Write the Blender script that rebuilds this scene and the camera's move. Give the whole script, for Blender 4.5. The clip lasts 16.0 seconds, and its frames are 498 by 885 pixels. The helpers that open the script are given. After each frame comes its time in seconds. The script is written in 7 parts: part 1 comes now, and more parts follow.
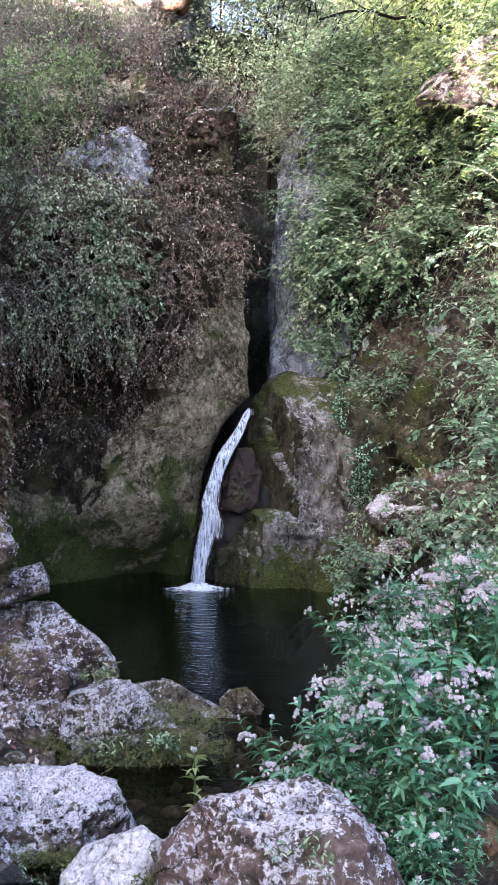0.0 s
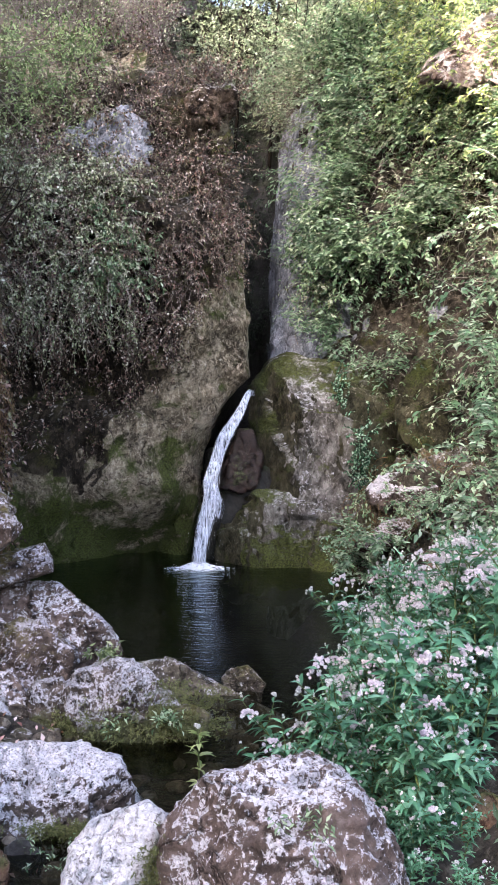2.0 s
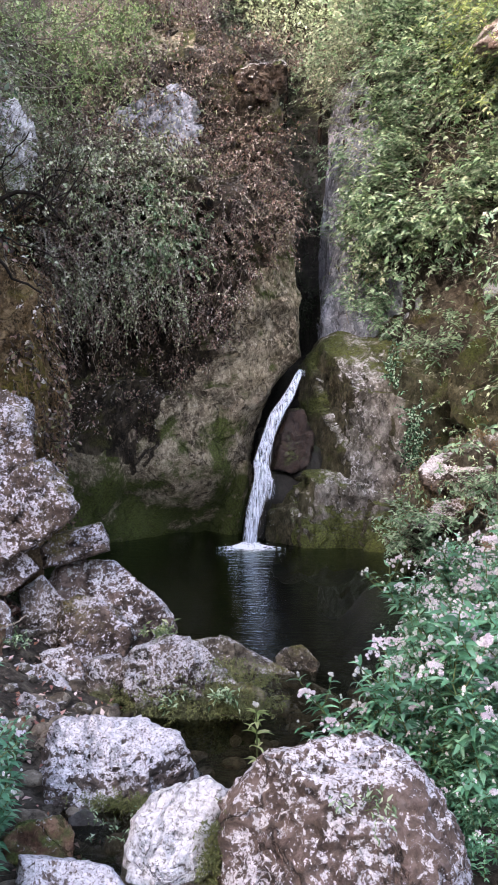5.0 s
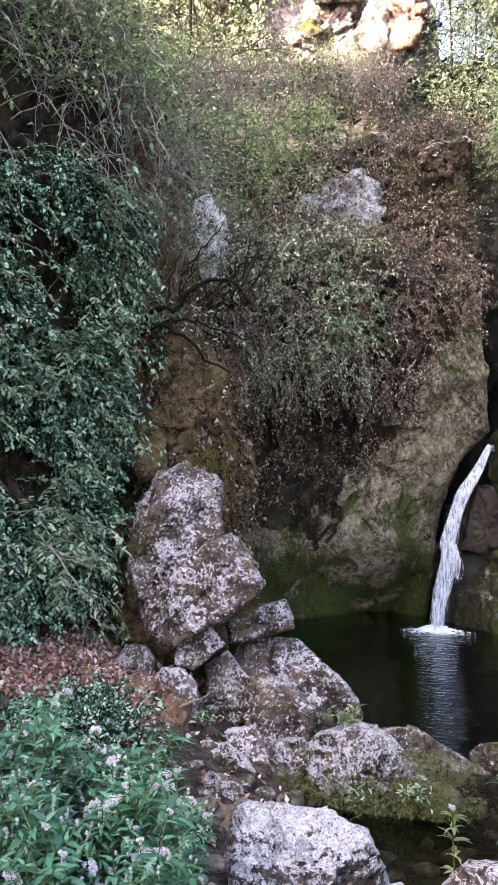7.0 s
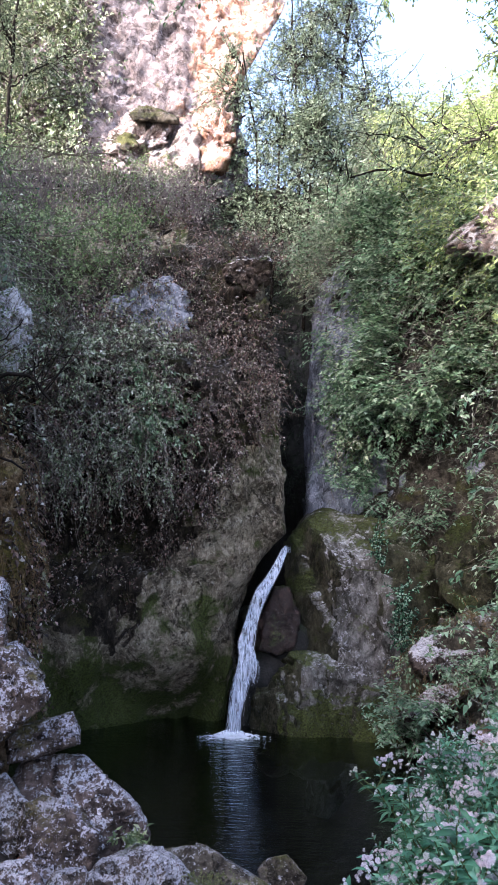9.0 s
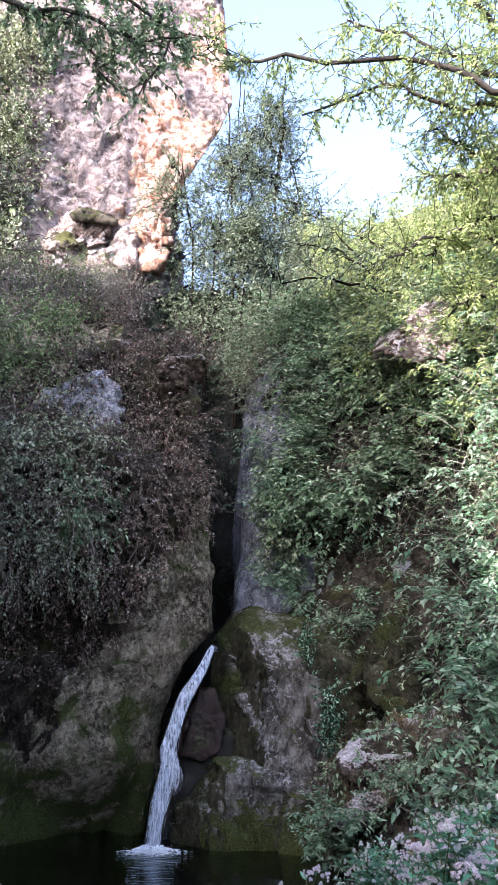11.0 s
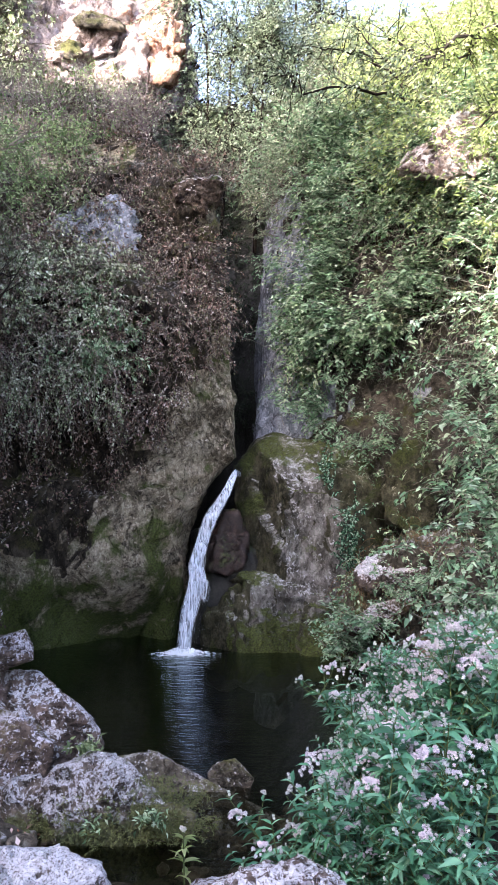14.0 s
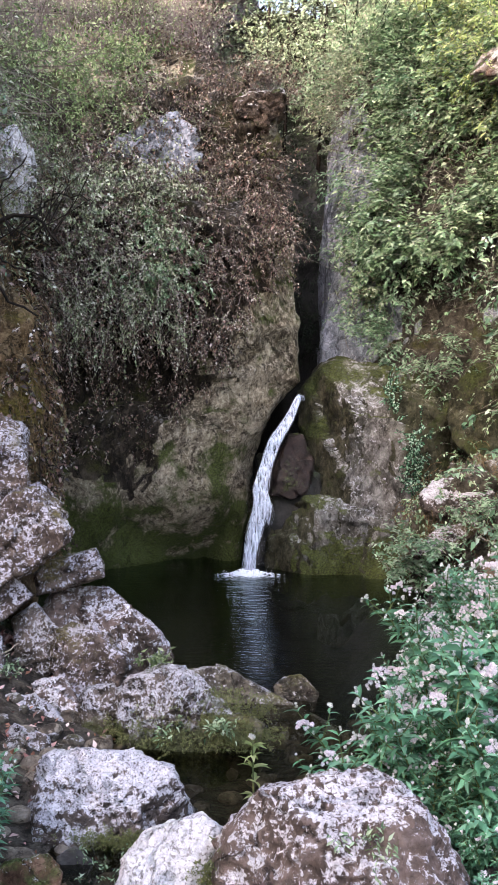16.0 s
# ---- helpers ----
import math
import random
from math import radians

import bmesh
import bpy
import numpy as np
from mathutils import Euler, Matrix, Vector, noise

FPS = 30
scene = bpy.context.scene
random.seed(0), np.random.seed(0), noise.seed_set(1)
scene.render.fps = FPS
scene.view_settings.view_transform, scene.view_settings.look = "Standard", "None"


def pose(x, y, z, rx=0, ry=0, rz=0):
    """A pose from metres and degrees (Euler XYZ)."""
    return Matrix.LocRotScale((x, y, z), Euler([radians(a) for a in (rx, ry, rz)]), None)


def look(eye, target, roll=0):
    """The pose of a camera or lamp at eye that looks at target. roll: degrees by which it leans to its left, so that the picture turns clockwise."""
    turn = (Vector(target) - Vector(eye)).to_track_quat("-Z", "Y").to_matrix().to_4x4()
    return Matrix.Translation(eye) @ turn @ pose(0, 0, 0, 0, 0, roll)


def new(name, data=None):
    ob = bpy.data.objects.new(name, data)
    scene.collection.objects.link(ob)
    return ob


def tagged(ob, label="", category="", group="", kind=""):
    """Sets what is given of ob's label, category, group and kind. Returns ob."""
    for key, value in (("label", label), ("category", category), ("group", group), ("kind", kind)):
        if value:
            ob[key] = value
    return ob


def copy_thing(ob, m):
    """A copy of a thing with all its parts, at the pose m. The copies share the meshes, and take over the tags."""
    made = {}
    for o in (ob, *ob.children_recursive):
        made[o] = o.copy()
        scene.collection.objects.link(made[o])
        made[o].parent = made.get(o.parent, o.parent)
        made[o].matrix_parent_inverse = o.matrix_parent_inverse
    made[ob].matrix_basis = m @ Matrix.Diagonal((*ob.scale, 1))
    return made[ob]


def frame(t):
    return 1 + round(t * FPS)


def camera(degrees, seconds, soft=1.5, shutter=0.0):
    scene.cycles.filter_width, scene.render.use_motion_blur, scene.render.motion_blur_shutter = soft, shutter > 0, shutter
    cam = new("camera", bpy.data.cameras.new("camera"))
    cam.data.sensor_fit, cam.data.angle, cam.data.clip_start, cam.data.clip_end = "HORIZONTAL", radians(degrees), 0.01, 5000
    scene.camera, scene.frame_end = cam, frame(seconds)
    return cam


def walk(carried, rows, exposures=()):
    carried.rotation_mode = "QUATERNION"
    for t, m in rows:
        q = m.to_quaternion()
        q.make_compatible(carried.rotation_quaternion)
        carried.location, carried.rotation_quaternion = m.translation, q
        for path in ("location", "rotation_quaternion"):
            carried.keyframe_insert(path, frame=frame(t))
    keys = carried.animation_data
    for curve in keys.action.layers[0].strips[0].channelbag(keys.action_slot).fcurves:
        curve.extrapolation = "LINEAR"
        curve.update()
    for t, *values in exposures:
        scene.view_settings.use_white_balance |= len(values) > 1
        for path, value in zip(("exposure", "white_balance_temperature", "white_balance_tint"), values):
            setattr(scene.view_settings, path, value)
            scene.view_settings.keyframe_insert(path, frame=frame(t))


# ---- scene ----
# ---------------------------------------------------------------- camera
cam = camera(35.0, 16.0, soft=0.5)
# seconds, eye, pitch, yaw, roll (degrees)
PATH = [
    (0, (0.006, 0.001, 1.520), -0.19, 0.00, 0.01),
    (0.5, (0.007, -0.001, 1.528), -0.26, 0.01, 0.00),
    (1, (0.001, -0.010, 1.534), -0.31, -0.02, 0.07),
    (1.5, (-0.004, -0.019, 1.536), -0.67, -0.07, 0.10),
    (2, (-0.006, -0.030, 1.532), -1.67, -0.03, 0.04),
    (2.5, (-0.008, -0.033, 1.529), -2.15, 0.02, 0.07),
    (3, (-0.009, -0.037, 1.524), -2.28, 0.02, 0.08),
    (3.2, (-0.008, -0.029, 1.524), -2.45, 0.06, 0.05),
    (4.25, (-0.022, -0.028, 1.529), -3.10, 0.36, -0.03),
    (4.8, (-0.040, -0.027, 1.533), -3.20, 2.05, -0.13),
    (5.3, (-0.057, -0.026, 1.536), -2.71, 6.12, -0.20),
    (5.5, (-0.069, -0.022, 1.532), -2.28, 8.31, -0.15),
    (6, (-0.089, -0.017, 1.531), -1.19, 13.09, -0.14),
    (6.5, (-0.097, -0.000, 1.535), -0.02, 15.78, -0.07),
    (7, (-0.087, -0.001, 1.549), 2.30, 16.32, -0.03),
    (7.5, (-0.070, -0.005, 1.564), 4.88, 14.70, -0.13),
    (8, (-0.053, 0.010, 1.566), 7.09, 9.61, -0.28),
    (8.5, (-0.033, 0.033, 1.573), 8.40, 5.33, -0.31),
    (9, (-0.022, 0.031, 1.583), 9.31, 2.49, 0.18),
    (9.5, (-0.020, 0.044, 1.578), 10.41, 0.33, 0.46),
    (10, (-0.023, 0.041, 1.580), 11.97, -1.35, 0.41),
    (10.2, (-0.031, 0.040, 1.578), 12.74, -1.84, 0.37),
    (11.0, (-0.028, 0.018, 1.576), 16.30, -2.70, 0.31),
    (11.7, (-0.022, -0.008, 1.573), 18.00, -3.10, 0.25),
    (12.3, (-0.017, -0.029, 1.571), 16.25, -3.24, 0.20),
    (12.5, (-0.019, -0.020, 1.572), 14.40, -3.33, 0.20),
    (13, (-0.003, 0.010, 1.573), 9.56, -3.08, 0.02),
    (13.5, (-0.013, 0.003, 1.558), 6.54, -2.16, 0.08),
    (14, (-0.016, 0.012, 1.547), 4.07, -1.10, -0.10),
    (14.5, (-0.016, 0.003, 1.549), 1.99, 0.02, -0.14),
    (15, (-0.023, 0.006, 1.547), 0.51, 1.11, -0.15),
    (15.5, (-0.033, 0.023, 1.532), -0.50, 2.29, -0.15),
    (16, (-0.034, 0.041, 1.518), -1.20, 3.41, -0.17),
]
# seconds, stops, kelvin, tint
EXPOSURES = [(0.0, 3.48, 6550, 20), (1.0, 3.5, 6700, 20), (1.5, 3.66, 6870, 20), (2.5, 3.71, 7200, 20), (3.0, 3.7, 7250, 20), (5.5, 3.78, 7420, 22), (6.0, 3.92, 7450, 22), (6.5, 3.9, 7480, 22), (7.0, 3.82, 7450, 22), (7.5, 3.53, 7150, 22), (8.5, 3.2, 6350, 21), (9.5, 2.86, 6110, 21), (12.5, 2.78, 6110, 21), (13.0, 3.11, 6160, 20), (13.5, 3.36, 6310, 20), (14.5, 3.66, 6810, 20), (15.0, 3.78, 6960, 20), (16.0, 3.77, 7360, 20)]
walk(cam, [(t, pose(*eye, 90 + pitch, 0, yaw) @ pose(0, 0, 0, 0, 0, roll)) for t, eye, pitch, yaw, roll in PATH], EXPOSURES)

# ---------------------------------------------------------------- daylight
SUN_ELEV, SUN_AZ = radians(28), radians(225)      # azimuth clockwise from north (+y)
world = bpy.data.worlds.new("sky")
scene.world = world
world.use_nodes = True
sky = world.node_tree.nodes.new("ShaderNodeTexSky")
sky.sky_type, sky.sun_disc = "NISHITA", False
sky.sun_elevation, sky.sun_rotation = SUN_ELEV, SUN_AZ
sky.air_density, sky.dust_density = 1.0, 3.3
background = world.node_tree.nodes["Background"]
background.inputs["Strength"].default_value = 0.15
world.node_tree.links.new(sky.outputs["Color"], background.inputs["Color"])
sun = new("sun", bpy.data.lights.new("sun", "SUN"))
sun.data.energy, sun.data.angle, sun.data.color = 3.0, radians(0.5), (1.0, 0.93, 0.82)
# the sun stands behind and to the left, over the gorge's shady side
toward_sun = Vector((math.sin(SUN_AZ) * math.cos(SUN_ELEV), math.cos(SUN_AZ) * math.cos(SUN_ELEV), math.sin(SUN_ELEV)))
sun.matrix_world = look(toward_sun * 60, (0, 0, 0))

# ---------------------------------------------------------------- noise
_lattice = np.random.RandomState(11).rand(32, 32, 32) * 2 - 1


def vnoise(p):
    """Smooth value noise at the points p (..., 3)."""
    i = np.floor(p).astype(int)
    f = p - i
    f = f * f * (3 - 2 * f)
    out = 0.0
    for dx in (0, 1):
        for dy in (0, 1):
            for dz in (0, 1):
                w = (f[..., 0] if dx else 1 - f[..., 0]) * (f[..., 1] if dy else 1 - f[..., 1]) * (f[..., 2] if dz else 1 - f[..., 2])
                out = out + w * _lattice[(i[..., 0] + dx) % 32, (i[..., 1] + dy) % 32, (i[..., 2] + dz) % 32]
    return out


def fbm(p, size, octaves=4, shift=0.0, ridged=False):
    p = np.asarray(p, float) / size + shift * 7.31 + 3.7
    out, amp = 0.0, 1.0
    for k in range(octaves):
        n = vnoise(p)
        out = out + amp * ((1 - 2 * np.abs(n)) if ridged else n)
        p, amp = p * 2.03 + 5.1, amp * 0.5
    return out


def facets(p, size, shift=0):
    """Broken faces: cells of random tilt, as rock splits."""
    p = np.asarray(p, float) / size + 11.3 * shift
    shape, p = p.shape, p.reshape(-1, 3)
    i = np.floor(p).astype(int)
    best, out = np.full(len(p), 9.0), np.zeros(len(p))
    for o in np.ndindex(3, 3, 3):
        c = i + np.array(o) - 1
        a, b, e = c[:, 0] % 32, c[:, 1] % 32, c[:, 2] % 32
        f = c + 0.5 + 0.45 * np.stack([_lattice[a, b, e], _lattice[b, e, a], _lattice[e, a, b]], -1)
        g = np.stack([_lattice[(a + 9) % 32, b, e], _lattice[a, (b + 9) % 32, e], _lattice[a, b, (e + 9) % 32]], -1)
        d2 = ((p - f) ** 2).sum(-1)
        near = d2 < best
        best = np.where(near, d2, best)
        out = np.where(near, (g * (p - f)).sum(-1) + 0.35 * g[:, 0], out)
    return out.reshape(shape[:-1])


def unit(v):
    return v / np.maximum(np.linalg.norm(v, axis=-1, keepdims=True), 1e-9)


# ---------------------------------------------------------------- mesh helpers
def make_mesh(name, verts, faces, material, smooth=False):
    """A mesh from arrays; faces is one array of triangles or quads, or a list of such arrays."""
    faces = faces if isinstance(faces, list) else [faces]
    me = bpy.data.meshes.new(name)
    verts = np.asarray(verts, np.float32)
    me.vertices.add(len(verts))
    me.vertices.foreach_set("co", verts.ravel())
    flat = np.concatenate([f.ravel() for f in faces]).astype(np.int32)
    sizes = np.concatenate([np.full(len(f), f.shape[1]) for f in faces]).astype(np.int32)
    me.loops.add(len(flat))
    me.loops.foreach_set("vertex_index", flat)
    me.polygons.add(len(sizes))
    me.polygons.foreach_set("loop_start", np.concatenate([[0], np.cumsum(sizes)[:-1]]).astype(np.int32))
    me.polygons.foreach_set("loop_total", sizes)
    if smooth:
        me.polygons.foreach_set("use_smooth", np.ones(len(sizes), bool))
    me.update(calc_edges=True)
    me.validate()
    if material:
        me.materials.append(material)
    return me


def part(name, mesh, parent=None, label=""):
    ob = new(name, mesh)
    if parent:
        ob.parent = parent
    return tagged(ob, label)


def thing(name, label, category, group="", at=(0, 0, 0)):
    """An Empty that parents the parts of one thing."""
    ob = new(name)
    ob.location = at
    ob.empty_display_size = 0.05
    return tagged(ob, label, category, group)


def joined(pieces):
    """Several (verts, faces) pairs with equal face sizes as one pair."""
    vs, fs, n = [], [], 0
    for v, f in pieces:
        vs.append(v)
        fs.append(f + n)
        n += len(v)
    return np.concatenate(vs), np.concatenate(fs)


def tubes(lines, r0, r1, sides=4):
    """Tapering tubes round polylines (n, k, 3)."""
    lines = np.asarray(lines, float)
    n, k, _ = lines.shape
    tang = unit(np.gradient(lines, axis=1))
    ref = np.where(np.abs(tang[..., 2:3]) > 0.9, np.array([1.0, 0, 0]), np.array([0, 0, 1.0]))
    a = unit(np.cross(tang, ref))
    b = np.cross(tang, a)
    r = np.asarray(r0, float).reshape(-1, 1) * np.linspace(1, 0, k) + np.asarray(r1, float).reshape(-1, 1) * np.linspace(0, 1, k)
    ang = np.linspace(0, 2 * np.pi, sides, endpoint=False)
    ring = lines[:, :, None] + r[..., None, None] * (np.cos(ang)[:, None] * a[:, :, None] + np.sin(ang)[:, None] * b[:, :, None])
    verts = ring.reshape(-1, 3)
    base = (np.arange(n)[:, None, None] * k + np.arange(k - 1)[None, :, None]) * sides
    s = np.arange(sides)
    t = (s + 1) % sides
    faces = np.stack([base + s, base + t, base + sides + t, base + sides + s], -1).reshape(-1, 4)
    return verts, faces


def spline(points, k):
    """k points on a smooth line through the given ones."""
    p = np.asarray(points, float)
    p = np.vstack([2 * p[0] - p[1], p, 2 * p[-1] - p[-2]])
    s = np.linspace(0, len(points) - 1, k)
    i = np.minimum(s.astype(int), len(points) - 2)
    f = (s - i)[:, None]
    a, b, c, d = p[i], p[i + 1], p[i + 2], p[i + 3]
    return 0.5 * (2 * b + (c - a) * f + (2 * a - 5 * b + 4 * c - d) * f**2 + (3 * b - a - 3 * c + d) * f**3)


# ---------------------------------------------------------------- materials
def material(name):
    m = bpy.data.materials.new(name)
    m.use_nodes = True
    nt = m.node_tree
    return m, nt, nt.nodes["Principled BSDF"]


def nd(nt, kind, **values):
    n = nt.nodes.new("ShaderNode" + kind)
    for k, v in values.items():
        n.inputs[k.replace("_", " ")].default_value = v
    return n


def mapped(nt, scale=(1, 1, 1)):
    """The place in the world, stretched."""
    g = nd(nt, "NewGeometry")
    m = nd(nt, "Mapping")
    m.inputs["Scale"].default_value = scale
    nt.links.new(g.outputs["Position"], m.inputs["Vector"])
    return m.outputs["Vector"]


def noise_node(nt, vec, scale, detail=6.0, rough=0.6, distortion=0.0):
    n = nd(nt, "TexNoise", Scale=scale, Detail=detail, Roughness=rough, Distortion=distortion)
    nt.links.new(vec, n.inputs["Vector"])
    return n.outputs["Fac"]


def ramp(nt, fac, *stops):
    r = nd(nt, "ValToRGB")
    e = r.color_ramp.elements
    while len(e) < len(stops):
        e.new(0.5)
    for el, (pos, col) in zip(e, stops):
        el.position = pos
        el.color = (*col, 1) if isinstance(col, tuple) else (col, col, col, 1)
    nt.links.new(fac, r.inputs["Fac"])
    return r.outputs["Color"]


def mix(nt, fac, a, b, mode="MIX"):
    m = nt.nodes.new("ShaderNodeMix")
    m.data_type, m.blend_type = "RGBA", mode
    for sock, v in ((m.inputs[0], fac), (m.inputs[6], a), (m.inputs[7], b)):
        if isinstance(v, (int, float)):
            sock.default_value = v
        elif isinstance(v, tuple):
            sock.default_value = (*v, 1)
        else:
            nt.links.new(v, sock)
    return m.outputs[2]


def math_node(nt, op, a, b=0.0, clamp=False):
    m = nt.nodes.new("ShaderNodeMath")
    m.operation, m.use_clamp = op, clamp
    for sock, v in zip(m.inputs, (a, b)):
        if isinstance(v, (int, float)):
            sock.default_value = v
        else:
            nt.links.new(v, sock)
    return m.outputs[0]


def bump(nt, bsdf, height, strength, distance):
    b = nd(nt, "Bump", Strength=strength, Distance=distance)
    nt.links.new(height, b.inputs["Height"])
    nt.links.new(b.outputs["Normal"], bsdf.inputs["Normal"])


def rock_look(nt, dark, mid, pale, lichen=0.5, lichen_col=(0.62, 0.6, 0.6), moss=0.0, moss_col=(0.055, 0.075, 0.02), streak=1.0, wet_line=None, lean_up=0.17, grain=44, moss_up=0.2, mottle=1.0, chip=17):
    """Weathered limestone: two browns, pale grain, seams, crusts of lichen (whiter on tops, as if lit from above), moss
    on the flats and below wet_line. Returns colour and relief.
    """
    p = mapped(nt)
    ps = mapped(nt, (1, 1, streak))
    big = noise_node(nt, ps, 1.2, 6)
    mid_n = noise_node(nt, ps, 7, 7, 0.68)
    fine = noise_node(nt, p, 55, 5, 0.7)
    col = mix(nt, ramp(nt, big, (0.35, 0.0), (0.65, 1.0)), dark, mid)
    col = mix(nt, ramp(nt, mid_n, (0.42, 0.0), (0.7, 0.75)), col, pale)
    col = mix(nt, ramp(nt, fine, (0.3, 0.45), (0.62, 0.0)), col, tuple(0.35 * c for c in dark))
    seams = noise_node(nt, ps, 2.3, 7, 0.62, 0.6)
    col = mix(nt, ramp(nt, seams, (0.488, 0.0), (0.5, 0.7 * mottle), (0.512, 0.0)), col, tuple(0.3 * c for c in dark))
    blotch = noise_node(nt, ps, 3.7, 8, 0.72)
    col = mix(nt, ramp(nt, blotch, (0.34, 0.75 * mottle), (0.5, 0.0)), col, tuple(0.5 * c for c in dark))
    chips = noise_node(nt, ps, chip, 9, 0.78, 0.3)
    col = mix(nt, ramp(nt, chips, (0.53, 0.0), (0.57, 0.55 * mottle)), col, pale)
    col = mix(nt, ramp(nt, chips, (0.40, 0.75 * mottle), (0.45, 0.0)), col, tuple(0.4 * c for c in dark))
    geo = nd(nt, "NewGeometry")
    sep = nd(nt, "SeparateXYZ")
    nt.links.new(geo.outputs["Normal"], sep.inputs[0])
    relief = mix(nt, 0.3, mix(nt, 0.5, mid_n, chips), fine)
    relief = mix(nt, 0.3 * mottle, relief, ramp(nt, seams, (0.485, 1.0), (0.5, 0.0), (0.515, 1.0)))
    if lichen > 0:
        crust = noise_node(nt, p, grain, 8, 0.72, 0.4)
        where = noise_node(nt, p, 6.0, 6, 0.65)
        # crust grows on upward faces, doubling as painted light from above
        up = math_node(nt, "MULTIPLY", sep.outputs["Z"], lean_up)
        amount = math_node(nt, "ADD", math_node(nt, "ADD", crust, math_node(nt, "MULTIPLY", where, 0.6)), up)
        edge = 1.10 - 0.34 * lichen
        lich = ramp(nt, math_node(nt, "SUBTRACT", amount, edge - 0.5), (0.485, 0.0), (0.525, 1.0))
        holes = ramp(nt, noise_node(nt, p, 2.3 * grain, 4, 0.65, 0.6), (0.38, 0.1), (0.48, 1.0))
        lich = mix(nt, 1.0, lich, holes, "MULTIPLY")
        lich_c = mix(nt, ramp(nt, fine, (0.35, 0.0), (0.65, 1.0)), tuple(0.5 * c for c in lichen_col), lichen_col)
        col = mix(nt, lich, col, lich_c)
    if moss > 0:
        mo = noise_node(nt, p, 2.6, 7, 0.66)
        amount = math_node(nt, "ADD", math_node(nt, "MULTIPLY_ADD", mo, 1.5), math_node(nt, "MULTIPLY", sep.outputs["Z"], moss_up))
        amount.node.inputs[0].links[0].from_node.inputs[2].default_value = -0.25
        if wet_line is not None:
            zz = nd(nt, "SeparateXYZ")
            nt.links.new(geo.outputs["Position"], zz.inputs[0])
            low = math_node(nt, "MULTIPLY", math_node(nt, "SUBTRACT", 1.0, math_node(nt, "DIVIDE", zz.outputs["Z"], wet_line), True), 0.47)
            amount = math_node(nt, "ADD", amount, low)
        mk = ramp(nt, amount, (0.70 - 0.25 * moss, 0.0), (0.86 - 0.25 * moss, 0.95))
        tone = mix(nt, ramp(nt, noise_node(nt, p, 60, 5, 0.7), (0.35, 0.0), (0.65, 1.0)), tuple(0.3 * c for c in moss_col), tuple(1.7 * c for c in moss_col))
        col = mix(nt, mk, col, tone)
    return col, relief


def rock_material(name, *tones, rough=0.85, **look_args):
    m, nt, bsdf = material(name)
    col, relief = rock_look(nt, *tones, **look_args)
    nt.links.new(col, bsdf.inputs["Base Color"])
    bsdf.inputs["Roughness"].default_value = rough
    bsdf.inputs["Specular IOR Level"].default_value = 0.12 if rough > 0.5 else 0.4
    bump(nt, bsdf, relief, 1.0, 0.06)
    return m


def two_rocks(name, first, second, depth=0.08):
    """Rock whose second kind shows where the mesh's 'kind' attribute says so, with ragged borders."""
    m, nt, bsdf = material(name)
    a, ha = rock_look(nt, *first[0], **first[1])
    b, hb = rock_look(nt, *second[0], **second[1])
    at = nt.nodes.new("ShaderNodeAttribute")
    at.attribute_name = "second_kind"
    rag = noise_node(nt, mapped(nt), 5.5, 10, 0.8)
    fac = ramp(nt, math_node(nt, "ADD", at.outputs["Fac"], math_node(nt, "MULTIPLY_ADD", rag, 1.4)), (0.40, 0.0), (0.60, 1.0))
    fac.node.inputs[0].links[0].from_node.inputs[1].links[0].from_node.inputs[2].default_value = -0.7
    nt.links.new(mix(nt, fac, a, b), bsdf.inputs["Base Color"])
    bsdf.inputs["Roughness"].default_value = 0.85
    bsdf.inputs["Specular IOR Level"].default_value = 0.12
    bump(nt, bsdf, mix(nt, fac, ha, hb), 1.0, depth * 1.3)
    return m


def leaf_material(name, *tones, shine=0.45, glow=0.35, spread=0.5):
    """Leaves: tones by piece, some light passing through."""
    m, nt, bsdf = material(name)
    geo = nd(nt, "NewGeometry")
    n = len(tones)
    col = ramp(nt, geo.outputs["Random Per Island"], *[(i / (n if n > 3 else n - 1), c) for i, c in enumerate(tones)])
    col.node.color_ramp.interpolation = "CONSTANT" if n > 3 else "LINEAR"
    patch = noise_node(nt, mapped(nt), 1.3, 3)
    col = mix(nt, ramp(nt, patch, (0.3, 0.0), (0.7, spread)), col, tuple(0.55 * c for c in tones[0]))
    nt.links.new(col, bsdf.inputs["Base Color"])
    bsdf.inputs["Roughness"].default_value = shine
    bsdf.inputs["Specular IOR Level"].default_value = 0.3
    tr = nd(nt, "BsdfTranslucent")
    nt.links.new(mix(nt, 0.5, col, (1.0, 1.0, 0.6), "MULTIPLY"), tr.inputs["Color"])
    ms = nd(nt, "MixShader")
    ms.inputs[0].default_value = glow
    out = nt.nodes["Material Output"]
    nt.links.new(bsdf.outputs[0], ms.inputs[1])
    nt.links.new(tr.outputs[0], ms.inputs[2])
    nt.links.new(ms.outputs[0], out.inputs["Surface"])
    return m


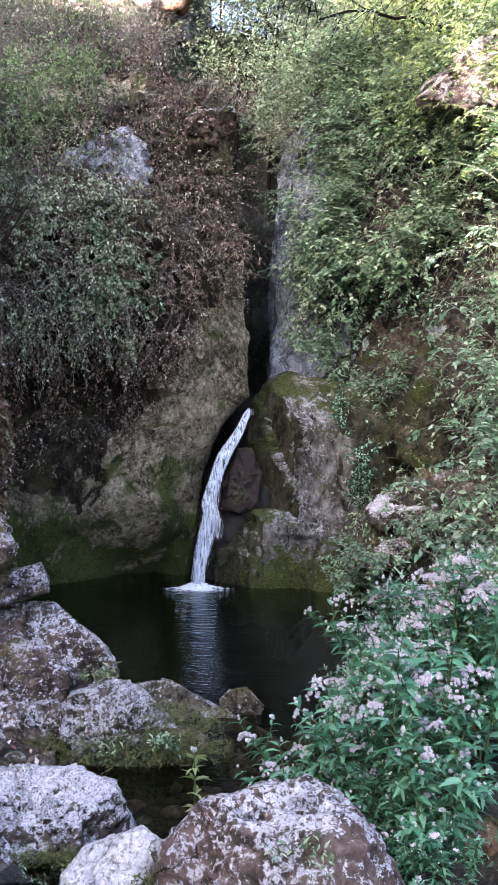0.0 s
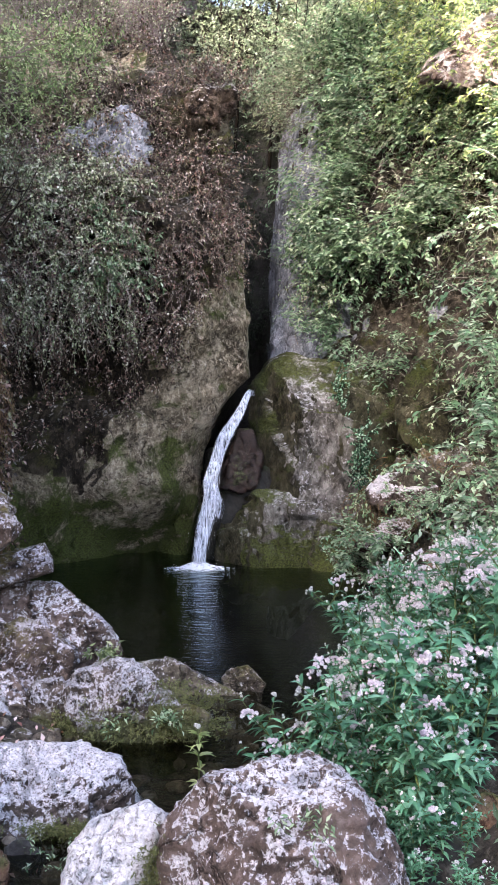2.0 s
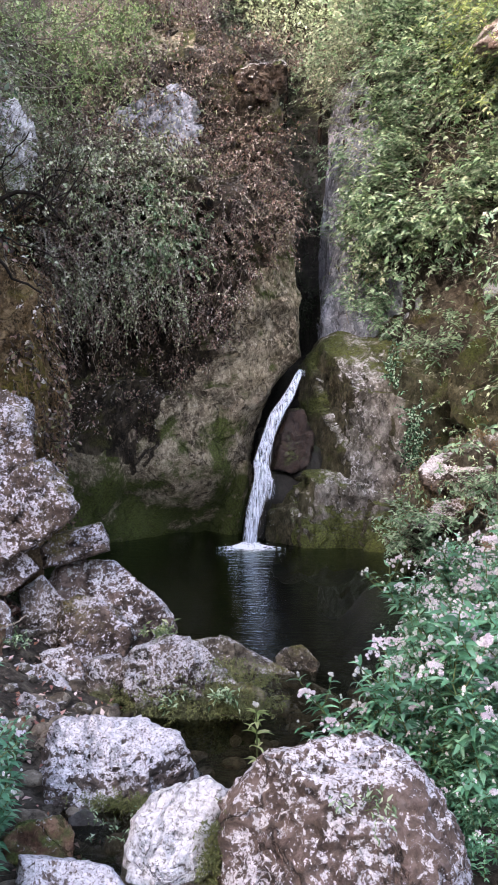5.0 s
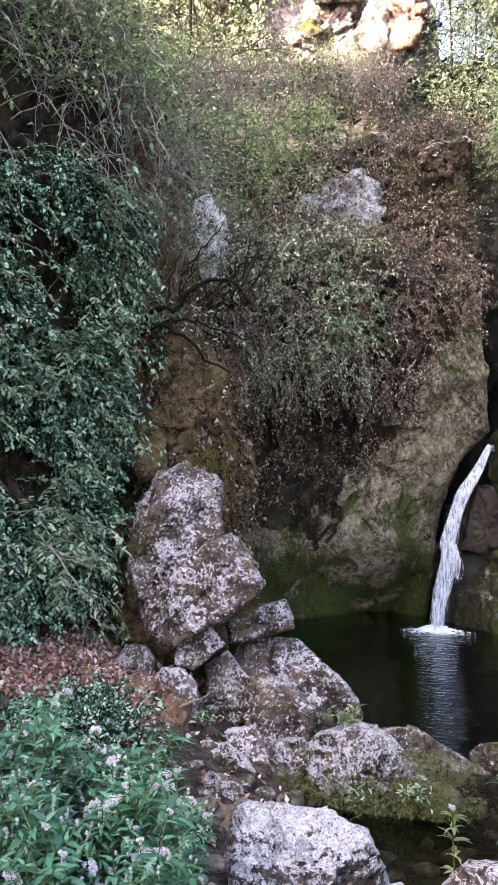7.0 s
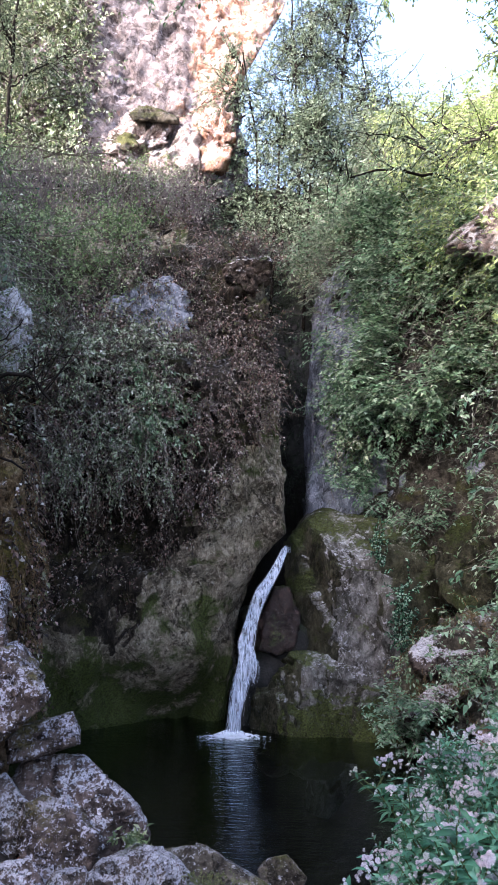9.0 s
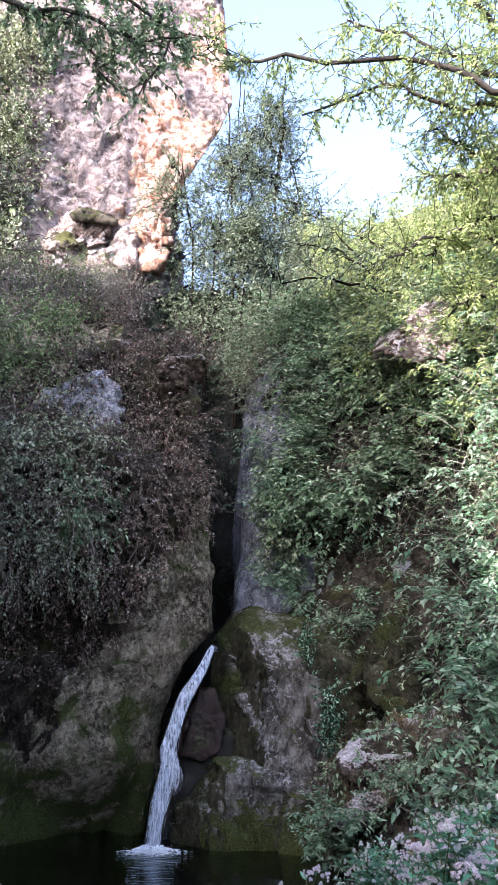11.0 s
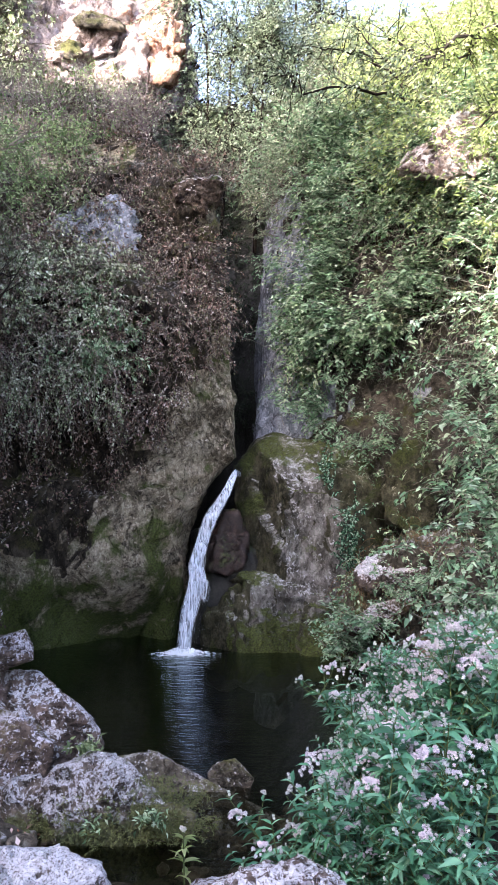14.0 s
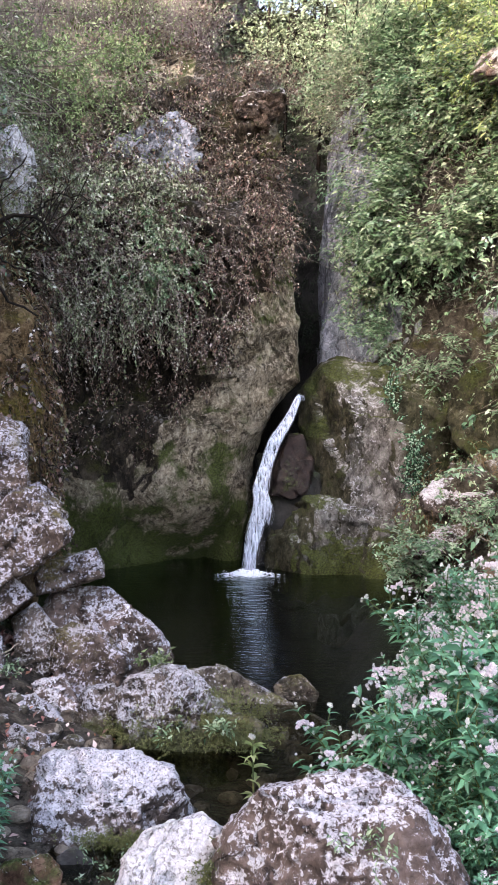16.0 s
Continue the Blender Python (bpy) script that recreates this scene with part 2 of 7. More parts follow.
def plain_material(name, a, b, scale=20, rough=0.8, bumps=0.4):
    m, nt, bsdf = material(name)
    p = mapped(nt)
    f = noise_node(nt, p, scale, 5)
    g = noise_node(nt, p, scale * 0.12, 3)
    nt.links.new(mix(nt, ramp(nt, math_node(nt, "ADD", math_node(nt, "MULTIPLY", f, 0.6), math_node(nt, "MULTIPLY", g, 0.4)), (0.35, 0.0), (0.65, 1.0)), a, b), bsdf.inputs["Base Color"])
    bsdf.inputs["Roughness"].default_value = rough
    bsdf.inputs["Specular IOR Level"].default_value = 0.12
    bump(nt, bsdf, f, bumps, 0.01)
    return m


# brown earth, near-black to stand in for shadow gaps behind leaves
SHADED_SOIL = (((0.008, 0.006, 0.0045), (0.022, 0.016, 0.011), (0.085, 0.068, 0.05)), dict(grain=20, lichen=0.34, lichen_col=(0.22, 0.21, 0.2), moss=0.45, moss_col=(0.035, 0.035, 0.012), streak=0.6))
STONE = (((0.075, 0.058, 0.04), (0.265, 0.215, 0.152), (0.45, 0.39, 0.30)), dict(lichen=0.42, lichen_col=(0.54, 0.485, 0.40), grain=24, moss=0.44, moss_col=(0.042, 0.056, 0.013), streak=0.8, wet_line=1.5, mottle=1.15, chip=24))
GREY = (((0.085, 0.09, 0.105), (0.25, 0.27, 0.325), (0.45, 0.475, 0.545)), dict(lichen=0.42, lichen_col=(0.50, 0.515, 0.57), moss=0.2, streak=0.7, mottle=0.95, chip=12))
EARTH = (((0.02, 0.017, 0.013), (0.055, 0.046, 0.036), (0.15, 0.132, 0.108)), dict(lichen=0.35, lichen_col=(0.3, 0.28, 0.25), moss=0.4, moss_col=(0.05, 0.05, 0.016), streak=1.0))
GREY_ROCK = rock_material("grey_limestone", *GREY[0], **GREY[1])
CLIFF_LEFT = two_rocks("overgrown_limestone", STONE, SHADED_SOIL)
CLIFF_RIGHT = two_rocks("overgrown_grey_limestone", GREY, EARTH)
HIGH = (((0.08, 0.059, 0.059), (0.195, 0.158, 0.156), (0.30, 0.265, 0.27)), dict(lichen=0.45, lichen_col=(0.31, 0.285, 0.315), streak=0.8, grain=7, chip=5, moss=0.12, moss_col=(0.10, 0.085, 0.05)))
RUST = (((0.13, 0.055, 0.032), (0.31, 0.175, 0.12), (0.43, 0.31, 0.26)), dict(lichen=0.75, lichen_col=(0.44, 0.345, 0.33), streak=0.75, grain=6, chip=5))
RUST_ROCK = rock_material("rusty_limestone", *RUST[0], **RUST[1])
CLIFF_HIGH = two_rocks("sunny_limestone", HIGH, RUST, 0.06)
# pinkish rock, tones paled so it looks sunlit even in shade
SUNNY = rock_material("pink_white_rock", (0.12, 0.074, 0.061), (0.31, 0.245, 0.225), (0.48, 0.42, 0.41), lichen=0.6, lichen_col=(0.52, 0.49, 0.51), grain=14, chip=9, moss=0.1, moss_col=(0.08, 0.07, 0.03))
# dark tones put the roof's underside shadow into the rock colour
OVERHANG = rock_material("shadow_dark_overhang", (0.016, 0.011, 0.009), (0.06, 0.042, 0.032), (0.15, 0.115, 0.095), lichen=0.3, lichen_col=(0.45, 0.42, 0.43), lean_up=0.35, moss=0.2, grain=20)
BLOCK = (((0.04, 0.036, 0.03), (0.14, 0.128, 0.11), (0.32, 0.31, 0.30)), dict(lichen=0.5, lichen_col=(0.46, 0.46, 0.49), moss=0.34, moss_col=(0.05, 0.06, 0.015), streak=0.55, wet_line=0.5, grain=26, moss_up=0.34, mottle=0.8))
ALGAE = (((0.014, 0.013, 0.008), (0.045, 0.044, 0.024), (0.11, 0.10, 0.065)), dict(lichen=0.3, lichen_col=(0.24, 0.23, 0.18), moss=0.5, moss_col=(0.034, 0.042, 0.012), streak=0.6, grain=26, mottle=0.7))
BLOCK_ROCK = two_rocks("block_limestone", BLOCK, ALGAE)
# wet rock, near-black so the recess's shade is in its colour
SHADED_WET_ROCK = rock_material("shaded_wet_rock", (0.005, 0.005, 0.004), (0.013, 0.012, 0.010), (0.028, 0.025, 0.021), lichen=0.0, moss=0.42, moss_col=(0.016, 0.024, 0.006), rough=0.45)
BOULDER_WHITE = rock_material("lichen_white_boulder", (0.05, 0.038, 0.031), (0.11, 0.086, 0.075), (0.2, 0.165, 0.15), lichen=0.66, lichen_col=(0.58, 0.57, 0.61), lean_up=0.24, grain=56)
BOULDER_LICHEN = rock_material("lichen_boulder", (0.04, 0.028, 0.021), (0.095, 0.067, 0.053), (0.17, 0.128, 0.106), lichen=0.76, lichen_col=(0.56, 0.53, 0.58), moss=0.30, moss_col=(0.075, 0.06, 0.02), grain=52, lean_up=0.06)
BOULDER_BROWN = rock_material("brown_boulder", (0.06, 0.042, 0.033), (0.13, 0.093, 0.078), (0.2, 0.15, 0.13), lichen=0.70, lichen_col=(0.60, 0.58, 0.61), lean_up=0.10, grain=40)
BOULDER_MOSSY = rock_material("mossy_boulder", (0.05, 0.038, 0.029), (0.11, 0.086, 0.07), (0.18, 0.147, 0.128), lichen=0.76, lichen_col=(0.47, 0.46, 0.49), moss=0.0001, moss_col=(0.042, 0.046, 0.016), wet_line=0.12, lean_up=0.12, grain=60)
BOULDER_PALE = rock_material("pale_boulder", (0.10, 0.085, 0.075), (0.22, 0.195, 0.18), (0.36, 0.335, 0.32), lichen=1.25, lichen_col=(0.66, 0.65, 0.665), lean_up=0.5, grain=30)
MOSSY_STONE = rock_material("moss_covered_stone", (0.05, 0.04, 0.03), (0.10, 0.085, 0.06), (0.17, 0.15, 0.12), lichen=0.3, lichen_col=(0.4, 0.39, 0.4), moss=0.62, moss_col=(0.062, 0.064, 0.022), grain=30)
MAUVE_ROCK = rock_material("pink_brown_rock", (0.07, 0.05, 0.043), (0.20, 0.15, 0.135), (0.34, 0.275, 0.255), lichen=0.45, lichen_col=(0.42, 0.38, 0.38), moss=0.2, grain=18, chip=9)
BOULDER_RUST = rock_material("rusty_boulder", (0.07, 0.036, 0.022), (0.17, 0.095, 0.06), (0.25, 0.16, 0.11), lichen=0.25, moss=0.3)
DAMP_STONE = rock_material("damp_stone", (0.012, 0.010, 0.009), (0.03, 0.026, 0.023), (0.06, 0.054, 0.05), lichen=0.2, lichen_col=(0.25, 0.25, 0.25), moss=0.35, moss_col=(0.035, 0.045, 0.015), rough=0.5)
PEBBLE = rock_material("pebble", (0.08, 0.062, 0.045), (0.19, 0.155, 0.12), (0.32, 0.28, 0.23), lichen=0.0, moss=0.0)
STREAM_STONE = rock_material("stream_stone", (0.04, 0.033, 0.025), (0.095, 0.08, 0.06), (0.17, 0.15, 0.12), lichen=0.4, lichen_col=(0.4, 0.39, 0.4), moss=0.25, moss_col=(0.06, 0.06, 0.02))
WEDGE_ROCK = rock_material("damp_rusty_rock", (0.008, 0.004, 0.0035), (0.024, 0.011, 0.008), (0.045, 0.024, 0.018), lichen=0.0, moss=0.2, rough=0.4)
EARTH_ROCK = rock_material("mossy_earth_rock", (0.025, 0.016, 0.008), (0.12, 0.072, 0.032), (0.24, 0.175, 0.105), lichen=0.3, lichen_col=(0.35, 0.3, 0.22), moss=0.55, moss_col=(0.075, 0.06, 0.014), grain=20)
GRAVEL = (((0.018, 0.015, 0.012), (0.048, 0.039, 0.03), (0.11, 0.095, 0.075)), dict(lichen=0.0, moss=0.0))
# near-black bed colour standing in for light lost in deep water
DEPTH_DARK = (((0.002, 0.003, 0.002), (0.004, 0.005, 0.003), (0.007, 0.008, 0.005)), dict(lichen=0.0, moss=0.0))
GROUND = two_rocks("stream_gravel", GRAVEL, DEPTH_DARK, 0.04)
BARK = plain_material("bark", (0.065, 0.052, 0.044), (0.18, 0.155, 0.135), 30)
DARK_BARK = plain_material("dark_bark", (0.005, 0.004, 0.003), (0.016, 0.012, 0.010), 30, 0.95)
PALE_TWIG = plain_material("pale_twig", (0.14, 0.12, 0.10), (0.30, 0.275, 0.245), 30)
MAUVE_TWIG = plain_material("mauve_twig", (0.12, 0.09, 0.09), (0.26, 0.215, 0.22), 30)
# bark darkened to imitate limbs seen against the light
BACKLIT_BARK = plain_material("backlit_bark", (0.018, 0.016, 0.014), (0.055, 0.048, 0.042), 30)
OCHRE_TWIG = plain_material("ochre_twig", (0.07, 0.044, 0.02), (0.19, 0.125, 0.065), 30)
GREEN_STEM = plain_material("green_stem", (0.06, 0.09, 0.03), (0.12, 0.14, 0.06), 30)
# leaf tones spread wide to imitate glints and dark gaps between leaves
LEAF_RUSSET = leaf_material("russet_leaf", (0.035, 0.018, 0.014), (0.17, 0.095, 0.075), (0.05, 0.035, 0.025), (0.15, 0.16, 0.08), (0.03, 0.018, 0.014), (0.30, 0.20, 0.17), (0.06, 0.035, 0.028), (0.50, 0.45, 0.41), glow=0.12, shine=0.4)
LEAF_GREY = leaf_material("grey_green_leaf", (0.055, 0.085, 0.038), (0.17, 0.23, 0.115), (0.48, 0.54, 0.37), (0.085, 0.09, 0.05), (0.33, 0.40, 0.235), (0.64, 0.66, 0.55), glow=0.22, shine=0.4)
LEAF_GREEN = leaf_material("green_leaf", (0.06, 0.115, 0.062), (0.21, 0.34, 0.20), (0.34, 0.48, 0.31), (0.10, 0.175, 0.095), (0.50, 0.61, 0.45), glow=0.42, shine=0.4)
# yellow-green, lightened and more translucent to stand in for sun and backlight
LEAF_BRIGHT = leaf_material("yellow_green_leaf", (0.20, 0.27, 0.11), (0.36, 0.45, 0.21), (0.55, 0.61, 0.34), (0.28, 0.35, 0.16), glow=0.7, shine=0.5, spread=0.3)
LEAF_PALE = leaf_material("pale_green_leaf", (0.07, 0.14, 0.08), (0.20, 0.36, 0.22), (0.33, 0.48, 0.33), (0.10, 0.2, 0.12), (0.42, 0.54, 0.42), glow=0.4, shine=0.4)
LEAF_LIGHT = leaf_material("light_green_leaf", (0.11, 0.165, 0.075), (0.33, 0.42, 0.21), (0.18, 0.23, 0.115), (0.50, 0.56, 0.36), glow=0.45, shine=0.4)
LEAF_FRESH = leaf_material("fresh_green_leaf", (0.07, 0.125, 0.05), (0.24, 0.36, 0.165), (0.12, 0.19, 0.08), (0.40, 0.50, 0.29), glow=0.45, shine=0.4)
LEAF_IVY = leaf_material("ivy_leaf", (0.014, 0.05, 0.028), (0.11, 0.26, 0.155), (0.03, 0.085, 0.05), (0.22, 0.40, 0.27), (0.02, 0.06, 0.036), (0.40, 0.54, 0.43), shine=0.26, glow=0.12)
LEAF_FLOWER = leaf_material("agrimony_leaf", (0.05, 0.165, 0.09), (0.10, 0.29, 0.17), (0.20, 0.42, 0.27), (0.055, 0.155, 0.09), glow=0.32, shine=0.4)
PETAL = leaf_material("lilac_petal", (0.56, 0.48, 0.58), (0.70, 0.63, 0.71), (0.82, 0.77, 0.82), shine=0.8, glow=0.3, spread=0.0)
BUD = leaf_material("bud_white", (0.5, 0.5, 0.5), (0.7, 0.68, 0.71), shine=0.8, glow=0.3, spread=0.0)
LEAF_RIM = leaf_material("dull_green_leaf", (0.10, 0.14, 0.10), (0.21, 0.275, 0.195), (0.14, 0.185, 0.13), (0.32, 0.375, 0.285), glow=0.36, shine=0.5, spread=0.3)
LEAF_DRY = leaf_material("dry_ochre_leaf", (0.035, 0.022, 0.010), (0.13, 0.082, 0.032), (0.07, 0.06, 0.018), (0.20, 0.13, 0.06), (0.10, 0.045, 0.025), glow=0.2, shine=0.6)
LEAF_MOSS = leaf_material("moss_shoot", (0.05, 0.06, 0.018), (0.115, 0.13, 0.042), (0.22, 0.23, 0.10), glow=0.2, shine=0.6)
# ivy tones darkened to paint in the shade of the cleft
LEAF_SHADED = leaf_material("shaded_ivy_leaf", (0.008, 0.016, 0.008), (0.03, 0.045, 0.025), (0.015, 0.03, 0.015), shine=0.5, glow=0.1)
LITTER = leaf_material("fallen_leaf", (0.20, 0.085, 0.07), (0.40, 0.22, 0.19), (0.52, 0.37, 0.34), (0.16, 0.10, 0.08), (0.30, 0.14, 0.09), (0.60, 0.48, 0.45), shine=0.7, glow=0.1)

# ---------------------------------------------------------------- ground
def ground_height(x, y):
    """Pool basin, stream channel, banks, the hills round the gorge and an added sun-blocking hill."""
    xl = np.interp(y, [-40, 0, 3.0, 3.6, 4.5, 5.2, 6.2, 8.0, 12], [-1.2, -0.95, -0.9, -0.95, -1.05, -1.7, -2.5, -3.0, -3.0])
    xr = np.interp(y, [-40, 0, 2.6, 3.3, 4.2, 6.0, 8.0, 12], [0.5, 0.45, 0.40, 0.45, 0.55, 0.95, 1.15, 1.2])
    inside = np.minimum(x - xl, xr - x)
    deep = np.interp(y, [0, 3.9, 4.4, 5.6, 12], [0.13, 0.15, 0.2, 1.2, 1.4])
    p = np.stack([x, y, 0 * x], -1)
    rough = fbm(p, 0.5, 4) * 0.05 + fbm(p, 3.0, 3, 2) * 0.12 * np.clip(-inside, 0, 1)
    bed = -deep * np.clip(inside / np.interp(y, [0, 4, 6], [0.25, 0.35, 1.0]), 0, 1) ** 0.8
    out = np.clip(-inside, 0, None)
    left = x < 0
    bank = np.where(left, np.interp(out, [0, 0.4, 1.3, 2.2, 4, 30], [0, 0.12, 0.48, 0.75, 1.6, 11]), np.interp(out, [0, 0.4, 1.2, 2.2, 4, 30], [0, 0.15, 0.55, 1.5, 2.8, 11]))
    bank = bank * np.interp(y, [-12, -1, 3], [0.35, 0.6, 1])
    h = np.where(inside > 0, bed, bank) + rough
    h = h + np.clip(y - 10.6, 0, 12) * 1.1
    along, across = (x - y) / 1.41421, (-x - y) / 1.41421       # unseen hill, added to keep the low sun off the pool
    crest = 11 + 6.9 / (1 + np.exp(np.clip((along + 3.6) / 0.5, -40, 40)))
    shade_hill = crest * np.exp(-(((across - 13) / 4.0) ** 2)) / (1 + np.exp(np.clip(-(along + 26) / 2, -40, 40))) / (1 + np.exp(np.clip((along - 14) / 2, -40, 40)))
    far = np.hypot(x, y)
    h = np.minimum(h, 26) * np.interp(far, [0, 60, 150], [1, 1, 0.5])
    return np.where((shade_hill > 1.0) & (far > 5.5), np.maximum(h, shade_hill), h)


def build_ground():
    steps = np.geomspace(0.25, 500, 42)
    xs = np.concatenate([-6 - steps[::-1], np.arange(-6, 6.01, 0.09), 6 + steps])
    ys = np.concatenate([-3 - steps[::-1], np.arange(-3, 10.01, 0.09), 10 + steps])
    X, Y = np.meshgrid(xs, ys)
    V = np.stack([X, Y, ground_height(X, Y)], -1).reshape(-1, 3)
    i = np.arange(len(ys) - 1)[:, None] * len(xs) + np.arange(len(xs) - 1)
    F = np.stack([i, i + 1, i + len(xs) + 1, i + len(xs)], -1).reshape(-1, 4)
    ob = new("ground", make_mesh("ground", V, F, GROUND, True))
    # bed blackens with depth, in place of absorption by the water
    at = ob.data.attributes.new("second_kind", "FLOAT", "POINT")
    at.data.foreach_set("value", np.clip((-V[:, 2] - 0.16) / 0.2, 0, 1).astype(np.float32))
    tagged(ob, "dark mossy stream bed of gravel, blackened for deep water, rising to banks", "ground", kind="structure")


build_ground()


def ground_z(x, y):
    return float(ground_height(np.array([float(x)]), np.array([float(y)]))[0])


# ---------------------------------------------------------------- water
def build_water():
    m, nt, bsdf = material("pool_water")
    nt.nodes.remove(bsdf)
    p = mapped(nt, (1.0, 3.2, 1.0))
    ripple = noise_node(nt, p, 8, 3, 0.55)
    swell = noise_node(nt, p, 1.6, 2, 0.5)
    b = nd(nt, "Bump", Strength=0.75, Distance=0.02)
    nt.links.new(mix(nt, 0.5, ripple, swell), b.inputs["Height"])
    fres = nd(nt, "Fresnel", IOR=1.33)
    nt.links.new(b.outputs["Normal"], fres.inputs["Normal"])
    gloss = nd(nt, "BsdfGlossy", Roughness=0.03)
    gloss.inputs["Color"].default_value = (0.82, 0.94, 1.0, 1)
    nt.links.new(b.outputs["Normal"], gloss.inputs["Normal"])
    clear = nd(nt, "BsdfTransparent")
    clear.inputs["Color"].default_value = (0.42, 0.40, 0.32, 1)
    ms = nd(nt, "MixShader")
    nt.links.new(fres.outputs[0], ms.inputs[0])
    nt.links.new(clear.outputs[0], ms.inputs[1])
    nt.links.new(gloss.outputs[0], ms.inputs[2])
    nt.links.new(ms.outputs[0], nt.nodes["Material Output"].inputs["Surface"])
    xs, ys = np.linspace(-3.6, 1.6, 27), np.linspace(-8.0, 9.6, 89)
    X, Y = np.meshgrid(xs, ys)
    Z = 0 * X
    V = np.stack([X, Y, Z], -1).reshape(-1, 3)
    i = np.arange(len(ys) - 1)[:, None] * len(xs) + np.arange(len(xs) - 1)
    F = np.stack([i, i + 1, i + len(xs) + 1, i + len(xs)], -1).reshape(-1, 4)
    ob = new("water", make_mesh("water", V, F, m, True))
    ob.visible_shadow = False
    tagged(ob, "still dark green pool running out in a shallow stream", "water", kind="structure")


build_water()


# ---------------------------------------------------------------- cliffs
def sheet(name, knots, outward, lean, z0, z1, du, dz, mat, label, relief=(0.16, 1.3), shift=0.0, tall=0.7, crisp=0.0, split=0.5):
    """A rock face through plan points knots(z) with outward directions, set forward by lean(s, z). Returns its points and normals."""
    zs = np.arange(z0, z1 + dz / 2, dz)
    n = len(knots(np.array([0.0])))
    K = np.stack([np.stack([np.broadcast_to(c, zs.shape) for c in k], -1) for k in knots(zs)], 0)      # knot, z, 2
    O = unit(np.array(outward, float))
    length = np.linalg.norm(np.diff(K.mean(1), axis=0), axis=1)
    s = np.concatenate([np.linspace(i, i + 1, max(2, int(length[i] / du)), endpoint=False) for i in range(n - 1)] + [[n - 1]])
    P = np.concatenate([2 * K[:1] - K[1:2], K, 2 * K[-1:] - K[-2:-1]])
    i = np.minimum(s.astype(int), n - 2)
    f = (s - i)[:, None, None]
    a, b, c, d = P[i], P[i + 1], P[i + 2], P[i + 3]
    XY = 0.5 * (2 * b + (c - a) * f + (2 * a - 5 * b + 4 * c - d) * f**2 + (3 * b - a - 3 * c + d) * f**3)
    o = unit(O[i] * (1 - (s - i)[:, None]) + O[i + 1] * (s - i)[:, None])
    S, Z = np.meshgrid(s, zs, indexing="ij")
    V = np.concatenate([XY, Z[..., None]], -1)
    W = np.stack([V[..., 0], V[..., 1], V[..., 2] * tall], -1)
    amp, size = relief
    push = lean(S, Z) + amp * (1 - 0.5 * crisp) * fbm(W, size * (1 + crisp), 5, shift) + crisp * amp * (0.3 * fbm(W, size * 0.7, 5, shift + 1, ridged=True) + 0.16 * fbm(W * (1, 1, 0.5), size * 0.28, 4, shift + 2, ridged=True)) + 0.35 * amp * fbm(W, size * 0.45, 4, shift + 3, ridged=True) + 0.22 * amp * fbm(W, size * 0.16, 3, shift + 6, ridged=True)
    warp = W + 0.12 * fbm(W, 0.4, 3, shift + 8)[..., None]
    push = push + split * (0.16 * facets(warp, 0.75, shift + 2) + 0.06 * facets(warp, 0.27, shift + 3))
    V[..., :2] += o[:, None, :] * push[..., None]
    V[..., 2] += 0.1 * fbm(V, 0.8, 3, shift + 5)
    ns, nz = V.shape[:2]
    q = np.arange(ns - 1)[:, None] * nz + np.arange(nz - 1)
    F = np.stack([q, q + nz, q + nz + 1, q + 1], -1).reshape(-1, 4)
    N = unit(np.cross(np.gradient(V, axis=0), np.gradient(V, axis=1)))
    ob = new(name, make_mesh(name, V.reshape(-1, 3), F, mat, True))
    tagged(ob, label, "cliff", kind="structure")
    return V.reshape(-1, 3), N.reshape(-1, 3)


def left_knots(z):
    edge = np.interp(z, [-1, 0.2, 1.1, 1.58, 2.06, 2.9, 3.5, 4.0, 4.9, 5.4, 6.4, 9, 13], [-0.72, -0.70, -0.64, -0.40, -0.03, -0.09, -0.10, -0.33, -0.30, -0.28, -0.5, -1.6, -2.5])
    back = np.interp(z, [-1, 1.2, 2.0, 13], [8.55, 8.5, 8.55, 8.6])
    return [(-9.0, -4.0), (-6.0, 0.0), (-4.2, 2.0), (-3.2, 3.4), (-2.62, 4.55), (-3.0, 5.7), (-3.2, 7.0), (-2.75, 8.05), (-1.9, 8.35), (-1.1 + edge * 0.15, 8.38), (edge - 0.12, back), (edge + 0.02, back + 0.35), (edge - 0.1, back + 1.4), (edge - 0.25, 12.5 + 0 * z)]


def left_lean(s, z):
    side = np.interp(z, [-1, 0.5, 2, 3.2, 4.2, 5, 7, 10, 13], [0, 0, 0.1, 0.25, 0.2, -0.4, -2.2, -5.5, -9])
    mid = np.interp(z, [-1, 0.0, 0.3, 0.9, 1.8, 2.3, 3.1, 3.7, 4.4, 5.2, 6, 7, 8.4, 10, 13], [-0.1, 0.0, 0.05, 0.15, 0.05, 0.1, 0.3, 0.3, -0.5, -0.75, -1.5, -2.4, -4.8, -8.0, -12])
    under = -0.9 * np.exp(-(((s - 9.3) / 1.1) ** 2) - (((z + 0.05) / 0.5) ** 2))
    front = np.interp(s, [5, 7.2], [0, 1])
    prow = np.interp(s, [9.2, 10], [0, 1])
    edge = np.interp(z, [-1, 2, 4, 5.2, 5.45, 6, 8.4, 13], [0, 0, -0.15, -0.5, -0.6, -1.2, -4.6, -12])
    return ((1 - front) * side + front * ((1 - prow) * mid + prow * edge) + under)


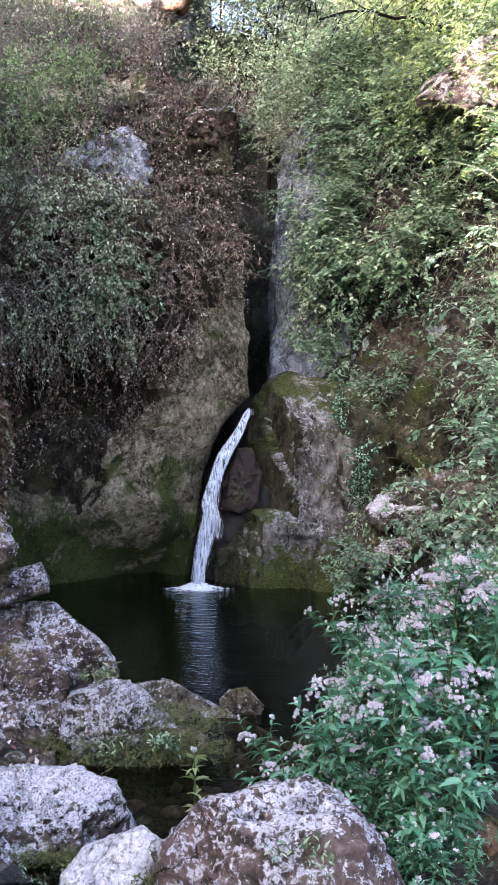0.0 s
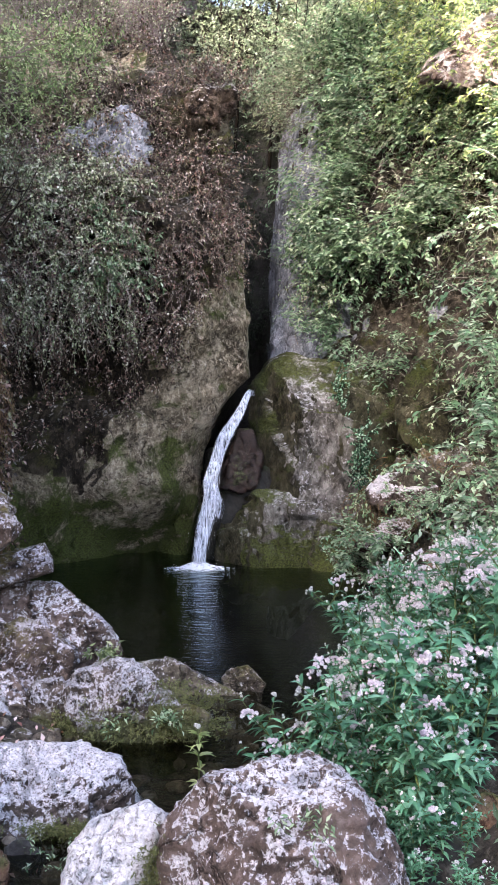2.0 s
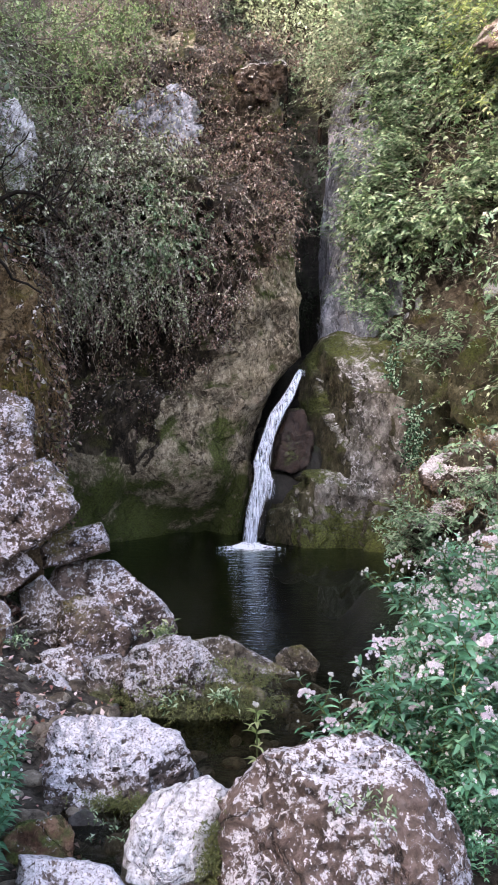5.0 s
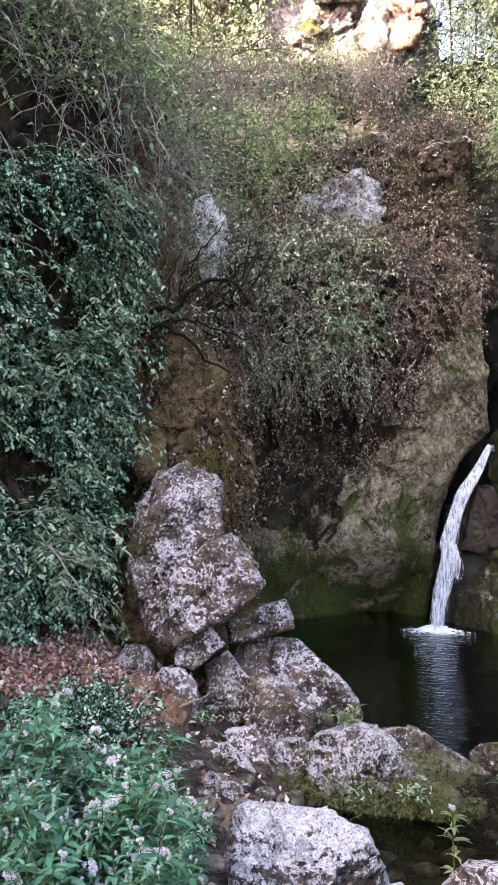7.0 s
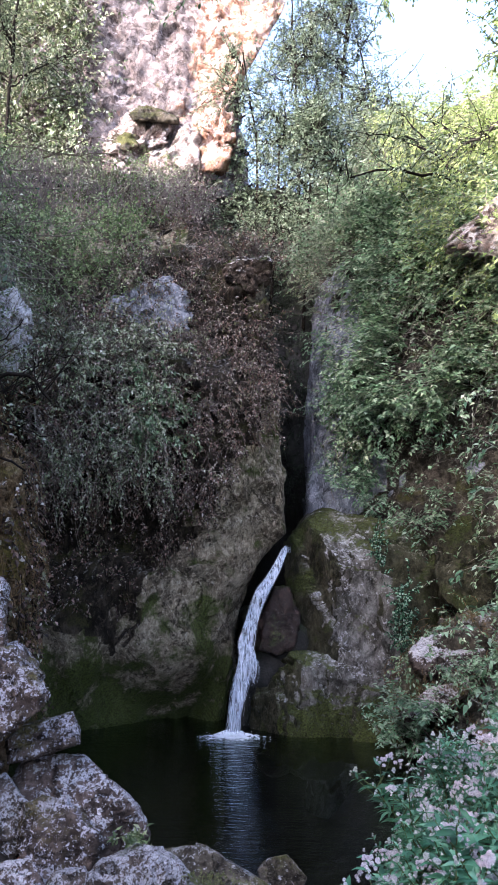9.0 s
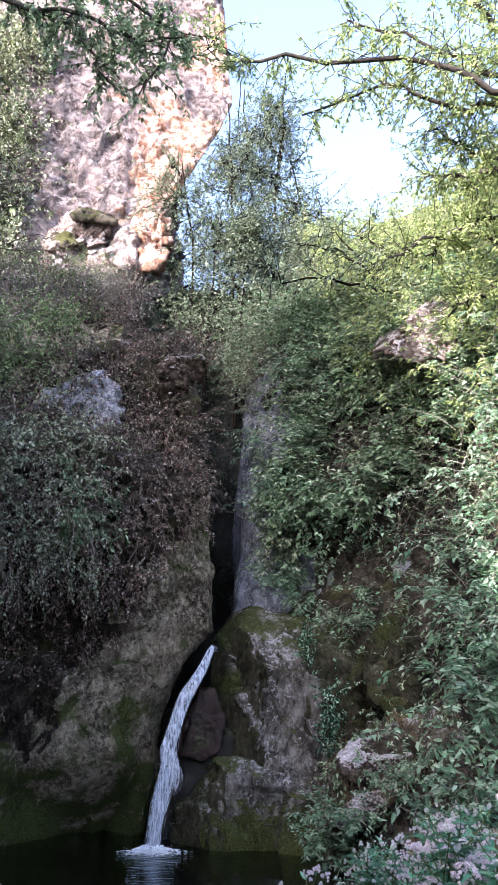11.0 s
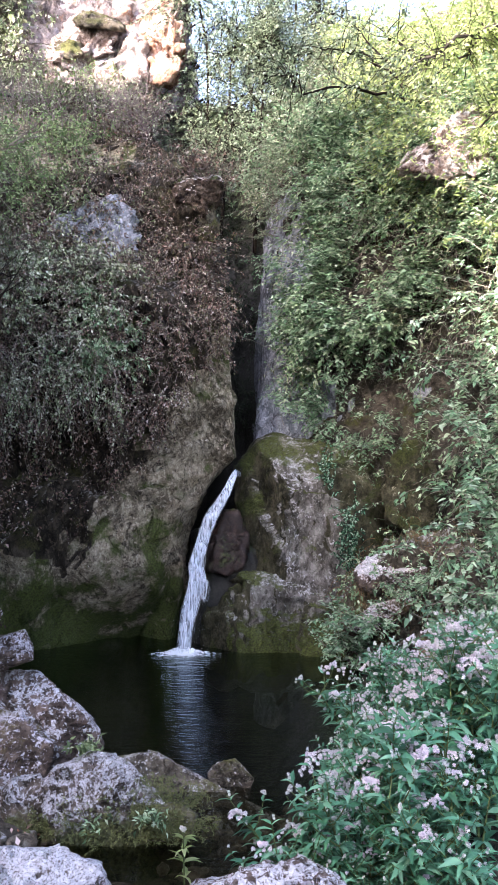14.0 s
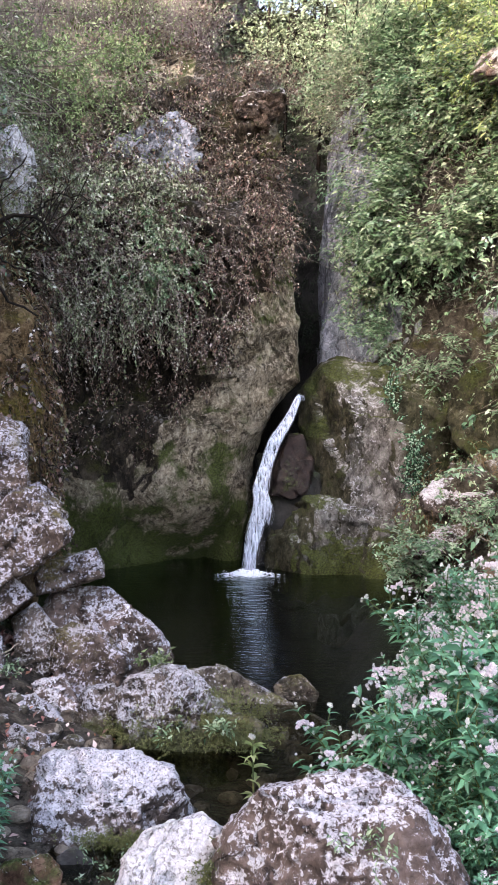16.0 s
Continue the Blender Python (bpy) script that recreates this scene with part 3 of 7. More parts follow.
LEFT_V, LEFT_N = sheet("wall_left", left_knots, [(1, 1), (1, 0.7), (1, 0.5), (1, 0.25), (1, 0.1), (1, -0.1), (1, -0.2), (0.5, -1), (0.1, -1), (0, -1), (0.35, -1), (0.6, -1), (0.5, -1), (0.4, -1)],
                       left_lean, -1.2, 10.0, 0.06, 0.06, CLIFF_LEFT, "weathered grey-brown limestone cliff with mossy wet foot", (0.13, 1.3), 0.0, split=0.85)


def right_knots(z):
    return [(0.2, 12.5), (0.38 - 0.02 * z, 10.2), (0.30, 9.5), (0.55, 9.15), (1.0, 8.95), (1.6, 8.5), (2.3, 7.8), (3.2, 6.9), (4.6, 5.6), (7.5, 3.2), (11, -2)]


def right_lean(s, z):
    prof = np.interp(z, [-1, 0, 1, 2.4, 4, 5.5, 7, 9, 13], [0, 0, 0, -0.1, -0.35, -0.9, -2.0, -3.8, -7])
    return prof + 0 * s


RIGHT_V, RIGHT_N = sheet("wall_right", right_knots, [(-0.3, -1), (-0.3, -1), (-0.5, -1), (-0.3, -1), (-0.1, -1), (-0.3, -1), (-0.6, -1), (-0.7, -0.8), (-0.8, -0.6), (-1, -0.4), (-1, 0)],
                         right_lean, -1.0, 8.8, 0.07, 0.07, CLIFF_RIGHT, "grey limestone wall half hidden by shrubs", (0.16, 1.1), 4.0)
CHASM_V, CHASM_N = sheet("wall_chasm", lambda z: [(-2.6, 11.6), (-0.9, 11.4), (-0.2, 11.6), (0.5, 11.5), (2.2, 11.2)], [(0, -1)] * 5, lambda s, z: np.interp(z, [0, 4, 5.5, 9], [0.3, 0, -0.5, -2.6]) + 0 * s, 0.5, 8.6, 0.12, 0.12, SHADED_WET_ROCK,
      "wet rock at the back of the chasm, darkened for shade", (0.2, 0.9), 8.0)


def high_knots(z):
    edge = np.interp(z, [7, 9.3, 11, 13.5, 16, 24], [-2.3, -1.6, -0.72, 0.35, 0.3, 0.0])
    return [(-16, 10.0), (-9.0, 13.0), (-5.5, 13.6), (-3.8, 13.3), (edge - 1.0, 13.4 + 0.08 * (z - 9)), (edge, 13.5 + 0.1 * (z - 9)), (edge - 0.2, 14.1 + 0.1 * (z - 9)), (1.45 * edge - 0.9, 19.0), (2.0 * edge - 1.0, 26.0)]


HIGH_V, HIGH_N = sheet("wall_high", high_knots, [(0.5, -1), (0.2, -1), (0, -1), (0, -1), (0.05, -1), (0.15, -1), (0.6, -0.6), (1, 0), (1, 0)], lambda s, z: -0.18 * (z - 9) + 0 * s, 7.0, 20.0, 0.055, 0.055, CLIFF_HIGH,
                       "tall sunlit white and rust-coloured limestone cliff", (0.15, 0.9), 12.0, 0.6, 1.0, 0.6)


def second_kind(name, where):
    """Marks where a face is of its second kind of rock."""
    me = bpy.data.objects[name].data
    co = np.array([v.co[:] for v in me.vertices])
    at = me.attributes.new("second_kind", "FLOAT", "POINT")
    at.data.foreach_set("value", where(co).astype(np.float32))


def rusty(p):
    """Rust seeps down the cliff's outer edge in broken patches."""
    inset = high_knots(p[:, 2])[5][0] - p[:, 0]
    return np.clip(1.1 - 0.6 * inset + 0.9 * fbm(p * (1, 1, 0.5), 0.9, 4, 9) + 0.4 * fbm(p, 0.25, 3, 11), 0, 1)


second_kind("wall_high", rusty)


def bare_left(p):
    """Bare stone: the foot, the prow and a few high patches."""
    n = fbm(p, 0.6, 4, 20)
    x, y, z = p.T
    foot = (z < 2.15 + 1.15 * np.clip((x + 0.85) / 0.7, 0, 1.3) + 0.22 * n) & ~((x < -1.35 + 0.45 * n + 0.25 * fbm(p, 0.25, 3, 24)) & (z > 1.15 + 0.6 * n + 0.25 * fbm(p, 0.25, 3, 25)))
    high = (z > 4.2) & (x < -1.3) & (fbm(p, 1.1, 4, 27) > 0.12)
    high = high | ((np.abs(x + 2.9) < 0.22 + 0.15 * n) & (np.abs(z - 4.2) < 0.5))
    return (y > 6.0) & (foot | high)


# rock that is not bare takes the shade-darkened earth
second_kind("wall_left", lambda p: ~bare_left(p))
second_kind("wall_right", lambda p: ((p[:, 0] > 0.92 + 0.3 * fbm(p, 0.7, 4, 31) + 0.2 * fbm(p, 0.2, 3, 32)) | (p[:, 2] > 5.6)) & (fbm(p, 0.9, 4, 33) < 0.95))


# ---------------------------------------------------------------- boulders
def sphere_arrays(level):
    bm = bmesh.new()
    bmesh.ops.create_icosphere(bm, subdivisions=level, radius=1.0)
    v = np.array([w.co[:] for w in bm.verts])
    f = np.array([[w.index for w in q.verts] for q in bm.faces])
    bm.free()
    return v, f


SPHERES = {k: sphere_arrays(k) for k in (2, 3, 4, 5, 6)}


def rock_form(size, seed, level=5, cuts=7, sharp=56.0, rough=0.05, planes=(), square=4.2):
    """A boulder: a ball cut by blunt planes, then weathered."""
    rng = np.random.RandomState(seed)
    d, f = SPHERES[level]
    n = unit(rng.normal(size=(cuts, 3)))
    k = rng.uniform(0.70, 1.0, cuts)
    for p in planes:
        n, k = np.vstack([n, unit(np.array(p[:3], float))]), np.append(k, p[3])
    reach = np.maximum(d @ n.T, 1e-3) / k
    box = (np.abs(d) ** square).sum(1) ** (sharp / square)
    r = (box + (reach**sharp).sum(1)) ** (-1 / sharp)
    v = d * r[:, None]
    v = v * (1 + rough * fbm(d, 0.6, 3, seed) + 0.5 * rough * fbm(d, 0.22, 4, seed + 1))[:, None]
    v = v / np.abs(v).max(0)
    return v * np.array(size) / 2, f


def turned(v, rx=0, ry=0, rz=0):
    m = np.array(Euler([radians(a) for a in (rx, ry, rz)]).to_matrix())
    return v @ m.T


def boulder(name, at, size, turn=(0, 0, 0), seed=1, mat=None, label="", level=5, group="", **form):
    v, f = rock_form(size, seed, level, **form)
    v = turned(v, *turn)
    w = v + np.array(at)
    v = v + unit(v) * (0.013 * fbm(w, 0.075, 4, seed) + 0.011 * fbm(w, 0.22, 3, seed + 2, ridged=True))[:, None]
    ob = new(name, make_mesh(name, v, f, mat, True))
    ob.location = at
    return tagged(ob, label, "rock", group)


def hewn(name, at, seed, mat, label, planes, level=5, group="", sharp=90.0, rough=0.03):
    """A broken rock bounded by flat faces, each an outward normal and its distance from the middle in metres, edges worn and surface weathered."""
    d, f = SPHERES[level]
    n, k = unit(np.array([p[:3] for p in planes], float)), np.array([p[3] for p in planes])
    k = np.maximum(k, 0.02)
    reach = np.maximum(d @ n.T, 1e-4) / k
    r = (reach**sharp).sum(1) ** (-1 / sharp)
    v = d * r[:, None]
    w = v + np.array(at)
    size = float(np.median(r))
    v = v + d * (size * rough * (1.3 * fbm(w, size * 0.9, 3, seed) + 3.2 * facets(w + 0.05 * size * fbm(w, size * 0.3, 2, seed)[:, None], size * 0.75, seed) + 1.2 * facets(w, size * 0.28, seed + 1)) + min(0.016, 0.06 * size) * (fbm(w, 0.10, 4, seed + 2) + 0.8 * fbm(w, 0.05, 3, seed + 4, ridged=True)))[:, None]
    ob = new(name, make_mesh(name, v, f, mat, True))
    ob.location = at
    return tagged(ob, label, "rock", group)


# rock round the fall and boulders at the pool
BO = "boulders round the pool"
boulder("rock_ledge", (0.12, 9.9, 0.55), (1.35, 2.9, 2.5), (0, 0, 0), 21, SHADED_WET_ROCK, "wet rock ledge carrying the stream to the lip, darkened for shade", planes=[(0, 0, 1, 0.55)])
boulder("rock_bank", (1.45, 7.3, 0.35), (1.0, 0.7, 1.0), (0, 6, -10), 69, STREAM_STONE, "brown rock holding up the bank beside the pool", level=6, cuts=6, square=4, rough=0.2)
boulder("rock_bank", (1.75, 7.5, 0.5), (1.15, 0.9, 1.5), (0, -8, 12), 68, STREAM_STONE, "brown earthy rock in the bank beside the pool", level=6, cuts=5, square=4, rough=0.3)
boulder("rock_outcrop", (-2.28, 5.0, 0.45), (0.7, 0.7, 1.1), (0, 0, 10), 61, EARTH_ROCK, "earthy rock foot of the cliff", level=5)
hewn("boulder", (-1.897, 4.52, 1.179), 31, BOULDER_LICHEN, "tall tilted boulder crusted with pale lichen on the bank", [(-0.91, -0.4, 0.14, 0.207), (-0.84, -0.35, 0.42, 0.227), (-0.5, -0.21, 0.84, 0.333), (0.48, 0.17, 0.86, 0.411), (0.95, 0.32, 0.02, 0.285), (0.62, 0.1, -0.78, 0.38), (0.04, -0.15, -0.99, 0.388), (-0.9, -0.42, -0.1, 0.248), (0.24, -0.97, 0.1, 0.2), (-0.55, -0.8, 0.25, 0.24), (0, 1, 0, 0.28), (0.51, -0.61, 0.61, 0.34)], 6, BO)
hewn("boulder", (-1.664, 4.4, 0.879), 32, BOULDER_LICHEN, "slanting lichen-crusted slab leaning on the bank", [(-0.66, -0.18, 0.73, 0.226), (-0.42, -0.06, 0.91, 0.213), (0.7, 0.27, 0.66, 0.322), (0.82, 0.29, 0.49, 0.323), (0.88, 0.18, -0.45, 0.292), (0.55, 0.03, -0.84, 0.197), (-0.52, -0.39, -0.76, 0.389), (-0.89, -0.42, -0.18, 0.36), (0.1, -0.97, 0.24, 0.2), (-0.44, -0.89, 0.11, 0.235), (0, 1, 0, 0.25), (0.49, -0.69, 0.54, 0.3)], 6, BO)
hewn("boulder", (-1.365, 4.62, 0.669), 33, BOULDER_LICHEN, "flat lichen-spotted stone under the leaning slab", [(-0.65, -0.06, 0.76, 0.118), (-0.25, 0.09, 0.96, 0.084), (0.85, 0.28, 0.45, 0.176), (0.97, 0.23, -0, 0.185), (0.28, -0.12, -0.95, 0.089), (-0.95, -0.31, -0.05, 0.198), (0, -0.89, 0.45, 0.14), (0, 1, 0, 0.22), (0.31, -0.94, 0.1, 0.2)], 5, BO)
hewn("boulder", (-1.192, 4.8, 0.236), 34, BOULDER_BROWN, "large brown boulder with pale crust at the water's edge", [(-0.87, -0.16, 0.47, 0.417), (-0.3, 0.12, 0.95, 0.335), (0.12, 0.24, 0.96, 0.252), (0.5, 0.29, 0.82, 0.21), (0.61, 0.29, 0.73, 0.216), (0.88, 0.25, 0.41, 0.293), (0.93, 0.03, -0.37, 0.408), (-0.92, -0.34, -0.21, 0.357), (0.05, -0.91, 0.41, 0.3), (0.57, -0.82, 0, 0.36), (0, 1, 0, 0.4), (-0.5, -0.7, 0.5, 0.42), (0.24, -0.58, 0.78, 0.285), (0, 0, -1, 0.46)], 6, BO, rough=0.022)
hewn("boulder", (-1.21, 4.36, 0.226), 35, BOULDER_LICHEN, "white-speckled boulder leaning on a larger one", [(-0.94, -0.2, 0.28, 0.183), (-0.55, 0.06, 0.84, 0.204), (0.35, 0.32, 0.88, 0.146), (0.58, 0.34, 0.74, 0.138), (0.97, 0.13, -0.21, 0.213), (-0.83, -0.38, -0.42, 0.17), (0.1, -0.95, 0.29, 0.13), (0.2, -0.69, 0.69, 0.14), (0, 1, 0, 0.2), (0, 0, -1, 0.45)], 5, BO)
hewn("boulder", (-1.51, 4.44, 0.286), 36, BOULDER_MOSSY, "upright mossy stone in the pile", [(-0.57, 0.01, 0.82, 0.186), (0.7, 0.37, 0.61, 0.132), (0.96, 0.26, -0.07, 0.116), (0.81, 0.06, -0.58, 0.156), (-0.65, -0.41, -0.64, 0.128), (-0.93, -0.35, -0.11, 0.119), (0.1, -0.98, 0.2, 0.12), (-0.57, -0.77, 0.29, 0.14), (0, 1, 0, 0.2)], 5, BO)
hewn("boulder", (-1.682, 4.34, 0.54), 37, BOULDER_LICHEN, "square stone wedged below the tilted boulder", [(-0.93, -0.33, 0.16, 0.099), (-0.59, -0.05, 0.8, 0.086), (0.6, 0.35, 0.71, 0.137), (0.61, 0.02, -0.79, 0.085), (-0.23, -0.32, -0.92, 0.115), (0.14, -0.96, 0.24, 0.1), (0, 1, 0, 0.15)], 5, BO)
hewn("boulder", (-1.767, 4.22, 0.303), 38, BOULDER_WHITE, "small stone with a white lichen cap", [(-0.73, -0.13, 0.67, 0.139), (-0.06, 0.23, 0.97, 0.136), (0.57, 0.4, 0.71, 0.127), (0.94, 0.35, 0.03, 0.127), (0.39, -0.15, -0.91, 0.176), (-0.57, -0.46, -0.69, 0.131), (-0.92, -0.4, -0.04, 0.116), (0.09, -0.94, 0.33, 0.11), (0, 1, 0, 0.15)], 5, BO)
hewn("boulder", (-1.806, 4.02, 0.193), 39, BOULDER_RUST, "rust-brown mossy boulder above the stream", [(-0.6, -0.06, 0.8, 0.29), (0.03, 0.28, 0.96, 0.225), (0.49, 0.42, 0.76, 0.189), (0.93, 0.37, 0.05, 0.185), (0.91, 0.21, -0.35, 0.227), (-0.88, -0.46, -0.14, 0.175), (0.28, -0.93, 0.23, 0.2), (0, -0.71, 0.71, 0.2), (0, 1, 0, 0.28), (0, 0, -1, 0.41)], 5, BO)
hewn("boulder", (-2.045, 4.3, 0.45), 40, BOULDER_MOSSY, "small mossy stone among fallen leaves", [(-0.81, -0.25, 0.54, 0.095), (-0, 0.22, 0.97, 0.092), (0.77, 0.44, 0.46, 0.098), (0.8, 0.19, -0.57, 0.104), (0.07, -0.23, -0.97, 0.084), (-0.82, -0.48, -0.33, 0.105), (0, -0.93, 0.37, 0.08), (0, 1, 0, 0.12)], 4, BO)
hewn("boulder", (-1.394, 3.92, 0.059), 41, BOULDER_MOSSY, "low grey stone with moss in the stream", [(-0.84, -0.12, 0.53, 0.158), (-0.05, 0.31, 0.95, 0.102), (0.53, 0.42, 0.73, 0.105), (0.95, 0.29, 0.06, 0.182), (-0.84, -0.44, -0.33, 0.149), (0, -0.89, 0.45, 0.12), (0, 1, 0, 0.2), (0, 0, -1, 0.28)], 5, BO)
hewn("boulder", (-1.265, 4.02, 0.101), 47, BOULDER_BROWN, "tilted brown stone in the pile", [(-0.22, 0.24, 0.94, 0.117), (0.75, 0.39, 0.53, 0.085), (0.95, 0.16, -0.26, 0.117), (-0.03, -0.36, -0.93, 0.093), (-0.61, -0.43, -0.66, 0.065), (-0.84, -0.4, -0.37, 0.085), (-0.17, -0.85, 0.51, 0.1), (0, 1, 0, 0.2)], 5, BO)
hewn("boulder", (-1.018, 3.95, 0.093), 42, BOULDER_MOSSY, "small upright lichen-topped stone in the stream", [(-0.91, -0.09, 0.41, 0.107), (-0.21, 0.27, 0.94, 0.11), (0.78, 0.34, 0.53, 0.113), (0.98, 0.19, -0.03, 0.113), (-0.95, -0.29, -0.11, 0.109), (0.1, -0.97, 0.24, 0.11), (-0.52, -0.83, 0.21, 0.13), (0, 1, 0, 0.15), (0, 0, -1, 0.31)], 5, BO)
hewn("boulder", (-1.564, 3.62, 0.043), 43, BOULDER_MOSSY, "low mossy stone on the stream's edge", [(-0.78, -0.1, 0.61, 0.122), (0.03, 0.37, 0.93, 0.092), (0.79, 0.46, 0.4, 0.115), (0.9, 0.16, -0.42, 0.126), (-0.87, -0.46, -0.19, 0.121), (0, -0.86, 0.51, 0.1), (0, 1, 0, 0.18), (0, 0, -1, 0.26)], 5, BO)
hewn("boulder", (-1.253, 3.5, 0.056), 44, BOULDER_MOSSY, "flat brown stone in shallow water", [(-0.7, 0.04, 0.71, 0.108), (0.26, 0.43, 0.87, 0.084), (0.92, 0.35, 0.19, 0.112), (0.82, 0, -0.57, 0.1), (-0.92, -0.38, -0.1, 0.115), (0.09, -0.85, 0.51, 0.1), (0, 1, 0, 0.15), (0, 0, -1, 0.28)], 5, BO)
hewn("boulder", (-0.66, 3.92, 0.109), 45, BOULDER_MOSSY, "peaked boulder with white crust and mossy foot in the stream", [(-0.77, 0.04, 0.63, 0.243), (-0.34, 0.22, 0.91, 0.198), (0.1, 0.31, 0.95, 0.188), (0.6, 0.32, 0.74, 0.18), (0.86, 0.24, 0.45, 0.247), (-0.79, -0.37, -0.48, 0.242), (-0.97, -0.24, -0.05, 0.251), (-0.05, -0.94, 0.33, 0.2), (0.5, -0.74, 0.45, 0.235), (-0.6, -0.75, 0.3, 0.3), (0, 1, 0, 0.28), (0, 0, -1, 0.33)], 6, BO, rough=0.02)
hewn("boulder", (-0.455, 4.5, 0.056), 46, STREAM_STONE, "low mossy stone half under water", [(-0.11, 0.28, 0.95, 0.089), (0.42, 0.3, 0.85, 0.071), (-0.84, -0.27, -0.47, 0.147), (0, -0.82, 0.57, 0.12), (0, 1, 0, 0.2), (0, 0, -1, 0.28)], 5, BO)
hewn("boulder", (-0.043, 4.48, 0.029), 48, STREAM_STONE, "small round stone standing in the pool", [(-0.7, 0.2, 0.69, 0.088), (-0.14, 0.3, 0.95, 0.07), (0.67, 0.22, 0.71, 0.076), (0.98, -0.08, -0.19, 0.128), (-0.98, -0.09, -0.17, 0.109), (-0.18, -0.91, 0.37, 0.08), (0, 1, 0, 0.12), (0, 0, -1, 0.25)], 5, BO)
hewn("boulder", (-0.792, 3.06, 0.044), 71, BOULDER_WHITE, "blocky boulder white with lichen in the stream", [(-0.96, -0.27, 0.07, 0.254), (-0.96, -0.22, 0.17, 0.254), (-0.76, 0.06, 0.65, 0.271), (-0.03, 0.38, 0.92, 0.183), (0.32, 0.42, 0.85, 0.205), (0.82, 0.32, 0.47, 0.277), (0.95, -0.05, -0.32, 0.345), (0.1, -0.99, 0.12, 0.215), (0.05, -0.61, 0.79, 0.18), (0.65, -0.75, 0.1, 0.26), (-0.77, -0.62, 0.15, 0.28), (0, 1, 0, 0.2), (0, 0, -1, 0.26)], 6, BO, rough=0.011)
hewn("boulder", (-0.44, 2.56, 0.059), 50, BOULDER_PALE, "pale smooth boulder with mossy side", [(-0.98, -0.19, 0.08, 0.173), (-0.94, -0.02, 0.34, 0.151), (-0.73, 0.19, 0.65, 0.14), (-0.28, 0.39, 0.88, 0.142), (0.46, 0.44, 0.77, 0.19), (0.96, 0.2, 0.2, 0.188), (0.99, 0.03, -0.12, 0.175), (-0.23, -0.73, 0.64, 0.125), (0.6, -0.8, 0.1, 0.15), (-0.1, -0.99, -0.1, 0.2), (0, 1, 0, 0.16), (0, 0, -1, 0.28)], 6, BO, rough=0.007)
hewn("boulder", (0.136, 2.48, 0.214), 51, BOULDER_BROWN, "large brown boulder with white lichen flecks beside the stream", [(-0.64, 0.29, 0.71, 0.277), (-0.28, 0.39, 0.88, 0.216), (-0.14, 0.4, 0.91, 0.206), (0.34, 0.35, 0.87, 0.216), (0.78, 0.18, 0.6, 0.23), (0.86, 0.11, 0.49, 0.25), (0.98, -0.1, 0.16, 0.321), (-0.99, -0.14, -0.06, 0.42), (0.05, -0.94, 0.35, 0.245), (-0.56, -0.77, 0.31, 0.29), (0.68, -0.63, 0.37, 0.3), (0.1, -0.5, 0.86, 0.235), (0, 1, 0, 0.2), (0, 0, -1, 0.43)], 6, BO, rough=0.015)
hewn("boulder", (-0.722, 2.25, 0.058), 53, BOULDER_WHITE, "pale stone in the shallow stream", [(0.07, 0.53, 0.84, 0.072), (0.11, 0.54, 0.84, 0.071), (0.69, 0.5, 0.53, 0.113), (0.84, -0.13, -0.52, 0.131), (-0.94, -0.35, 0.01, 0.149), (0, -0.78, 0.62, 0.1), (0, 1, 0, 0.15), (0, 0, -1, 0.28)], 5, BO)
hewn("boulder", (-0.922, 2.55, 0.014), 52, BOULDER_RUST, "small rusty stone by the flowers", [(-0.67, 0.18, 0.72, 0.092), (-0.19, 0.43, 0.88, 0.076), (0.61, 0.52, 0.6, 0.104), (0.97, 0.2, -0.12, 0.111), (-0.92, -0.38, -0.06, 0.111), (0, -0.86, 0.51, 0.1), (0, 1, 0, 0.15), (0, 0, -1, 0.23)], 5, BO)
hewn("boulder", (-0.821, 2.75, -0.048), 72, DAMP_STONE, "small dark stone between the flowers and the white boulder", [(-0.6, 0.26, 0.76, 0.062), (0.55, 0.51, 0.66, 0.061), (0.93, 0.02, -0.36, 0.052), (-0.95, -0.31, -0.08, 0.051), (0, -0.89, 0.45, 0.06), (0, 1, 0, 0.1), (0, 0, -1, 0.17)], 4, BO)
hewn("boulder", (0.805, 2.68, 0.154), 54, BOULDER_RUST, "reddish stone with a pale top beside the flowers", [(-0.86, 0.39, 0.33, 0.086), (-0.16, 0.46, 0.87, 0.071), (0.39, 0.29, 0.87, 0.079), (0.95, -0.22, 0.2, 0.108), (-0.97, 0.18, -0.15, 0.096), (0, -0.93, 0.37, 0.1), (0, 1, 0, 0.15), (0, 0, -1, 0.37)], 5, BO, rough=0.015)
hewn("boulder", (0.637, 2.55, 0.073), 55, DAMP_STONE, "dark damp stone beneath the flowers", [(-0.83, 0.4, 0.4, 0.08), (-0.18, 0.49, 0.85, 0.072), (0.75, 0.15, 0.65, 0.083), (0.97, -0.22, 0.11, 0.098), (-0.97, 0.08, -0.22, 0.097), (0, -0.89, 0.45, 0.1), (0, 1, 0, 0.15), (0, 0, -1, 0.29)], 5, BO, rough=0.015)
hewn("boulder", (1.615, 5.15, 0.428), 56, BOULDER_RUST, "reddish rock on the far bank", [(-0.8, 0.32, 0.5, 0.194), (-0.14, 0.2, 0.97, 0.234), (0.81, -0.18, 0.55, 0.211), (0.94, -0.33, 0.01, 0.191), (-0.95, 0.22, -0.24, 0.148), (-0.96, 0.25, -0.13, 0.143), (-0.28, -0.92, 0.28, 0.16), (0, 1, 0, 0.25), (0, 0, -1, 0.65)], 5, BO)
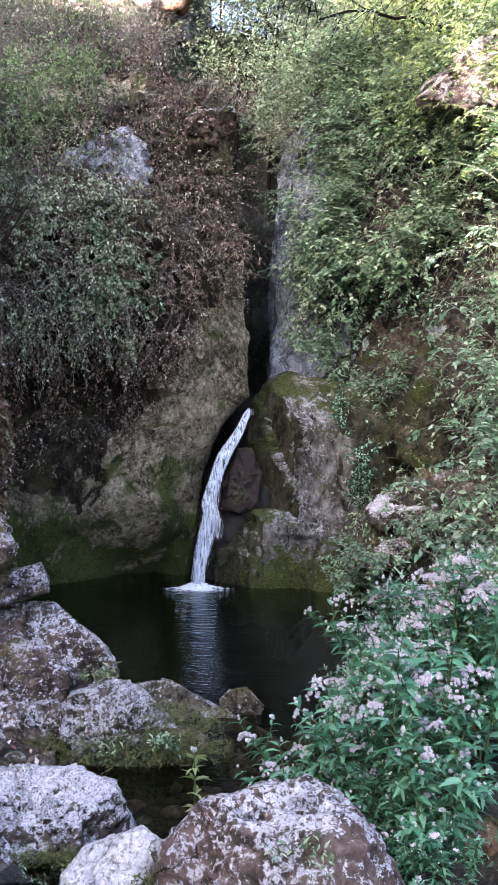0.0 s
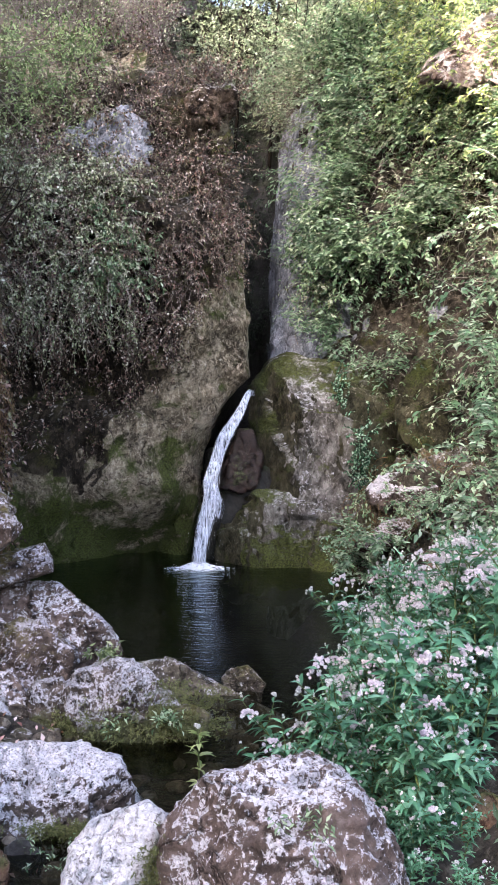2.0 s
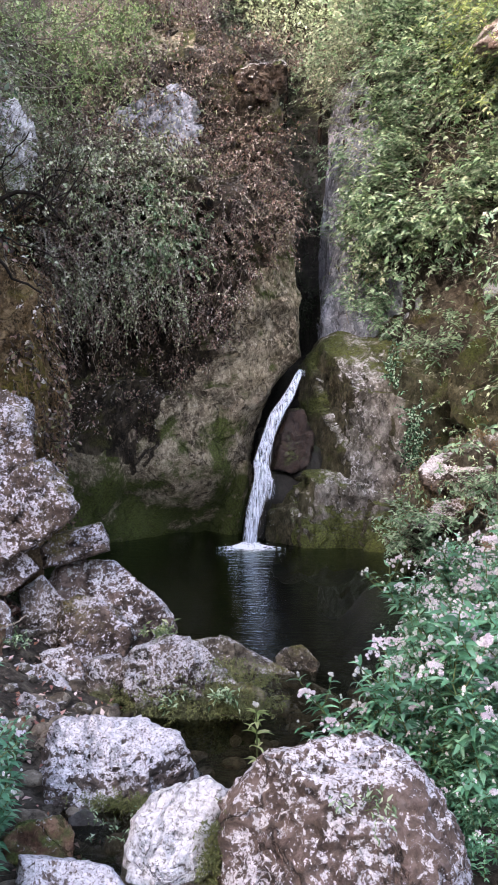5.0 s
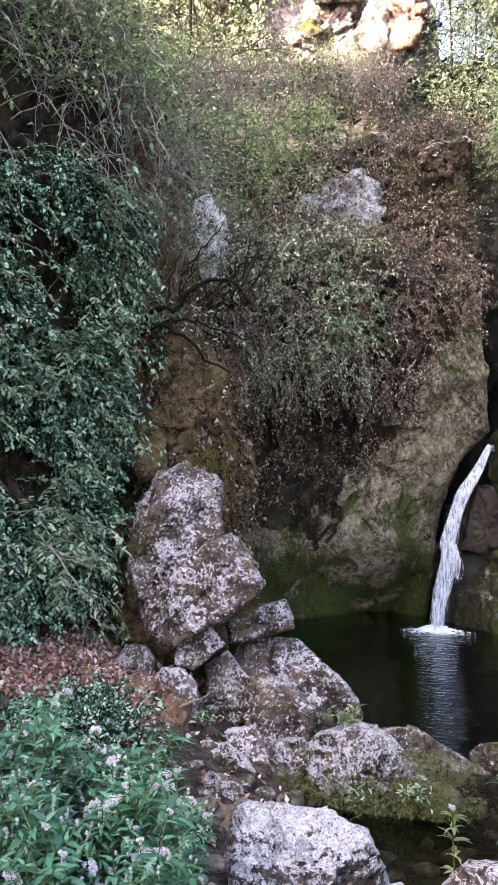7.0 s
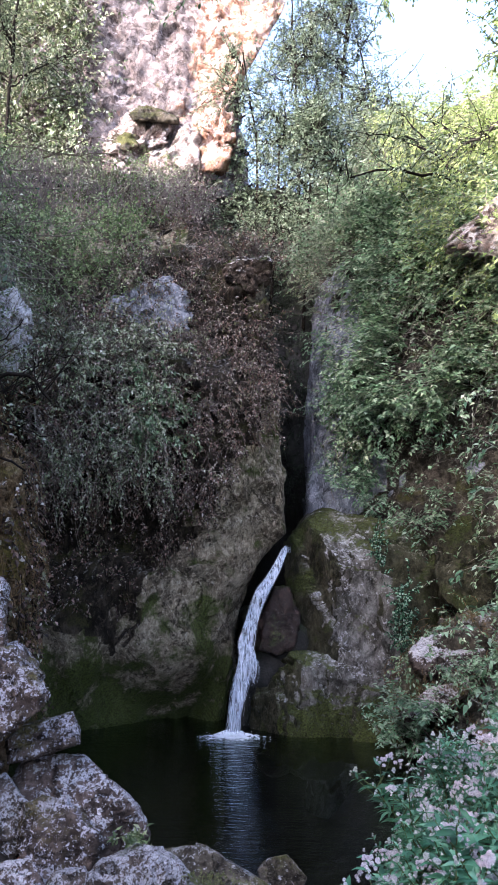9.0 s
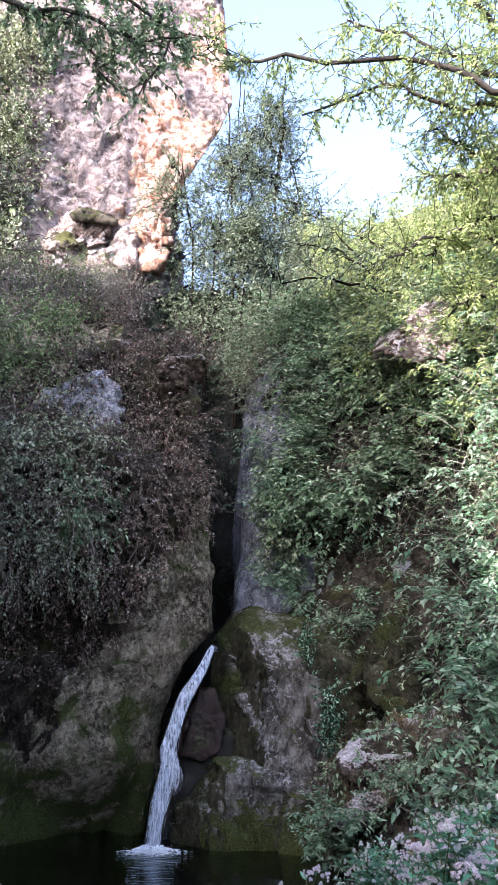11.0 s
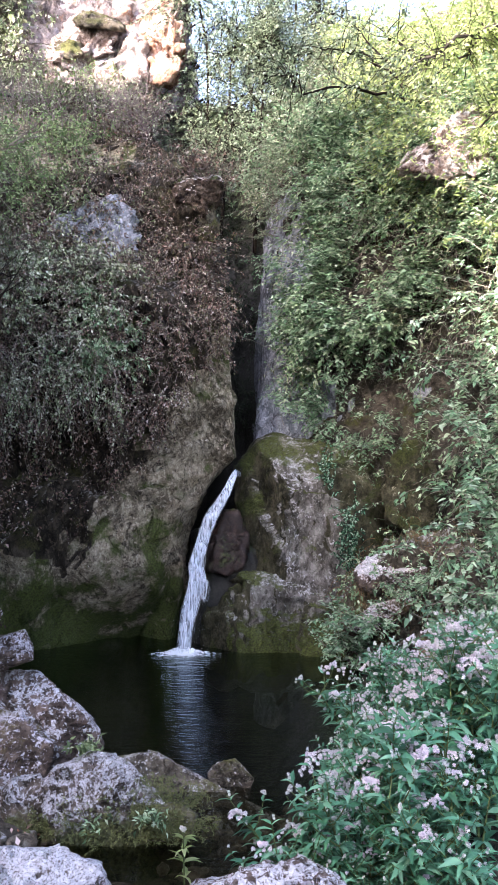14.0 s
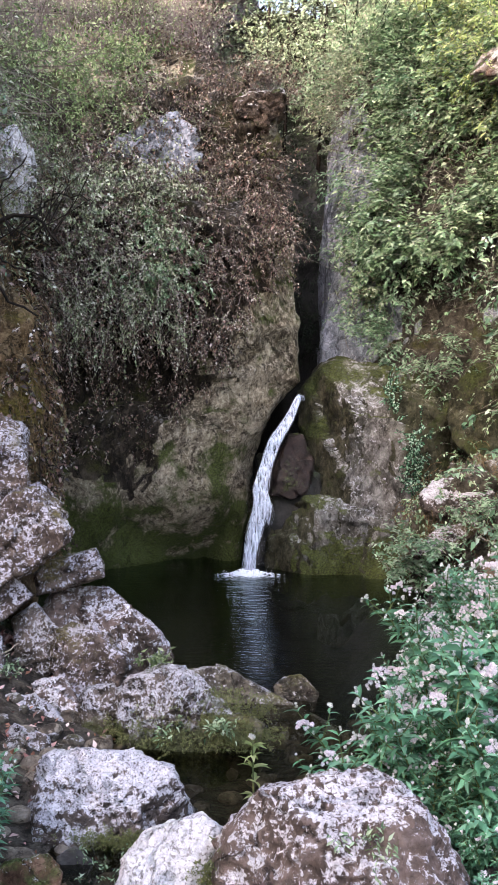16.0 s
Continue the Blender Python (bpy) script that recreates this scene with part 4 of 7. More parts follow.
hewn("boulder", (1.419, 5.6, 0.483), 57, BOULDER_RUST, "small reddish rock on the far bank", [(-0.78, 0.28, 0.56, 0.145), (-0.08, 0.17, 0.98, 0.156), (0.92, -0.19, 0.35, 0.137), (0.93, -0.3, -0.19, 0.139), (-0.97, 0.19, -0.18, 0.143), (0, -0.93, 0.37, 0.12), (0, 1, 0, 0.18), (0, 0, -1, 0.7)], 5, BO)
hewn("boulder", (1.429, 4.3, 0.316), 73, BOULDER_RUST, "broken brown rock low on the flowering bank", [(-0.43, 0.34, 0.84, 0.147), (0.62, -0.02, 0.78, 0.134), (0.93, -0.37, -0.1, 0.139), (-0.96, 0.24, -0.16, 0.136), (0, -0.93, 0.37, 0.12), (0, 1, 0, 0.18), (0, 0, -1, 0.54)], 5, BO)
hewn("boulder", (1.38, 7.2, 0.859), 58, BOULDER_WHITE, "white lichen-covered rock jutting from the bank", [(-0.67, 0.16, 0.72, 0.225), (-0.14, 0.09, 0.99, 0.172), (0.78, -0.13, 0.61, 0.289), (0.89, -0.25, -0.37, 0.292), (0.07, -0.13, -0.99, 0.163), (-0.37, -0.04, -0.93, 0.195), (-0.95, 0.12, -0.28, 0.272), (-0.15, -0.6, 0.78, 0.09), (-0.1, -0.97, -0.2, 0.12), (0, 1, 0, 0.4)], 5, BO, rough=0.055)
hewn("boulder", (1.253, 6.95, 0.532), 59, BOULDER_LICHEN, "sloping pale rock on the bank above the pool", [(-0.54, 0.2, 0.81, 0.094), (-0.34, 0.18, 0.92, 0.089), (0.68, -0.06, 0.73, 0.295), (0.61, -0.23, -0.76, 0.109), (0.27, -0.2, -0.94, 0.105), (-0.75, -0, -0.66, 0.297), (-0.1, -0.8, 0.6, 0.1), (0, 1, 0, 0.25)], 5, BO, rough=0.05)
hewn("boulder", (-0.329, 3.8, 0.045), 67, MOSSY_STONE, "low mossy stone at the foot of the peaked boulder", [(-0.67, 0.2, 0.71, 0.081), (-0.11, 0.33, 0.94, 0.073), (0.46, 0.33, 0.82, 0.094), (0.95, -0.06, -0.29, 0.117), (0.35, -0.33, -0.88, 0.069), (-0.13, -0.38, -0.91, 0.08), (-0.96, -0.19, -0.2, 0.123), (0, -0.89, 0.45, 0.09), (0, 1, 0, 0.12)], 5, BO)
hewn("boulder", (-0.575, 3.8, 0.025), 80, MOSSY_STONE, "mossy stone shelf skirting the peaked boulder", [(-0.7, 0.12, 0.7, 0.214), (-0.18, 0.32, 0.93, 0.091), (-0.09, 0.34, 0.94, 0.079), (0.54, 0.33, 0.77, 0.242), (0.95, -0.07, -0.3, 0.348), (-0.96, -0.26, -0.11, 0.304), (0, -0.97, 0.24, 0.1), (-0.1, -0.75, 0.65, 0.1), (0.3, -0.9, 0.3, 0.13), (0, 1, 0, 0.2), (0, 0, -1, 0.24)], 6, BO, rough=0.045)
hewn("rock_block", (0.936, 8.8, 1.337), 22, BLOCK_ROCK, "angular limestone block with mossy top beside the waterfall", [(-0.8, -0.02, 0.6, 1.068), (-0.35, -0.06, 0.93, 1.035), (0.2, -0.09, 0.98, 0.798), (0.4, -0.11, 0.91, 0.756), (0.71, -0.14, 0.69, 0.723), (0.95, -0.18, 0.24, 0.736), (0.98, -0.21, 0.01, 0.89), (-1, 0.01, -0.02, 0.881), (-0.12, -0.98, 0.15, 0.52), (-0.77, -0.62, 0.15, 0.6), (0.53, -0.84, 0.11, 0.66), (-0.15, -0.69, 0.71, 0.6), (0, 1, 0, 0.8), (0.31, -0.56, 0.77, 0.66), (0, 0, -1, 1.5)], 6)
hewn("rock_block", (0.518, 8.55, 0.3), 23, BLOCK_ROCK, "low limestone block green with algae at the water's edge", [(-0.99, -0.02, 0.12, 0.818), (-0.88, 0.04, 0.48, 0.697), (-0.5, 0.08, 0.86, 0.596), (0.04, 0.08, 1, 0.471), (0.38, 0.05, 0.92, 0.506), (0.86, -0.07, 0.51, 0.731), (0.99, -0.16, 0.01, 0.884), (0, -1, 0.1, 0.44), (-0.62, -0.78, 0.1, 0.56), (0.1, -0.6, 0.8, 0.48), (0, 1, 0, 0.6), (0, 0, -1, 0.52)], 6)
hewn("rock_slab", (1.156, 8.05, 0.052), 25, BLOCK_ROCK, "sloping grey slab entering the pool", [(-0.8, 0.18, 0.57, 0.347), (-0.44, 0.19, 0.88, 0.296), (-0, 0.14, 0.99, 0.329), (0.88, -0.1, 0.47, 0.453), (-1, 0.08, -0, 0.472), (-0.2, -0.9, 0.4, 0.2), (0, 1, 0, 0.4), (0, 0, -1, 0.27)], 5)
hewn("rock_wedge", (-0.077, 8.62, 1.053), 24, WEDGE_ROCK, "dark rusty boulder wedged behind the falling water", [(-0.99, -0.02, 0.12, 0.204), (-0.89, -0, 0.45, 0.193), (-0.08, 0.01, 1, 0.351), (0.94, -0, 0.34, 0.225), (0.99, -0.02, -0.11, 0.196), (0.45, -0.08, -0.89, 0.285), (-0.2, -0.09, -0.97, 0.314), (-0.1, -0.99, 0.1, 0.18), (0, 1, 0, 0.3), (-0.69, -0.69, 0.2, 0.2)], 5)
hewn("rock_overhang", (-0.421, 9.1, 5.167), 26, OVERHANG, "jutting rock roof above the chasm, darkened for its underside shadow", [(-0.48, -0.36, 0.8, 0.185), (-0.12, -0.38, 0.92, 0.144), (0.69, -0.26, 0.67, 0.253), (0.97, 0.11, -0.24, 0.233), (0.59, 0.3, -0.75, 0.205), (-0.39, 0.3, -0.87, 0.195), (-0.9, 0.1, -0.42, 0.265), (0.19, -0.94, -0.28, 0.28), (-0.36, -0.89, 0.27, 0.25), (0, 1, 0, 0.5)], 6, rough=0.1)
hewn("rock_block", (1.834, 8.25, 1.674), 74, BLOCK_ROCK, "pale broken rock showing through the creepers", [(-0.98, 0.18, 0.12, 0.266), (-0.74, 0.11, 0.66, 0.332), (-0.22, -0.02, 0.98, 0.445), (0.91, -0.25, 0.33, 0.36), (0.96, -0.25, -0.13, 0.314), (0.51, -0.15, -0.85, 0.427), (-0.54, 0.08, -0.83, 0.436), (-0.97, 0.18, -0.16, 0.292), (-0.31, -0.92, 0.25, 0.2), (0.3, -0.9, 0.3, 0.26), (0, 1, 0, 0.6)], 6)
hewn("rock_outcrop", (-2.308, 5.45, 1.815), 60, EARTH_ROCK, "mossy ochre rock rib behind the tilted boulder", [(-0.89, -0.45, 0.11, 0.445), (-0.86, -0.45, 0.23, 0.473), (-0.71, -0.43, 0.56, 0.637), (0.38, -0.06, 0.92, 0.885), (0.84, 0.21, 0.5, 0.574), (0.94, 0.29, 0.19, 0.454), (0.95, 0.3, 0.02, 0.465), (0.95, 0.3, -0.03, 0.486), (-0.89, -0.45, -0.05, 0.502), (0.1, -0.98, 0.2, 0.22), (0.59, -0.78, 0.2, 0.36), (-0.51, -0.81, 0.3, 0.36), (0, 1, 0, 0.7), (0.1, -0.7, 0.7, 0.62), (0, 0, -1, 1.5)], 6, rough=0.045)
hewn("rock_outcrop", (-2.283, 5.02, 1.712), 75, EARTH_ROCK, "pale weathered lump in the ochre rib", [(-0.82, -0.39, 0.42, 0.123), (-0.29, -0.19, 0.94, 0.143), (0.61, 0.21, 0.77, 0.144), (0.92, 0.38, -0.04, 0.118), (0.55, 0.24, -0.8, 0.167), (-0.84, -0.38, -0.39, 0.132), (0, -0.98, 0.2, 0.12), (0, 1, 0, 0.3)], 5)
hewn("rock_patch", (-2.766, 7.6, 3.935), 64, BOULDER_PALE, "pale lilac-grey streak of bare rock between the shrubs", [(-0.39, -0.44, 0.81, 0.369), (0.88, 0.13, 0.46, 0.243), (0.94, 0.33, -0.05, 0.16), (0.77, 0.4, -0.5, 0.25), (-0.26, 0.16, -0.95, 0.366), (-0.93, -0.28, -0.23, 0.156), (-0.94, -0.34, -0.04, 0.157), (0.1, -0.98, 0.15, 0.2), (0, 1, 0, 0.5)], 6, rough=0.08)
hewn("rock_patch", (-2.627, 5.95, 4.009), 81, MAUVE_ROCK, "bare pinkish-brown rock in the corner of the cliff", [(-0.67, -0.55, 0.5, 0.347), (0.22, -0.36, 0.91, 0.464), (0.92, 0.22, 0.32, 0.269), (0.91, 0.4, -0.11, 0.208), (0.72, 0.47, -0.52, 0.333), (-0.65, -0.05, -0.76, 0.506), (-0.91, -0.41, -0.03, 0.197), (0.29, -0.95, 0.1, 0.22), (0, 1, 0, 0.5)], 6, rough=0.1)
hewn("rock_spur", (-1.171, 12.9, 9.098), 82, RUST_ROCK, "rust-stained rock shoulder under the high cliff", [(-0.56, -0.48, 0.68, 0.415), (0.42, -0.45, 0.79, 0.44), (0.99, -0.01, 0.13, 0.279), (0.86, 0.29, -0.42, 0.341), (-0.07, 0.47, -0.88, 0.521), (-0.99, -0.07, -0.07, 0.307), (-0.19, -0.94, 0.28, 0.3), (-0.62, -0.72, 0.31, 0.3), (0, 1, 0, 0.8)], 5, rough=0.12)
hewn("rock_pillar", (-0.337, 9.2, 4.701), 27, MOSSY_STONE, "weathered mossy rock below the jutting roof", [(-1, -0.06, 0.03, 0.107), (-0.55, -0.32, 0.78, 0.309), (0.99, -0.03, 0.15, 0.12), (0.99, 0.06, -0.1, 0.101), (0.64, 0.24, -0.73, 0.298), (-0.98, 0.03, -0.22, 0.12), (0.1, -0.99, 0.1, 0.2), (0, 1, 0, 0.4)], 5, rough=0.11)
hewn("rock_patch", (-1.783, 8.92, 4.557), 63, GREY_ROCK, "blue-grey bare rock patch between the shrubs", [(-0.43, -0.39, 0.81, 0.305), (-0.21, -0.38, 0.9, 0.299), (0.71, -0.16, 0.69, 0.596), (0.99, 0.14, -0.05, 0.624), (0.25, 0.32, -0.91, 0.337), (0, 0.29, -0.96, 0.291), (-0.85, -0.09, -0.51, 0.868), (0, -1, 0.1, 0.2), (0, 1, 0, 0.4)], 6, rough=0.09)
hewn("rock_patch", (2.431, 8.15, 5.309), 62, SUNNY, "sunlit pinkish-white rock among the leaves", [(-0.65, -0.18, 0.74, 0.256), (-0.44, -0.29, 0.85, 0.276), (0.58, -0.52, 0.63, 0.444), (0.95, -0.26, -0.15, 0.363), (0.62, 0.13, -0.77, 0.322), (0.03, 0.38, -0.93, 0.302), (-0.17, 0.41, -0.89, 0.368), (0.1, -0.97, 0.24, 0.22), (-0.6, -0.8, 0.1, 0.5), (0.5, -0.7, 0.5, 0.5), (0, 1, 0, 0.5)], 6, rough=0.1)
hewn("rock_spur", (-2.529, 13, 8.907), 76, SUNNY, "white weathered rock spur at the foot of the high cliff", [(-0.55, -0.52, 0.66, 0.525), (0.02, -0.52, 0.85, 0.557), (0.97, 0.01, 0.24, 0.488), (0.98, 0.18, -0.06, 0.488), (0.24, 0.48, -0.85, 0.572), (-0.49, 0.32, -0.81, 0.538), (-0.97, -0.1, -0.23, 0.57), (0.1, -0.97, 0.24, 0.3), (-0.51, -0.81, 0.3, 0.5), (0, 1, 0, 0.8)], 6, rough=0.16)
hewn("rock_spur", (-2.355, 13.1, 9.738), 77, MOSSY_STONE, "ledge of brown mossy rock on the white cliff", [(-0.43, -0.54, 0.72, 0.224), (0.2, -0.5, 0.84, 0.104), (0.36, -0.45, 0.81, 0.121), (0.91, 0.3, -0.27, 0.435), (-0.1, 0.51, -0.86, 0.109), (-0.82, 0.17, -0.54, 0.33), (0, -0.93, 0.37, 0.3), (0, 1, 0, 0.6)], 5, rough=0.1)
hewn("rock_spur", (-2.808, 12.95, 9.124), 78, MOSSY_STONE, "lump of mossy rock below the white cliff", [(-0.5, -0.52, 0.69, 0.145), (0.35, -0.42, 0.83, 0.158), (0.96, 0.03, 0.27, 0.203), (0.36, 0.52, -0.78, 0.135), (-0.16, 0.46, -0.87, 0.142), (-0.98, -0.12, -0.17, 0.206), (0, -0.93, 0.37, 0.3), (0, 1, 0, 0.6)], 5, rough=0.1)
hewn("rock_spur", (-1.74, 13, 8.975), 79, SUNNY, "pale rock shoulder under the high cliff", [(-0.81, -0.38, 0.45, 0.213), (0.29, -0.47, 0.83, 0.432), (0.99, 0.04, 0.13, 0.251), (0.35, 0.48, -0.8, 0.307), (-0.38, 0.4, -0.83, 0.313), (-0.95, 0.03, -0.31, 0.292), (0, -0.93, 0.37, 0.4), (0, 1, 0, 0.6)], 5, rough=0.1)


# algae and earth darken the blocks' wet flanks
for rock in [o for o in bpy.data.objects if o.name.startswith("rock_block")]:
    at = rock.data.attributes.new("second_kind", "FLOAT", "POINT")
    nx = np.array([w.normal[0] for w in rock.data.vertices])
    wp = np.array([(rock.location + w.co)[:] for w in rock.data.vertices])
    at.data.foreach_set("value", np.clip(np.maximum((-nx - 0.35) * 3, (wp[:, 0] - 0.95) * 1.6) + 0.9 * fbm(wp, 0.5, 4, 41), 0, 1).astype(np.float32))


# ---------------------------------------------------------------- waterfall
def build_fall():
    m, nt, bsdf = material("falling_water")
    vec = mapped(nt, (60, 60, 3.5))
    streaks = noise_node(nt, vec, 1.0, 4, 0.6)
    nt.links.new(mix(nt, streaks, (0.55, 0.62, 0.76), (0.86, 0.90, 0.96)), bsdf.inputs["Base Color"])
    bsdf.inputs["Roughness"].default_value = 0.25
    clear = nd(nt, "BsdfTransparent")
    ms = nd(nt, "MixShader")
    nt.links.new(ramp(nt, streaks, (0.36, 0.10), (0.62, 0.6)), ms.inputs[0])
    nt.links.new(clear.outputs[0], ms.inputs[1])
    nt.links.new(bsdf.outputs[0], ms.inputs[2])
    nt.links.new(ms.outputs[0], nt.nodes["Material Output"].inputs["Surface"])
    rng = np.random.RandomState(5)
    fall = thing("waterfall", "thin white waterfall sliding down a rock groove into the pool", "waterfall")
    centre = np.array([(0.05, 8.8, 1.815), (-0.01, 8.58, 1.81), (-0.115, 8.42, 1.58), (-0.262, 8.32, 1.335), (-0.36, 8.24, 1.05), (-0.41, 8.2, 0.875), (-0.38, 8.16, 0.735), (-0.447, 8.13, 0.485), (-0.498, 8.1, 0.22), (-0.52, 8.08, 0.0)])
    width = np.array([0.006, 0.016, 0.032, 0.04, 0.042, 0.045, 0.05, 0.048, 0.042, 0.045])
    k = len(centre)
    lines, n = [], 2600
    for _ in range(n):
        a = float(np.clip(rng.normal(0, 0.62), -1.6, 1.6))
        pts = centre + np.stack([width * (a + rng.normal(0, 0.15, k)), -rng.uniform(0.0, 0.06) - 0.012 * rng.rand(k), rng.normal(0, 0.012, k)], -1)
        lo = rng.randint(0, k - 3)
        hi = min(k, lo + rng.randint(3, 5))
        lines.append(spline(pts[lo:hi], 14))
    for _ in range(70):                       # spray leaping off the ledge
        a = np.array([-0.37 + rng.normal(0, 0.02), 8.12 - rng.uniform(0, 0.05), 0.74 + rng.normal(0, 0.02)])
        out = rng.uniform(0.02, 0.10)
        drop = rng.uniform(0.05, 0.25)
        lines.append(spline([a, a + (out * 0.7, -0.01, -0.02), a + (out * 0.8, -0.02, -drop * 0.5), a + (out * 0.55, -0.02, -drop)], 14))
    n = len(lines)
    v, f = tubes(lines, rng.uniform(0.0006, 0.0028, n), rng.uniform(0.0006, 0.0028, n), 4)
    tagged(part("falling_sheet", make_mesh("falling_sheet", v, f, m, True), fall), kind="stuff")
    # droplets thrown off the ledge and foam at the foot
    d, df = SPHERES[2]
    bits = []
    for k in range(2000):
        if k < 160:
            z = rng.uniform(0.0, 0.85)
            c = np.array([-0.46 + rng.normal(0, 0.07) + 0.06 * z, 8.08 + rng.normal(0, 0.04), z])
            r = rng.uniform(0.001, 0.0025)
        else:
            ang, rad = rng.uniform(0, 6.28), abs(rng.normal(0, 0.085))
            c = np.array([-0.52 + 1.5 * rad * math.cos(ang), 8.06 + rad * math.sin(ang), 0.002 + max(0, 0.08 - 0.5 * rad) * rng.rand() ** 2])
            r = rng.uniform(0.0015, 0.006) * (1.3 - min(3 * rad, 1))
        bits.append((d * r * np.array([2.6, 1.4, 0.5] if k >= 320 else [0.6, 0.6, 1.8]) + c, df))
    v, f = joined(bits)
    foam, fnt, fb = material("foam")
    fb.inputs["Base Color"].default_value = (0.85, 0.88, 0.92, 1)
    fb.inputs["Roughness"].default_value = 0.5
    tagged(part("splash", make_mesh("splash", v, f, foam, True), fall, "white foam where the water lands"), kind="stuff")


build_fall()

# ---------------------------------------------------------------- growing things
def sprays(rng, bases, dirs, length, droop=0.1, wander=0.2, seg=6):
    """Twigs as polylines (n, seg + 1, 3)."""
    p, d = bases.copy(), unit(dirs)
    step = np.broadcast_to(np.asarray(length, float).reshape(-1, 1), (len(p), 1)) / seg
    out = [p]
    for _ in range(seg):
        d = unit(d + rng.normal(0, wander, p.shape) - np.array([0, 0, droop]))
        p = p + d * step
        out.append(p)
    return np.stack(out, 1)


def leaves(rng, lines, per, size, slim=0.5, hang=0.3, face=(0, 0, 0.6), start=0.15, fold=0.12, fine=False, flat=0.0):
    """Folded leaves along the twigs: four points and two triangles each."""
    n, k, _ = lines.shape
    who = np.repeat(np.arange(n), per)
    t = rng.uniform(start, 1, len(who)) * (k - 1)
    i = np.minimum(t.astype(int), k - 2)
    f = (t - i)[:, None]
    base = lines[who, i] * (1 - f) + lines[who, i + 1] * f
    tang = unit(lines[who, i + 1] - lines[who, i])
    d = unit(0.5 * tang + rng.normal(0, 0.6, base.shape) - np.array([0, 0, hang]))
    up = unit(rng.normal(0, 0.5 - 0.25 * flat, base.shape) + np.array(face))
    if flat:                                  # two rows of leaves spread in one plane along the twig
        row = unit(np.cross(tang, np.array([0.02, 0.01, 1.0]))) * rng.choice([-1.0, 1.0], (len(base), 1))
        d = unit((1 - flat) * d + flat * (0.55 * tang + row - np.array([0, 0, 0.6 * hang]) + rng.normal(0, 0.22, base.shape)))
    side = unit(np.cross(d, up))
    nor = np.cross(side, d)
    L = size * rng.uniform(0.45, 1.3, (len(base), 1))
    base = base + rng.normal(0, size * 0.25, base.shape)
    tip = base + d * L - nor * L * 0.15
    a = base + d * L * 0.42 + side * L * slim * 0.5 + nor * L * fold
    b = base + d * L * 0.42 - side * L * slim * 0.5 + nor * L * fold
    if not fine:
        v = np.stack([base, a, tip, b], 1).reshape(-1, 3)
        q = np.arange(len(base))[:, None] * 4
        return v, np.concatenate([q + np.array([0, 1, 2]), q + np.array([0, 2, 3])])
    a1, b1 = (base + d * L * 0.22 + s * side * L * slim * 0.46 + nor * L * fold for s in (1, -1))
    a2, b2 = (base + d * L * 0.62 + s * side * L * slim * 0.36 + nor * L * fold * 0.4 for s in (1, -1))
    v = np.stack([base, a1, a2, tip, b2, b1], 1).reshape(-1, 3)
    q = np.arange(len(base))[:, None] * 6
    return v, np.concatenate([q + np.array(t) for t in ((0, 1, 2), (0, 2, 3), (0, 3, 4), (0, 4, 5))])


def shrub(name, label, category, group, rng, bases, dirs, length, leaf_mat, twig_mat, droop=0.1, wander=0.22, per=12, size=0.04, slim=0.55, hang=0.3, face=(0, -0.4, 0.6), twig_r=0.004, seg=6, start=0.15, fine=False, flat=0.0):
    lines = sprays(rng, bases, dirs, length, droop, wander, seg)
    at = lines[:, 0].mean(0)
    ob = thing(name, label, category, group, at)
    v, f = tubes(lines - at, twig_r, twig_r * 0.3, 3)
    tagged(part("twigwork", make_mesh("twigwork", v, f, twig_mat), ob), kind="stuff")
    if per:
        v, f = leaves(rng, lines - at, per, size * rng.uniform(0.8, 1.2), slim, hang, face, start, fine=fine, flat=flat)
        tagged(part("foliage", make_mesh("foliage", v, f, leaf_mat), ob), kind="stuff")
    return ob


def cover(V, N, mask, count, radius, seed, twigs, length, out=1.0, up=0.2, merged=False, **kw):
    """Shrubs rooted on a rock face, spread over the masked part of it; merged: far thickets as one mass."""
    rng = np.random.RandomState(seed)
    pick = np.flatnonzero(mask)
    cand = V[rng.choice(pick, min(len(pick), 4000), replace=False)]
    centres = [cand[0]]
    gap = np.linalg.norm(cand - cand[0], axis=1)
    while len(centres) < count:
        j = int(np.argmax(gap * rng.uniform(0.75, 1, len(gap))))
        centres.append(cand[j])
        gap = np.minimum(gap, np.linalg.norm(cand - cand[j], axis=1))
    mass = []
    for c in centres:
        near = pick[np.linalg.norm(V[pick] - c, axis=1) < radius * rng.uniform(0.8, 1.2)]
        if len(near) < 3:
            continue
        w = near[rng.randint(0, len(near), twigs)]
        base = V[w] + N[w] * rng.uniform(-0.05, 0.12, (twigs, 1))
        d = N[w] * out + rng.normal(0, 0.45, (twigs, 3)) + np.array([0, 0, up])
        if merged:
            mass.append((base, d, length * rng.uniform(0.5, 1.3, twigs)))
        else:
            shrub(rng=rng, bases=base, dirs=d, length=length * rng.uniform(0.5, 1.3, twigs), **kw)
    if mass:
        base, d, long = (np.concatenate(q) for q in zip(*mass))
        tagged(shrub(rng=rng, bases=base, dirs=d, length=long, **kw), kind="stuff")


def facing(V, N):
    """Normals turned to the open side of the gorge."""
    flip = np.sign((N * (np.array([-0.3, 3.5, 3.0]) - V)).sum(1, keepdims=True))
    return N * np.where(flip == 0, 1, flip)


LN, RN, HN = facing(LEFT_V, LEFT_N), facing(RIGHT_V, RIGHT_N), facing(HIGH_V, HIGH_N)
lx, ly, lz = LEFT_V.T
rx_, ry_, rz_ = RIGHT_V.T
ln = fbm(LEFT_V, 0.7, 3, 20)
